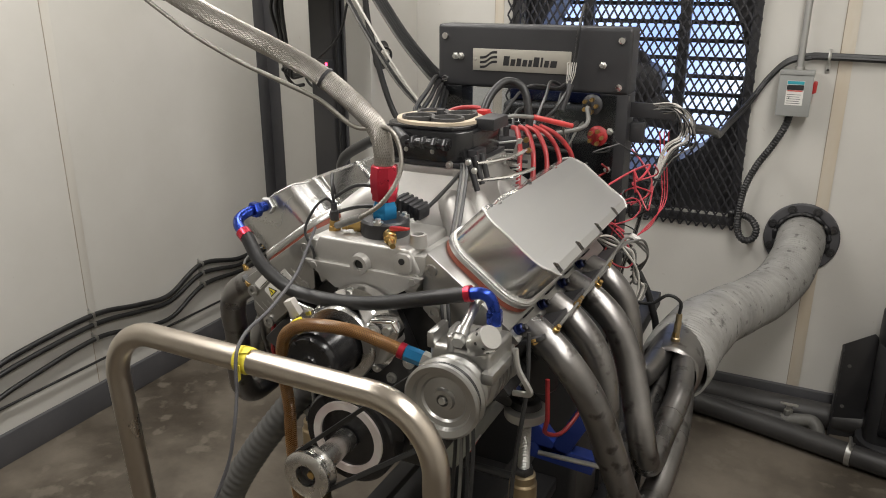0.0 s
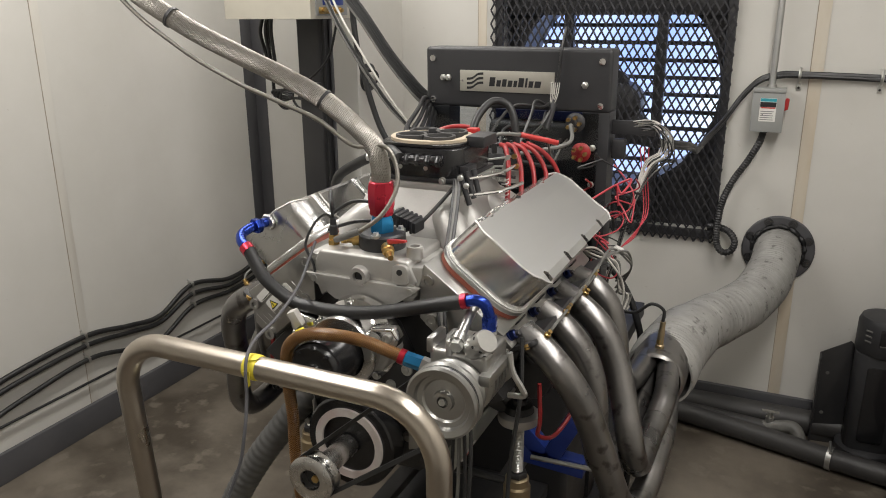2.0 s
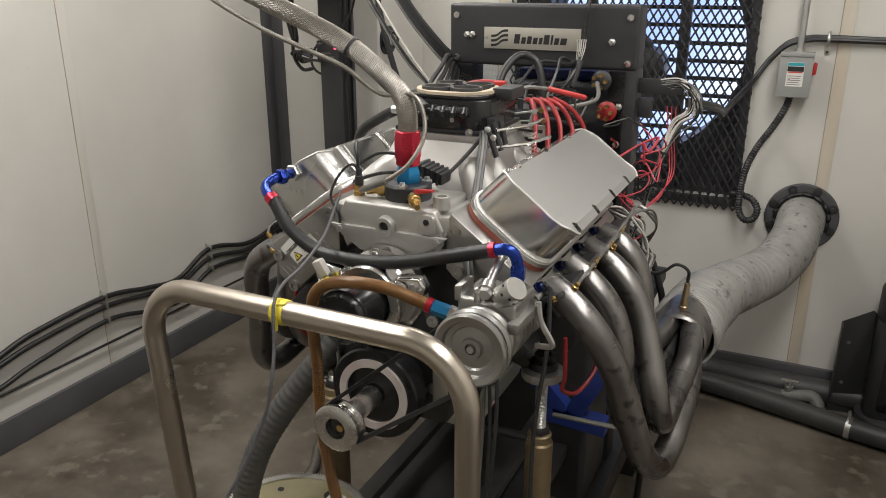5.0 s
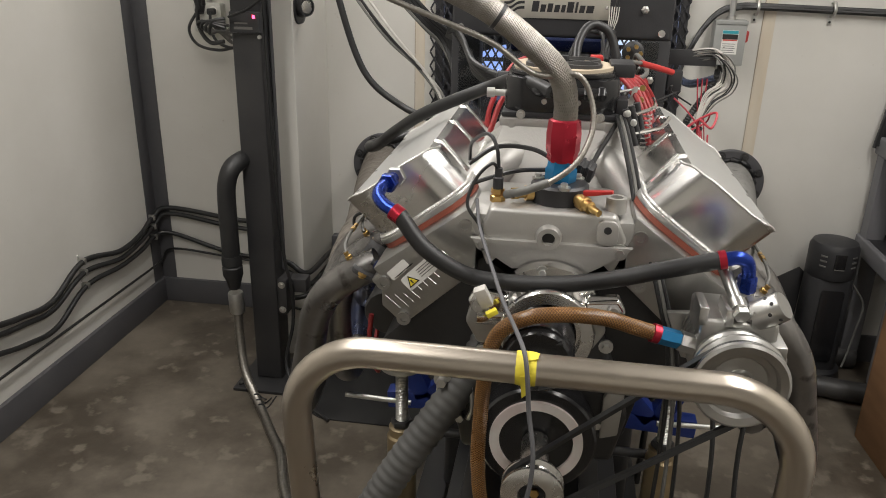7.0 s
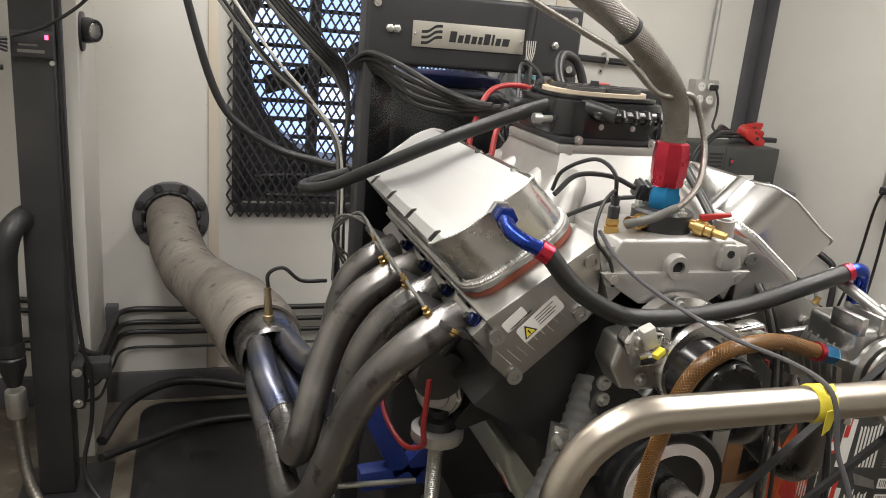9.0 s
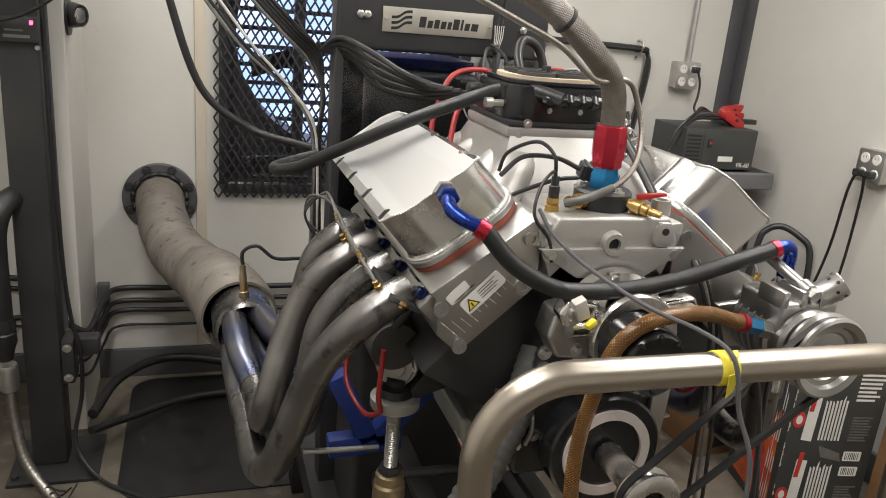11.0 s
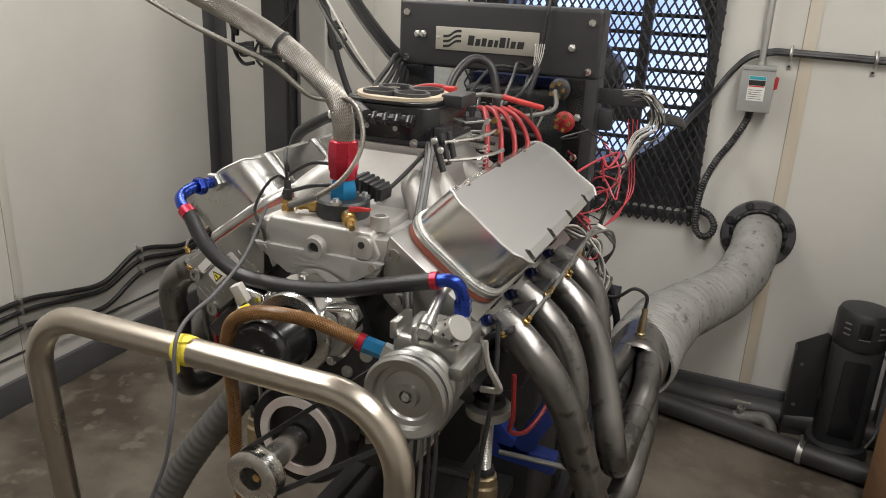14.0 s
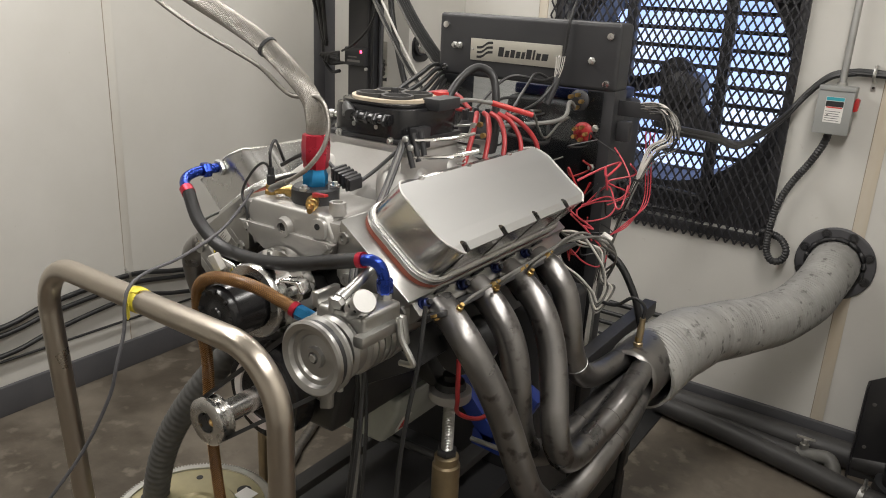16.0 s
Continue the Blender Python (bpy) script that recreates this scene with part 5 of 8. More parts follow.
def coolant_outlet():
    t = thing("water_outlet", "black water outlet with red and blue anodised hose fittings", "hose fitting", (-0.718, 1.22, 1.199))
    part("housing", lathe([(0, 0), (0.046, 0), (0.047, 0.004), (0.047, 0.028), (0.043, 0.032), (0.030, 0.033), (0, 0.033)], (-0.718, 1.22, 1.198), (0, 0, 1), 40), BLACK, t)
    for k in range(3):
        a = radians(40 + 120 * k)
        part("bolt", bolt((-0.718 + 0.038 * math.cos(a), 1.22 + 0.038 * math.sin(a), 1.231), (0, 0, 1), 0.006, 0.007), ZINC, t)
    part("blue_nut", lathe([(0, 0), (0.024, 0), (0.0255, 0.003), (0.0255, 0.020), (0.023, 0.024), (0.021, 0.036), (0, 0.036)], (-0.718, 1.22, 1.231), (0, 0, 1), 6), CYANAN, t, "blue anodised hex fitting")
    part("red_socket", lathe([(0, 0), (0.0225, 0), (0.025, 0.004), (0.0245, 0.012), (0.027, 0.018), (0.0278, 0.045), (0.0255, 0.066), (0.0225, 0.068), (0, 0.068)], (-0.718, 1.221, 1.264), (0.0, 0.01, 1), 8), REDAN, t, "red anodised hose socket")
    # brass stub and tap on the housing
    part("brass_stub", lathe([(0, 0), (0.009, 0), (0.009, 0.010), (0.0125, 0.010), (0.0125, 0.022), (0.008, 0.022), (0.008, 0.034), (0.0095, 0.034), (0.0095, 0.045), (0, 0.045)], (-0.752, 1.205, 1.213), (-0.93, -0.35, 0.02), 12), BRASS, t)
    part("brass_tap", lathe([(0, 0), (0.009, 0), (0.009, 0.008), (0.0125, 0.009), (0.0125, 0.024), (0.010, 0.026), (0.010, 0.036), (0.0065, 0.038), (0.0055, 0.058), (0, 0.058)], (-0.690, 1.185, 1.213), (0.55, -0.75, -0.12), 12), BRASS, t)
    part("tap_lever", prism([(0, -0.004), (0.012, -0.005), (0.048, -0.002), (0.048, 0.003), (0.012, 0.004), (0, 0.004)], (-0.682, 1.172, 1.226), (0.93, -0.30, 0.16), (-0.16, 0.0, 1), (0.3, 0.95, 0), 0.010, 0.002), REDPLASTIC, t, "red tap lever")
    s = thing("temperature_sensor", "brass temperature sensor with a black plug", "sensor", (-0.817, 1.194, 1.196))
    part("body", lathe([(0, 0), (0.0125, 0), (0.0125, 0.010), (0.009, 0.012), (0.011, 0.014), (0.011, 0.022), (0, 0.022)], (-0.817, 1.196, 1.197), (0, 0, 1), 6), BRASS, s)
    part("plug", lathe([(0, 0), (0.0085, 0), (0.0085, 0.018), (0.0065, 0.020), (0.0065, 0.034), (0, 0.034)], (-0.817, 1.196, 1.219), (0, 0, 1), 14), BLACK, s)
    part("lead", tube([(-0.817, 1.196, 1.25), (-0.822, 1.20, 1.285), (-0.84, 1.23, 1.30), (-0.87, 1.27, 1.275), (-0.875, 1.29, 1.24)], 0.0032, 7), WIRE, s)
    part("lead", tube([(-0.817, 1.196, 1.25), (-0.828, 1.185, 1.262), (-0.850, 1.175, 1.24), (-0.862, 1.160, 1.20), (-0.838, 1.150, 1.165), (-0.832, 1.143, 1.13)], 0.0028, 7), WIRE, s)


coolant_outlet()


def braided_hose():
    d = V(-0.990, -0.139, 0)
    base = V(-0.718, 1.222, 1.33)
    prof = ((0, -0.004), (0.001, 0.030), (0.012, 0.068), (0.050, 0.108), (0.12, 0.160), (0.20, 0.200), (0.30, 0.243), (0.42, 0.300), (0.55, 0.385), (0.64, 0.50), (0.70, 0.70), (0.72, 1.05), (0.72, 1.36))
    path = resample(spline([base + d * a + V(0, 0, h) for a, h in prof], 12), 0.002)
    t = thing("braided_hose", "thick stainless steel braided coolant hose with black ties", "hose", base)
    part("core", sweep(bmesh.new(), path, lambda i: 0.0172 if i < 690 else 0.0186, 36), BRAID, t)
    n = 34
    for sense in (1, -1):
        b = bmesh.new()
        for k in range(n):
            helix(path[:700:2], 0.0178, 0.0014, 2.8, 2 * math.pi * k / n, sense, b, 5, 0.0003, n, k)
        tagged(part("braid", b, BRAID, t), kind="stuff")
    for i in (104, 284):
        p, tn = path[i], (path[i + 1] - path[i - 1]).normalized()
        ring = lathe([(0.0190, -0.003), (0.0215, -0.003), (0.0215, 0.003), (0.0190, 0.003)], p, tn, 28, closed=True)
        part("cable_tie", ring, BLACK, t)
    # thin armoured line beside it
    q = thing("armoured_line", "thin steel armoured sensor line", "hose", (-0.79, 1.19, 1.215))
    pts = [V(-0.803, 1.183, 1.213), V(-0.775, 1.165, 1.226), V(-0.735, 1.160, 1.244), V(-0.695, 1.175, 1.275), V(-0.675, 1.200, 1.320), V(-0.680, 1.215, 1.365), V(-0.705, 1.215, 1.402)]
    pts += [base + d * a + V(0.0, -0.012, h) for a, h in ((0.050, 0.072), (0.12, 0.118), (0.20, 0.150), (0.30, 0.190), (0.42, 0.255), (0.55, 0.36), (0.66, 0.55), (0.68, 1.36))]
    lp = resample(spline(pts, 10), 0.0020)
    part("line", sweep(bmesh.new(), lp, lambda i: 0.0046 + 0.0004 * math.sin(i * 2.1), 10), BRAID, q)
    part("boot", tube([pts[0], pts[1], pts[2]], 0.0068, 10), GREYWIRE, q)


braided_hose()


def breather_hose():
    t = thing("breather_hose", "black rubber hose with blue and red anodised elbows", "hose", (-0.72, 1.09, 1.10))
    pts = [(-0.962, 1.106, 1.194), (-0.917, 1.092, 1.145), (-0.854, 1.085, 1.111), (-0.80, 1.083, 1.104), (-0.726, 1.080, 1.107), (-0.644, 1.078, 1.121), (-0.563, 1.078, 1.144), (-0.478, 1.079, 1.168)]
    part("hose", tube(pts, 0.0132, 18, 10), RUBBER, t)
    def elbow(p, axis_pts):
        part("elbow", tube(p, 0.0105, 16, 8), BLUEAN, t, "blue anodised elbow")
    elbow([(-0.992, 1.214, 1.222), (-1.000, 1.165, 1.220), (-1.002, 1.138, 1.213), (-0.990, 1.120, 1.205), (-0.970, 1.109, 1.197)], None)
    part("bulkhead_nut", hexnut((-0.990, 1.218, 1.222), (-0.05, -1, 0), 0.018, 0.012), ALUTOP, t)
    part("elbow_nut", hexnut((-0.993, 1.188, 1.2215), (-0.2, -1, 0), 0.0165, 0.018), BLUEAN, t)
    a, b = V(-0.972, 1.1095, 1.1975), V(-0.958, 1.1045, 1.190)
    part("collar", rod(a, b, 0.0142, 18), REDAN, t, "red anodised collar")
    part("collar", rod((-0.484, 1.0788, 1.1665), (-0.474, 1.079, 1.169), 0.0142, 18), REDAN, t, "red anodised collar")
    elbow([(-0.474, 1.079, 1.169), (-0.457, 1.080, 1.172), (-0.444, 1.083, 1.166), (-0.438, 1.087, 1.150), (-0.437, 1.090, 1.132)], None)
    part("elbow_nut", hexnut((-0.437, 1.090, 1.142), (0.02, 0.05, -1), 0.0140, 0.026), BLUEAN, t)
    part("adapter", hexnut((-0.437, 1.091, 1.117), (0.0, 0.05, -1), 0.0135, 0.016), MACHINED, t)


breather_hose()


def amber_hose():
    pts = [(-0.572, 1.012, 1.0745), (-0.60, 1.008, 1.083), (-0.64, 1.000, 1.096), (-0.69, 0.990, 1.102), (-0.745, 0.985, 1.096), (-0.785, 0.985, 1.072), (-0.803, 0.992, 1.03), (-0.810, 1.003, 0.97), (-0.814, 1.015, 0.90), (-0.815, 1.015, 0.82), (-0.806, 1.010, 0.74), (-0.785, 1.000, 0.66), (-0.750, 0.985, 0.57), (-0.70, 0.97, 0.48), (-0.64, 0.96, 0.38)]
    path = resample(spline(pts, 10), 0.004)
    t = thing("amber_hose", "amber braided vacuum hose", "hose", (-0.8, 1.0, 0.5))
    part("core", sweep(bmesh.new(), path, 0.0112, 18), BROWNHOSE, t)
    b = bmesh.new()
    for k in range(12):
        for sense in (1, -1):
            helix(path, 0.0112, 0.00045, 19, 2 * math.pi * k / 12, sense, b, 4)
    tagged(part("braid", b, GOLDBRAID, t), kind="stuff")


amber_hose()


def corrugated_hose():
    pts = [(-0.815, 1.185, 0.96), (-0.850, 1.15, 0.895), (-0.905, 1.115, 0.815), (-0.965, 1.085, 0.725), (-1.020, 1.06, 0.62), (-1.055, 1.045, 0.50), (-1.07, 1.04, 0.36), (-1.07, 1.04, 0.2)]
    path = resample(spline(pts, 10), 0.004)
    t = thing("corrugated_hose", "black corrugated rubber hose with a band clamp", "hose", (-1.07, 1.04, 0.2))
    part("hose", sweep(bmesh.new(), path, lambda i: 0.029 + 0.0013 * math.sin(i * 2 * math.pi / 4.0 + 0.4), 24), DUSTYRUBBER, t)
    part("clamp", lathe([(0.030, 0), (0.034, 0), (0.034, 0.012), (0.030, 0.012)], (-1.066, 1.041, 0.44), (0, 0, 1), 28, closed=True), ZINC, t)


corrugated_hose()


def cable(name, pts, r, material, label, seg=8, n=8, category="cable", group=""):
    return single(name, tube(pts, r, seg, n), material, label, category, group)


# black hose lying over the valve cover
cable("vacuum_hose", [(-0.745, 1.352, 1.352), (-0.785, 1.39, 1.362), (-0.815, 1.44, 1.358), (-0.855, 1.48, 1.338), (-0.93, 1.50, 1.304), (-1.0, 1.53, 1.267), (-1.05, 1.58, 1.230), (-1.10, 1.65, 1.188), (-1.14, 1.72, 1.150), (-1.175, 1.78, 1.128), (-1.185, 1.84, 1.12), (-1.145, 1.885, 1.125), (-1.08, 1.90, 1.14)], 0.0125, RUBBER, "black rubber hose lying over the valve cover", 14, category="hose")
cable("overhead_hose", [(-1.50, 2.36, 2.7), (-1.475, 2.36, 2.1), (-1.45, 2.36, 1.65), (-1.415, 2.35, 1.46), (-1.335, 2.35, 1.225), (-1.21, 2.33, 1.125), (-1.09, 2.28, 1.095), (-1.0, 2.2, 1.09)], 0.0105, RUBBER, "dark hose hanging from overhead to the panel", 12, category="hose")


def plug_wires():
    rnd = random.Random(9)
    t = thing("ignition_leads", "red silicone spark plug leads from the distributor", "wires", (-0.62, 1.70, 1.20))
    cap = part("distributor", lathe([(0, 0), (0.045, 0), (0.048, 0.02), (0.05, 0.06), (0.042, 0.075), (0, 0.075)], (-0.655, 1.715, 1.24), (0, 0, 1), 28), BLACK, t, "black distributor cap")
    for k in range(8):
        a = radians(45 * k)
        part("tower", rod((-0.655 + 0.036 * math.cos(a), 1.715 + 0.036 * math.sin(a), 1.31), (-0.655 + 0.036 * math.cos(a), 1.715 + 0.036 * math.sin(a), 1.338), 0.007, 10), BLACK, cap)
    for k in range(5):
        y = 1.47 + 0.065 * k
        p = [(-0.635 + 0.012 * k, 1.67 + 0.012 * k, 1.338), (-0.605 + 0.013 * k, 1.62 + 0.03 * k, 1.340 - 0.006 * k), (-0.575 + 0.012 * k, 1.56 + 0.05 * k, 1.305 - 0.006 * k), (-0.555 + 0.010 * k, y + 0.03, 1.245), (-0.548 + 0.006 * k, y + 0.02, 1.19)]
        part("lead", tube(p, 0.0058, 10), REDWIRE, t)
    part("lead", tube([(-0.685, 1.72, 1.335), (-0.75, 1.74, 1.365), (-0.83, 1.72, 1.35), (-0.875, 1.68, 1.27), (-0.885, 1.66, 1.20)], 0.0058, 10), REDWIRE, t)
    part("lead", tube([(-0.69, 1.70, 1.335), (-0.76, 1.68, 1.34), (-0.84, 1.62, 1.30), (-0.87, 1.58, 1.22)], 0.0058, 10), REDWIRE, t)
    # throttle linkage beside the throttle body
    g = thing("throttle_linkage", "zinc throttle linkage with return springs on a bracket", "linkage", (-0.60, 1.58, 1.29))
    part("bracket", box((-0.640, 1.600, 1.262), (-0.560, 1.604, 1.292), 0.001), ZINC, g)
    part("lever", prism([(-0.007, -0.02), (0.007, -0.02), (0.005, 0.028), (-0.005, 0.028)], (-0.588, 1.575, 1.305), (0.95, 0.3, 0), (0.25, 0, 1), (0, -1, 0), 0.003, 0.0005), ZINC, g)
    part("cross_shaft", rod((-0.650, 1.572, 1.287), (-0.562, 1.572, 1.283), 0.004, 10), STEELBLACK, g)
    for y, z, d in ((1.566, 1.318, 0.012), (1.582, 1.300, 0.004)):
        part("link_rod", rod((-0.640, y, z), (-0.568, y + 0.012, z + d), 0.0024, 8), ZINC, g)
        part("rod_end", lathe([(0, 0), (0.006, 0), (0.006, 0.008), (0, 0.008)], (-0.568, y + 0.016, z + d), (0, -1, 0), 12), BRASS, g)
        coil = [(-0.630 + 0.05 * q / 72, y - 0.010 + 0.004 * math.cos(q * 0.785), z - 0.024 + 0.004 * math.sin(q * 0.785)) for q in range(73)]
        part("return_spring", tube(coil, 0.0009, 5), ZINC, g)
    part("lead_boot", tube([(-0.572, 1.63, 1.372), (-0.535, 1.66, 1.360), (-0.50, 1.69, 1.348)], 0.0062, 10), REDPLASTIC, t, "red insulating boot")
    part("lead", tube([(-0.655, 1.55, 1.345), (-0.61, 1.57, 1.378), (-0.572, 1.63, 1.372)], 0.0045, 8), GREYWIRE, t)


plug_wires()


def looms():
    """Loose wires about the engine, each thing one run."""
    rnd = random.Random(12)
    cable("sensor_lead", [(-0.62, 1.385, 1.31), (-0.635, 1.36, 1.285), (-0.655, 1.33, 1.255), (-0.668, 1.30, 1.235)], 0.0042, WIRE, "black wire to a coil connector")
    c = thing("coil_connector", "black multi-pin connector on the manifold", "connector", (-0.69, 1.29, 1.225))
    part("shell", box((-0.034, -0.016, -0.013), (0.034, 0.016, 0.013), 0.004, m=pose(-0.695, 1.285, 1.238, 10, 12, -12)), BLACK, c)
    for k in range(5):
        part("rib", box((-0.028 + 0.012 * k, -0.018, -0.015), (-0.022 + 0.012 * k, 0.018, 0.015), 0.002, m=pose(-0.695, 1.285, 1.238, 10, 12, -12)), BLACK, c)
    cable("sensor_lead", [(-0.726, 1.29, 1.245), (-0.77, 1.30, 1.262), (-0.83, 1.30, 1.262), (-0.875, 1.28, 1.235)], 0.0042, WIRE, "black wire across the manifold")
    cable("sensor_lead", [(-0.74, 1.27, 1.235), (-0.79, 1.25, 1.235), (-0.85, 1.25, 1.215), (-0.888, 1.255, 1.195)], 0.0038, WIRE, "black wire across the manifold")
    for k in range(3):
        o = 0.006 * k
        cable("loom", [(-0.628 + o, 1.372, 1.312), (-0.618 + o, 1.345, 1.285), (-0.603 + o, 1.29, 1.232), (-0.592 + o, 1.24, 1.185), (-0.578 + o, 1.185, 1.150), (-0.560 + o, 1.145, 1.10), (-0.545 + o, 1.13, 1.05), (-0.53 + o, 1.125, 1.0), (-0.52 + 2 * o, 1.12, 0.86), (-0.53 + 3 * o, 1.10, 0.62), (-0.56 + 4 * o, 1.08, 0.36), (-0.58, 1.06, 0.20)], 0.0036, (WIRE, GREYWIRE, WIRE)[k], "wiring run down the front of the engine", group="engine loom")
    cable("drop_wire", [(-0.40, 1.16, 1.08), (-0.39, 1.13, 0.98), (-0.40, 1.10, 0.80), (-0.385, 1.06, 0.55), (-0.37, 1.02, 0.25), (-0.36, 1.0, ZF + 0.004)], 0.0042, WIRE, "thin black wire hanging beside the stand")
    cable("drop_wire", [(-0.47, 1.08, 0.98), (-0.455, 1.05, 0.86), (-0.46, 1.02, 0.66), (-0.49, 1.0, 0.42), (-0.47, 0.97, 0.24), (-0.42, 0.99, 0.20), (-0.40, 1.05, 0.33), (-0.43, 1.08, 0.42)], 0.0038, WIRE, "thin looped black wire")
    cable("loop_wire", [(-0.60, 1.06, 0.58), (-0.655, 1.03, 0.53), (-0.665, 1.0, 0.45), (-0.62, 0.98, 0.40), (-0.55, 0.99, 0.42), (-0.50, 1.02, 0.5)], 0.0045, WIRE, "black looped wire under the engine")
    for s in (1, -1):
        # thermocouple lines over each header
        def M(x, y, z):
            return V(X0 + s * (x - X0), y, z)
        for k in range(3):
            p = [M(-0.369, 1.231 + 0.122 * k, 1.068), M(-0.362, 1.250 + 0.120 * k, 1.080), M(-0.358, 1.31 + 0.110 * k, 1.086), M(-0.36, 1.46 + 0.08 * k, 1.090 + 0.006 * k), M(-0.365, 1.66 + 0.04 * k, 1.088), M(-0.345, 1.82, 1.06 - 0.01 * k), M(-0.35, 1.92, 0.98), M(-0.40, 1.98, 0.92 - 0.02 * k)]
            cable("thermocouple_line", p, 0.0030, GREYWIRE, "pale braided thermocouple line over the header", group="thermocouple lines")
            q, w = V(*p[2]), V(*p[3])
            f = thing("brass_union", "small brass compression union", "fitting", q, "brass unions")
            part("nut", hexnut(q, w - q, 0.0050, 0.014), BRASS, f)
            part("nut", hexnut(q + (w - q).normalized() * 0.020, w - q, 0.0044, 0.010), BRASS, f)
        cable("starter_cable", [M(-0.40, 1.28, 0.93), M(-0.395, 1.275, 0.85), M(-0.405, 1.30, 0.80), M(-0.39, 1.37, 0.765), M(-0.37, 1.44, 0.80), M(-0.385, 1.47, 0.86), M(-0.40, 1.48, 0.92)], 0.0048, REDWIRE, "red rubber cable looped below the header")
    # pink wires behind the right cover
    cable("pink_wire", [(-0.44, 2.05, 1.235), (-0.40, 2.03, 1.20), (-0.372, 2.01, 1.16), (-0.385, 1.99, 1.12), (-0.44, 1.95, 1.105), (-0.47, 1.92, 1.085), (-0.45, 1.92, 1.06), (-0.40, 1.95, 1.075), (-0.388, 1.97, 1.105), (-0.41, 1.96, 1.125), (-0.46, 1.92, 1.10)], 0.0022, PINKWIRE, "looped pink-red wire behind the valve cover")
    cable("pink_wire", [(-0.46, 1.86, 1.09), (-0.43, 1.90, 1.045), (-0.40, 1.93, 1.0), (-0.385, 1.94, 0.97), (-0.40, 1.93, 0.945), (-0.43, 1.90, 0.96), (-0.46, 1.87, 1.0)], 0.0022, PINKWIRE, "looped pink-red wire behind the valve cover")
    c = thing("white_connector", "white plastic wiring connector", "connector", (-0.39, 1.94, 1.02))
    part("shell", box((-0.014, -0.010, -0.012), (0.014, 0.010, 0.012), 0.003, m=pose(-0.392, 1.94, 1.02, 10, 30, 20)), WHITE, c)
    for k in range(3):
        cable("pink_wire", [(-0.385, 1.95, 1.03), (-0.36, 2.0, 1.05 + 0.006 * k), (-0.355 + 0.006 * k, 2.08, 1.10), (-0.37 + 0.008 * k, 2.10, 1.20), (-0.38 + 0.012 * k, 2.10, 1.28)], 0.0016, PINKWIRE, "red wire run up to the panel", group="red panel wires")
    # pale bundle beside the panel
    for k in range(14):
        o, q = rnd.uniform(-0.014, 0.014), rnd.uniform(-0.014, 0.014)
        cable("pale_wire", [(-0.41 + o, 2.10, 1.335 + q), (-0.34 + o, 2.09, 1.345 + q), (-0.302 + o * 1.5, 2.09 + q, 1.31 + q * 1.5), (-0.306 + o * 1.6, 2.09, 1.262 + q), (-0.345 + o * 1.3, 2.08, 1.23 + q), (-0.372 + o * 0.6, 2.07, 1.16), (-0.393 + o * 0.5, 2.06 + q, 1.08), (-0.422 + o * 0.4, 2.05 + q, 0.955), (-0.442 + o * 0.5, 2.04, 0.86), (-0.45 + o, 2.04, 0.60)], 0.0018, (WHITEWIRE, WIRE, GREYWIRE, WHITEWIRE, GREYWIRE, WHITEWIRE, WIRE)[k % 7], "pale instrument wire tied in a bundle", group="pale wire bundle")
    for z, x in ((1.16, -0.372), (1.05, -0.40), (0.95, -0.424)):
        single("cable_tie", lathe([(0.013, -0.003), (0.0155, -0.003), (0.0155, 0.003), (0.013, 0.003)], (x, 2.06, z), (0.2, 0.0, 1), 16, closed=True), BLACK, "black cable tie round the wires", "cable tie", "cable ties")
    b = thing("side_bracket", "black sheet bracket carrying wires on the panel side", "bracket", (-0.40, 2.12, 1.34))
    part("plate", box((-0.462, 2.095, 1.312), (-0.34, 2.105, 1.352), 0.002), BLACK, b)
    part("relay", box((-0.458, 2.085, 1.245), (-0.42, 2.11, 1.30), 0.005), DARKPLASTIC, b)
    # pale and dark bundle at the other side
    for k in range(6):
        o, q = rnd.uniform(-0.014, 0.014), rnd.uniform(-0.014, 0.014)
        cable("pale_wire", [(-1.62 + o, 2.30, 1.95 + q), (-1.46 + o, 2.24, 1.66 + q), (-1.335 + o, 2.21, 1.488 + q), (-1.225 + o * 0.7, 2.2, 1.35 + q), (-1.125 + o * 0.5, 2.19, 1.258), (-1.06 + o * 0.5, 2.18 + q, 1.17), (-1.045 + o * 0.5, 2.17 + q, 1.05), (-1.045 + o, 2.15, 0.85), (-1.04 + o, 2.12, 0.6)], 0.0040, (WHITEWIRE, GREYWIRE, GREYWIRE, WIRE, WHITEWIRE, WIRE)[k], "instrument wire tied in a hanging bundle", group="hanging wire bundle")
    for k in range(7):
        o, q = rnd.uniform(-0.02, 0.02), rnd.uniform(-0.02, 0.02)
        cable("black_cable", [(-1.60 + o, 2.32, 1.98 + q), (-1.44 + o, 2.26, 1.74 + q), (-1.33 + o, 2.22, 1.63 + q), (-1.22 + o, 2.2, 1.50 + q), (-1.12 + o, 2.19, 1.40 + q), (-1.06 + o, 2.2, 1.34 + q), (-1.03, 2.18 + o, 1.24), (-1.045 + o * 0.4, 2.17, 1.10), (-1.05 + o, 2.15, 0.80)], 0.0055, (WIRE, WIRE, GREYWIRE, WIRE, WIRE, WIRE, WIRE)[k], "black cable in a bundle down to the panel", group="black cable bundle")
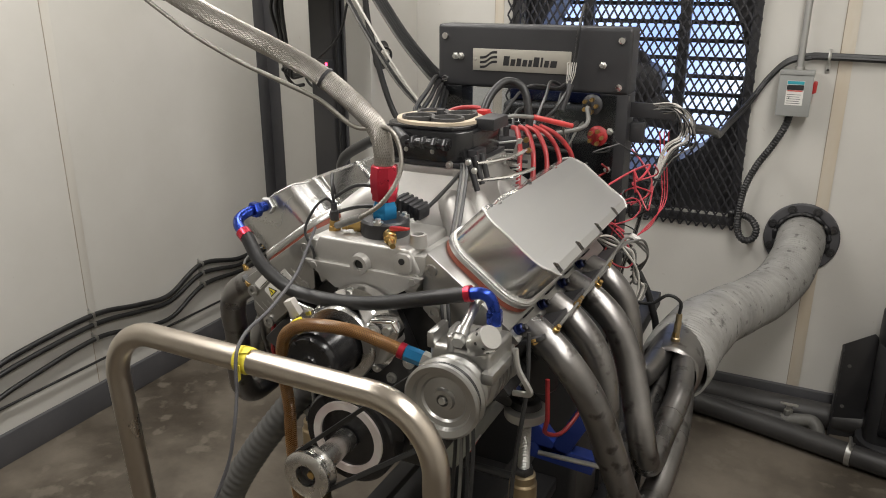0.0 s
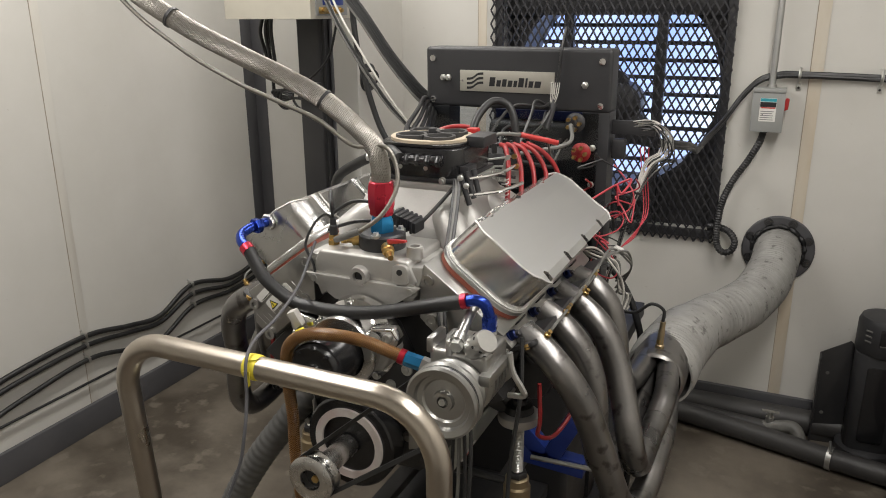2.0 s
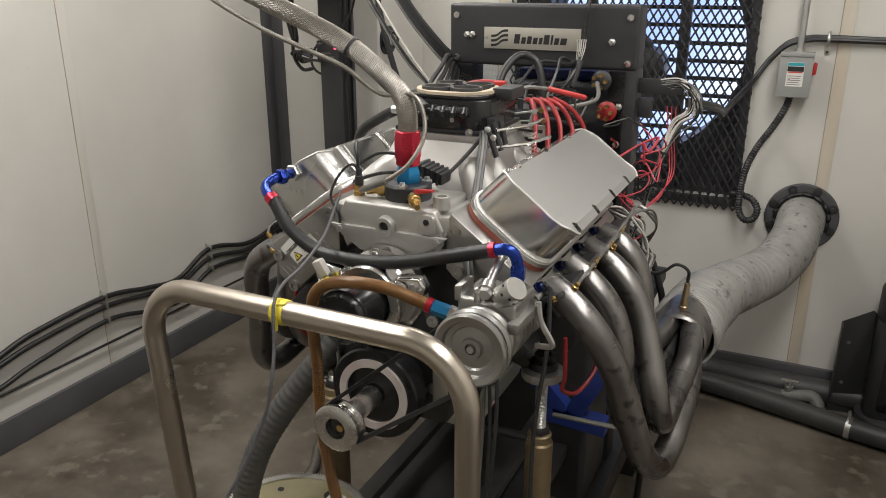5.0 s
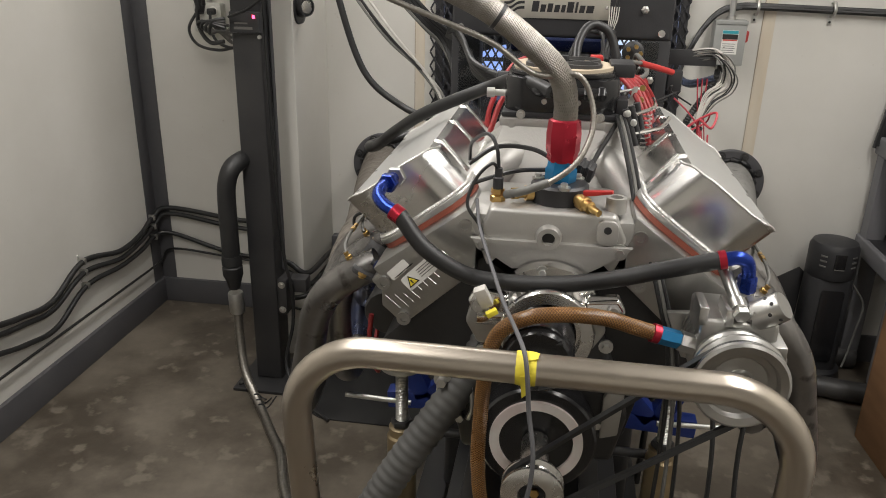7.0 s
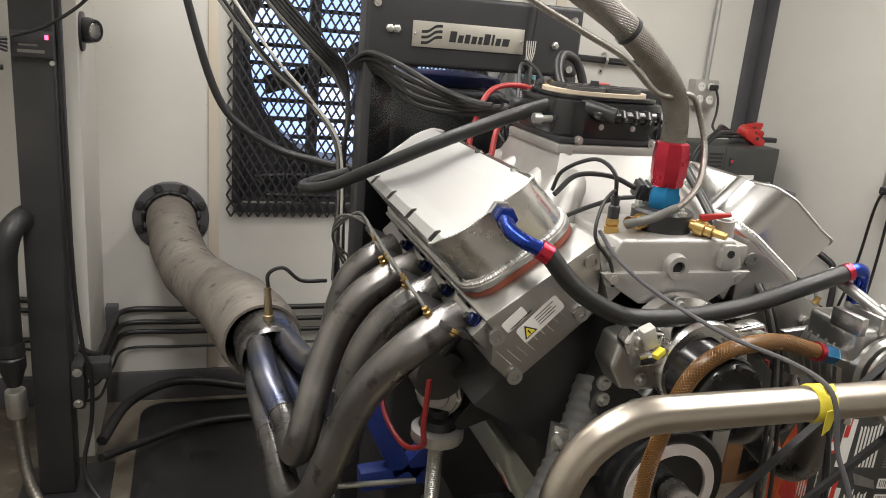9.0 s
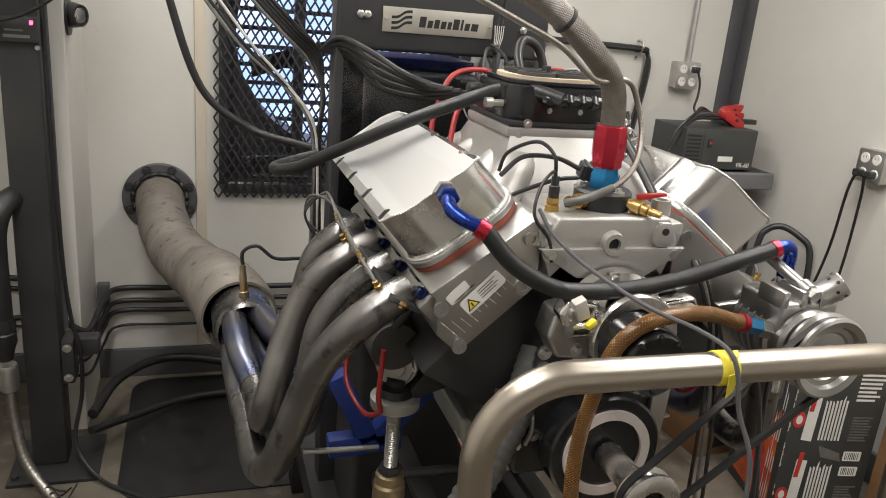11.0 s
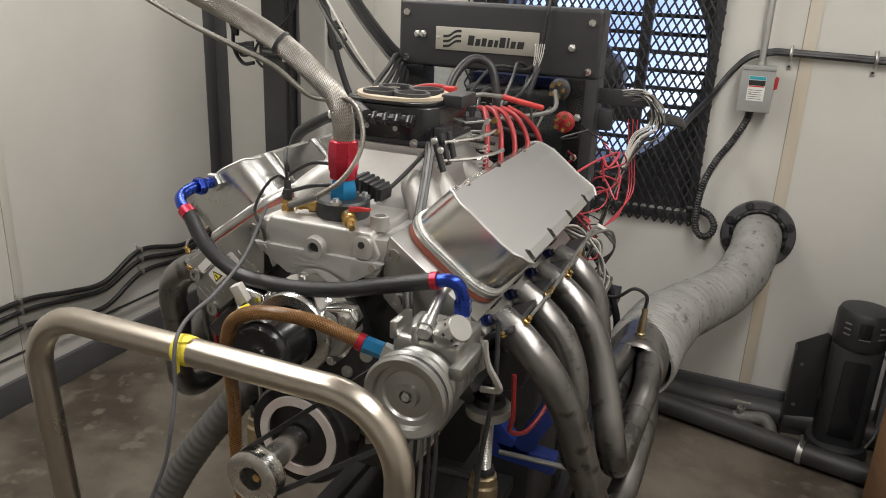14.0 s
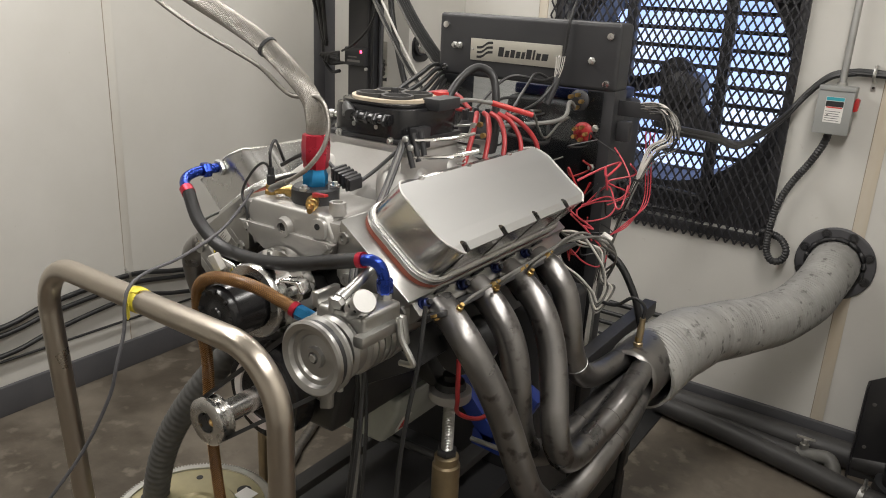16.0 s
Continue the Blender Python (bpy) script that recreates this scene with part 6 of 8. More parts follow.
    # wires over the panel face and the fuel line arch
    cable("fuel_line", [(-0.70, 1.62, 1.34), (-0.70, 1.68, 1.40), (-0.675, 1.72, 1.435), (-0.635, 1.73, 1.42), (-0.615, 1.72, 1.36), (-0.61, 1.71, 1.29)], 0.0095, RUBBER, "black hose arch behind the throttle body", 12, category="hose")
    cable("black_cable", [(-0.60, 2.08, 1.60), (-0.60, 2.045, 1.545), (-0.605, 2.04, 1.47), (-0.615, 2.03, 1.40), (-0.63, 1.98, 1.345), (-0.64, 1.90, 1.32)], 0.0042, WIRE, "black cable over the panel face")
    for k in range(5):
        cable("pale_wire", [(-0.600 - 0.006 * k, 2.035, 1.455), (-0.603 - 0.005 * k, 2.032, 1.425), (-0.612 - 0.003 * k, 2.03, 1.395)], 0.0013, WHITEWIRE, "short pale wire into a plug", group="plug wires")
    c = thing("barrel_plug", "dark barrel plug hanging before the panel", "connector", (-0.62, 2.02, 1.36))
    part("shell", rod((-0.612, 2.03, 1.398), (-0.626, 2.005, 1.33), 0.0095, 12), DARKPLASTIC, c)
    for k, (x, z, m) in enumerate(((-0.555, 1.345, BRASS), (-0.535, 1.262, REDPLASTIC))):
        g = thing("gauge_sender", "brass sender manifold on a round base", "sensor", (x, 2.02, z), "gauge senders")
        part("base", lathe([(0, 0), (0.027, 0), (0.028, 0.006), (0.020, 0.012), (0, 0.012)], (x, 2.056, z), (0, -1, 0), 28), DARKPLASTIC if k == 0 else REDWIRE, g)
        for a in range(0, 360, 72):
            part("terminal", hexnut((x + 0.017 * math.cos(radians(a)), 2.037, z + 0.017 * math.sin(radians(a))), (0, -1, 0), 0.006, 0.018), BRASS, g)
    for k in range(9):
        x, z = rnd.uniform(-0.66, -0.52), rnd.uniform(1.27, 1.40)
        cable("harness_wire", [(x, 2.03, z), (x + rnd.uniform(-0.06, 0.05), 1.98, z + rnd.uniform(-0.05, 0.03)), (x + rnd.uniform(-0.09, 0.05), 1.90, z + rnd.uniform(-0.06, 0.02)), (x + rnd.uniform(-0.14, 0.02), 1.80, 1.30 + rnd.uniform(-0.04, 0.05))], rnd.choice((0.003, 0.004, 0.0055)), rnd.choice((WIRE, WIRE, WIRE, GREYWIRE)), "thin wire between the panel and the engine", group="panel harness")
    # loose tangle between the panel and the cover
    for k in range(12):
        x, y, z = rnd.uniform(-0.52, -0.40), rnd.uniform(1.86, 2.04), rnd.uniform(1.02, 1.24)
        p = [(x, y, z)]
        for j in range(5):
            x, y, z = min(-0.36, max(-0.56, x + rnd.uniform(-0.06, 0.06))), min(2.05, max(1.84, y + rnd.uniform(-0.05, 0.05))), z + rnd.uniform(-0.07, 0.045)
            p.append((x, y, z))
        cable("harness_wire", p, rnd.choice((0.0018, 0.0022, 0.003)), (PINKWIRE, WIRE, REDWIRE, WIRE, GREYWIRE, PINKWIRE)[k % 6], "loose instrument wire looping behind the valve cover", group="loose panel wires")
    for k in range(4):
        o = 0.010 * k
        cable("thermocouple_line", [(-0.46 - o, 1.80 + o, 1.060), (-0.43, 1.86, 1.045 - o), (-0.393 + o * 0.4, 1.88 + o, 1.0), (-0.364 - o * 0.3, 1.885, 0.955 - o), (-0.360 + o * 0.5, 1.89 + o, 0.905), (-0.372, 1.885, 0.868 - o), (-0.388 - o * 0.4, 1.88, 0.895), (-0.425, 1.87 + o, 0.93 - o), (-0.465, 1.86, 0.955), (-0.50, 1.86 + o, 0.99)], 0.0030, GREYWIRE if k % 2 else WHITEWIRE, "pale braided thermocouple line in a loose loop", group="thermocouple loops")
    cable("drain_hose", [(-0.53, 2.25, 0.89), (-0.463, 2.25, 0.855), (-0.414, 2.25, 0.787), (-0.383, 2.25, 0.714), (-0.36, 2.25, 0.60), (-0.365, 2.24, 0.30), (-0.38, 2.22, ZF + 0.011)], 0.011, RUBBER, "black rubber hose bending down behind the stand", 12, category="hose")
    for k in range(5):
        cable("black_cable", [(-0.83 - 0.01 * k, 1.60 + 0.02 * k, 1.33), (-0.88 - 0.012 * k, 1.74, 1.30 + 0.012 * k), (-0.94 - 0.008 * k, 1.90, 1.30 + 0.02 * k), (-0.985 - 0.008 * k, 2.04, 1.35 + 0.012 * k), (-1.045, 2.14, 1.36)], 0.0065, WIRE, "black cable from the engine to the panel", group="engine cables")


looms()


def test_stand():
    t = thing("test_stand", "black steel engine test stand with gold support legs", "stand", (X0, 1.45, 0.0))
    for x in (-1.01, -0.47):
        part("rail", box((x - 0.04, 0.92, 0.04), (x + 0.04, 2.5, 0.14), 0.006), STEELBLACK, t)
        for y in (0.99, 2.40):
            part("foot", box((x - 0.05, y - 0.05, ZF), (x + 0.05, y + 0.05, 0.041), 0.004), STEELBLACK, t)
    for y in (0.92, 1.36, 2.05):
        part("cross_rail", box((-0.97, y - 0.04, 0.05), (-0.51, y + 0.04, 0.13), 0.006), STEELBLACK, t)
    part("absorber", box((-0.98, 1.80, 0.14), (-0.47, 2.06, 0.84), 0.02, 3), STEELBLACK, t, "black absorber housing")
    part("tray", box((-0.93, 1.28, 0.30), (-0.52, 1.80, 0.34), 0.006), STEELBLACK, t)
    part("brace", box((-0.62, 1.02, 0.41), (-0.575, 1.86, 0.435), 0.004, m=pose(0, 0, 0.0)), PIPEGREY, t)
    part("brace", box((-0.885, 1.02, 0.41), (-0.84, 1.86, 0.435), 0.004), PIPEGREY, t)
    part("side_beam", box((-0.425, 1.78, 0.655), (-0.385, 2.42, 0.700), 0.004), STEELBLACK, t)
    part("side_beam", box((-0.475, 1.90, 0.650), (-0.40, 1.95, 0.690), 0.004), STEELBLACK, t)
    part("tie_rod", rod((-1.0, 1.40, 0.60), (-0.47, 1.40, 0.60), 0.010, 12), STEELBLACK, t)
    for x, y in ((-0.471, 1.366), (-1.007, 1.348)):
        sg = 1 if x > X0 else -1
        lg = part("support_leg", lathe([(0, 0), (0.031, 0), (0.031, 0.49), (0.027, 0.495), (0.027, 0.512), (0.022, 0.515), (0, 0.515)], (x, y, 0.13), (0, 0, 1), 32), GOLDTUBE, t, "gold zinc-plated tubular leg")
        part("lock_nut", hexnut((x, y, 0.645), (0, 0, 1), 0.023, 0.014), STEELBLACK, lg)
        n = 120
        part("threaded_rod", sweep(bmesh.new(), [V(x, y, 0.655 + 0.150 * k / n) for k in range(n + 1)], lambda i: 0.0125 + 0.0009 * (1 if i % 3 == 1 else -0.5), 18), ZINC, lg)
        part("saddle", lathe([(0.013, 0), (0.044, 0), (0.046, 0.004), (0.046, 0.020), (0.030, 0.026), (0.013, 0.026)], (x, y, 0.785), (0, 0, 1), 32, closed=True), CAST, lg)
        part("isolator", lathe([(0, 0), (0.034, 0), (0.030, 0.014), (0.018, 0.018), (0.018, 0.03), (0, 0.03)], (x, y, 0.811), (0, 0, 1), 28), RUBBER, lg)
        part("engine_mount", prism([(0.0, 0.0), (0.10, 0.035), (0.10, 0.09), (0.03, 0.06), (0.0, 0.02)], (x - sg * 0.02, y - 0.02, 0.80), (-sg, 0, 0), (0, 0, 1), (0, 1, 0), 0.04, 0.004), BLOCKBLACK, t)
        for a, c in (((0.10, 0.745), (0.26, 0.575)), ((0.35, 0.735), (0.27, 0.575)), ((0.20, 0.575), (0.36, 0.565))):
            a, c = V(X0 + sg * a[0], 1.56, a[1]), V(X0 + sg * c[0], 1.56, c[1])
            d = (c - a).normalized()
            part("blue_arm", prism([(0, -0.022), ((c - a).length, -0.022), ((c - a).length, 0.022), (0, 0.022)], a, d, V(-d.z, 0, d.x), (0, 1, 0), 0.04, 0.004), BLUEPAINT, t, "blue painted cradle arm")
        part("cross_bolt", rod((x, y + 0.10, 0.635), (x + sg * 0.15, y + 0.10, 0.64), 0.006, 10), ZINC, t)
    part("front_bracket", prism([(-0.012, 0), (0.012, 0), (0.016, 0.08), (-0.010, 0.09)], (X0 - 0.165, 1.13, 0.83), (1, 0, 0), (0, 0, 1), (0, 1, 0), 0.018, 0.004), ALUTOP, t)
    for z in (0.85, 0.895):
        part("bolt", bolt((X0 - 0.165, 1.128, z), (0, -1, 0), 0.009, 0.016), ZINC, t)
    part("front_bracket", prism([(-0.015, -0.05), (0.015, -0.04), (0.02, 0.05), (0.0, 0.06), (-0.015, 0.03)], (X0 + 0.120, 1.125, 0.86), (1, 0, 0), (0, 0, 1), (0, 1, 0), 0.012, 0.004), CAST, t)
    for s in (1, -1):
        st = lathe([(0, 0), (0.042, 0), (0.046, 0.006), (0.046, 0.12), (0.03, 0.13), (0, 0.13)], (X0 + s * 0.30, 1.30, 0.925), (0, 1, 0), 28)
        part("starter_motor", st, PIPEGREY if s < 0 else BLOCKBLACK, t)


test_stand()


def block_accessories():
    c = V(-1.015, 1.345, 0.865)
    ax = V(-0.55, -0.83, 0.05).normalized()
    p = part("fuel_pump", lathe([(0, 0), (0.020, 0.0), (0.022, 0.004), (0.034, 0.004), (0.036, 0.009), (0.040, 0.011), (0.041, 0.024), (0.034, 0.028), (0.030, 0.055), (0, 0.055)], c, -ax, 36), CAST, engine, "round cast pump housing on the block")
    ex, ey, ez = frame_of(ax)
    for k in range(6):
        a = math.pi * k / 3
        part("screw", bolt(c - ax * 0.010 + (ex * math.cos(a) + ey * math.sin(a)) * 0.0345, ax, 0.0042, 0.006), ZINC, p)
    part("pipe", tube([c + V(0.02, 0.0, 0.03), c + V(0.03, -0.01, 0.055), c + V(0.06, -0.02, 0.075), c + V(0.085, -0.02, 0.078)], 0.014, 12), RUBBER, p)
    b = part("pump_bracket", prism([(-0.018, -0.045), (0.020, -0.040), (0.026, 0.0), (0.012, 0.046), (-0.014, 0.040), (-0.022, 0.0)], (-0.868, 1.140, 0.862), (1, 0, 0), (0, 0, 1), (0, 1, 0), 0.010, 0.002), ALUTOP, engine, "bright bolted bracket on the front cover")
    for x, z in ((-0.872, 0.884), (-0.866, 0.846), (-0.858, 0.822)):
        part("bolt", bolt((x, 1.139, z), (-0.15, -1, 0), 0.0085, 0.016), ZINC, b)
    part("strap", tube([(-0.852, 1.132, 0.900), (-0.842, 1.126, 0.885), (-0.838, 1.124, 0.850), (-0.845, 1.128, 0.822)], 0.0045, 8), ALUTOP, b)
    for k in range(4):
        part("lower_bolt", bolt((X0 - 0.10 + 0.055 * k, 1.133, 0.955 - 0.012 * (k % 2)), (0, -1, 0), 0.0065, 0.009), ZINC, engine)


block_accessories()


def flexplate():
    c = V(-0.95, 1.06, 0.45)
    d = thing("drum", "black steel drum standing on the floor", "drum", (c.x, c.y, 0.0))
    part("body", lathe([(0, ZF), (0.14, ZF), (0.142, ZF + 0.01), (0.142, 0.43), (0.145, 0.446), (0.13, 0.446), (0, 0.44)], (c.x, c.y, 0.0), (0, 0, 1), 40), STEELBLACK, d)
    t = thing("flexplate", "yellow zinc flexplate with a toothed ring gear", "flexplate", c)
    teeth = 152
    poly = []
    for k in range(teeth):
        for f, r in ((0.0, 0.174), (0.28, 0.174), (0.42, 0.180), (0.72, 0.180), (0.86, 0.174)):
            a = 2 * math.pi * (k + f) / teeth
            poly.append((r * math.cos(a), r * math.sin(a)))
    ring = bmesh.new()
    n = len(poly)
    vs = [[ring.verts.new((c.x + x, c.y + y, c.z + h)) for x, y in poly] for h in (0.0, 0.010)]
    inn = [[ring.verts.new((c.x + 0.160 * x / math.hypot(x, y), c.y + 0.160 * y / math.hypot(x, y), c.z + h)) for x, y in poly] for h in (0.0, 0.010)]
    for k in range(n):
        j = (k + 1) % n
        ring.faces.new((vs[0][k], vs[0][j], vs[1][j], vs[1][k]))
        ring.faces.new((vs[1][k], vs[1][j], inn[1][j], inn[1][k]))
        ring.faces.new((inn[0][k], inn[1][k], inn[1][j], inn[0][j]))
        ring.faces.new((vs[0][k], inn[0][k], inn[0][j], vs[0][j]))
    part("ring_gear", ring, ZINC, t, "toothed steel ring gear", smooth=False)
    part("disc", lathe([(0.022, 0), (0.16, 0), (0.16, 0.005), (0.10, 0.005), (0.095, 0.010), (0.06, 0.010), (0.055, 0.005), (0.022, 0.005)], c + V(0, 0, 0.001), (0, 0, 1), 48, closed=True), FLYWHEEL, t)
    for k in range(6):
        a = radians(60 * k + 15)
        part("hole", lathe([(0, 0), (0.017 if k % 2 else 0.008, 0), (0.017 if k % 2 else 0.008, 0.0012), (0, 0.0012)], c + V(0.125 * math.cos(a), 0.125 * math.sin(a), 0.0058), (0, 0, 1), 20), INK, t)
    part("tag", box((c.x + 0.03, c.y + 0.09, c.z + 0.007), (c.x + 0.07, c.y + 0.13, c.z + 0.0085)), WHITE, t, smooth=False)
    p = thing("plastic_tub", "white plastic tub standing beside the stand", "tub", (-0.56, 0.86, 0.0))
    part("wall", lathe([(0, 0.14), (0.045, 0.14), (0.045, 0.30), (0.048, 0.33), (0.05, 0.33), (0.052, 0.30), (0.05, 0.0), (0, 0.0)], (-0.565, 0.90, 0.14), (0, 0, 1), 32), WHITE, p)
    part("stand_plate", box((-0.63, 0.84, ZF), (-0.50, 0.96, 0.14), 0.004), STEELBLACK, p)


flexplate()


# ---- along the walls ----
def steel_post():
    t = thing("steel_post", "black painted square steel post on a base plate", "post", (-1.722, 2.55, 0.0))
    part("shaft", box((-1.8066, 2.486, 0.012), (-1.7057, 2.587, ZT), 0.008, 3), STEELBLACK, t)
    part("base_plate", box((-1.866, 2.39, 0.0), (-1.6085, 2.65, 0.012), 0.002), STEELBLACK, t)
    for x in (-1.845, -1.63):
        part("anchor", bolt((x, 2.42, 0.012), (0, 0, 1), 0.010, 0.012), STEELBLACK, t)
    e = thing("enclosure", "beige instrument enclosure mounted high on the post", "enclosure", (-1.72, 2.33, 1.617))
    part("case", box((-1.905, 2.20, 1.617), (-1.545, 2.486, 2.05), 0.004), BEIGE, e)
    part("socket_plate", box((-1.546, 2.23, 1.628), (-1.541, 2.43, 1.72), 0.002), BOXGREY, e)
    part("display", box((-1.546, 2.27, 1.662), (-1.539, 2.40, 1.72), 0.002), BLUEPAINT, e)
    for k in range(4):
        part("socket", lathe([(0, 0), (0.012, 0), (0.012, 0.014), (0.007, 0.014), (0.007, 0.024), (0, 0.024)], (-1.541, 2.255 + 0.035 * k, 1.645), (1, 0, 0), 14), BRASS, e)
    m = thing("led_module", "black module with a red indicator light on the post", "module", (-1.72, 2.46, 1.35))
    part("case", box((-1.800, 2.460, 1.313), (-1.700, 2.486, 1.380), 0.004), DARKPLASTIC, m)
    part("light", box((-1.720, 2.457, 1.360), (-1.712, 2.461, 1.371), 0.001), LED, m, "lit red indicator")
    part("label", box((-1.785, 2.4588, 1.325), (-1.722, 2.4600, 1.333)), GREYWIRE, m, smooth=False)
    part("label", box((-1.782, 2.4588, 1.342), (-1.738, 2.4600, 1.347)), GREYWIRE, m, smooth=False)
    part("knob", lathe([(0, 0), (0.007, 0), (0.006, 0.008), (0, 0.008)], (-1.709, 2.486, 1.300), (0, -1, 0), 14), ZINC, m)
    # conduit strip at the post's edge, and a thin cable down it
    cable("post_cable", [(-1.696, 2.50, 2.7), (-1.696, 2.50, 1.9), (-1.694, 2.50, 1.2), (-1.686, 2.50, 0.7), (-1.672, 2.50, 0.5), (-1.652, 2.50, 0.40), (-1.655, 2.50, 0.25), (-1.675, 2.46, 0.10), (-1.60, 2.37, 0.02), (-1.45, 2.25, 0.008)], 0.0065, WIRE, "black cable run down the post")
    cable("post_cable", [(-1.698, 2.555, 2.7), (-1.698, 2.555, 1.5), (-1.697, 2.555, 0.45)], 0.0075, GREYTRIM, "grey cable run down the post")
    b = thing("cable_clamp", "black clamp block with cables on the post", "clamp", (-1.62, 2.55, 0.4))
    part("plate", box((-1.7057, 2.49, 0.29), (-1.670, 2.58, 0.43), 0.006), STEELBLACK, b)
    part("arm", box((-1.670, 2.51, 0.375), (-1.60, 2.57, 0.43), 0.008), STEELBLACK, b)
    for z in (0.31, 0.41):
        part("bolt", bolt((-1.688, 2.49, z), (0, -1, 0), 0.008, 0.008), ZINC, b)
    for k in range(4):
        cable("module_cable", [(-1.80, 2.43, 1.36 - 0.01 * k), (-1.84 - 0.01 * k, 2.42, 1.35), (-1.86 - 0.012 * k, 2.44, 1.31 + 0.008 * k), (-1.90, 2.60, 1.30), (-1.97, 2.85, 1.24 + 0.015 * k), (-2.05, 3.02, 1.22 + 0.02 * k), (-2.14, 3.06, 1.28)], 0.0055, WIRE, "black cable from the module to the outlet", group="module cables")
    cable("module_cable", [(-1.79, 2.435, 1.365), (-1.70, 2.40, 1.40), (-1.60, 2.38, 1.48), (-1.545, 2.36, 1.60)], 0.0045, WIRE, "black cable from the module up to the enclosure")
    cable("hanging_wire", [(-1.90, 2.45, 1.62), (-1.905, 2.44, 1.52), (-1.895, 2.44, 1.42), (-1.90, 2.45, 1.33), (-1.87, 2.46, 1.28), (-1.82, 2.455, 1.285)], 0.007, WIRE, "thick black wire hanging below the enclosure")
    for k in range(3):
        cable("hanging_wire", [(-1.91 + 0.02 * k, 2.42, 1.62), (-1.925 + 0.025 * k, 2.42, 1.56), (-1.91 + 0.02 * k, 2.43, 1.48 - 0.03 * k), (-1.895 + 0.01 * k, 2.44, 1.40), (-1.885, 2.45, 1.38)], 0.0075, WIRE, "bundled black wire below the enclosure", group="enclosure wires")
    h = thing("water_hose", "black hose and steel braided line beside the post", "hose", (-1.84, 2.44, 0.0))
    part("hose", tube([(-1.80, 2.56, 0.875), (-1.808, 2.48, 0.878), (-1.825, 2.44, 0.858), (-1.838, 2.425, 0.81), (-1.842, 2.42, 0.74), (-1.842, 2.42, 0.54)], 0.032, 18), RUBBER, h)
    part("coupling", lathe([(0.0, 0), (0.034, 0), (0.036, 0.012), (0.036, 0.035), (0.032, 0.04), (0.036, 0.045), (0.036, 0.075), (0.03, 0.09), (0.02, 0.13), (0, 0.13)], (-1.842, 2.42, 0.545), (0.02, 0, -1), 24), RUBBER, h)
    part("ferrule", lathe([(0, 0), (0.026, 0), (0.028, 0.006), (0.028, 0.075), (0.024, 0.082), (0, 0.082)], (-1.838, 2.42, 0.40), (0.04, 0, -1), 24), ZINC, h)
    pts = [V(-1.835, 2.42, 0.33), V(-1.825, 2.40, 0.22), V(-1.80, 2.36, 0.12), V(-1.75, 2.31, 0.055), V(-1.69, 2.24, 0.022), V(-1.61, 2.12, 0.019), V(-1.545, 2.02, 0.019), V(-1.48, 1.87, 0.019), V(-1.42, 1.74, 0.019), V(-1.40, 1.5, 0.019)]
    lp = resample(spline(pts, 10), 0.005)
    part("braided_line", sweep(bmesh.new(), lp, lambda i: 0.0165 + 0.0007 * math.sin(i * 2.2), 14), BRAID, h)
    for k in range(3):
        p = lp[70 + 5 * k]
        part("cable_tie", tube([p + V(-0.02, 0.0, 0.0), p + V(0, 0, 0.019), p + V(0.02, 0.01, 0.0), p + V(0.05, 0.03 * (k - 1), 0.02 + 0.01 * k)], 0.003, 6), BLACK, h)


set_back(steel_post, 1.06)


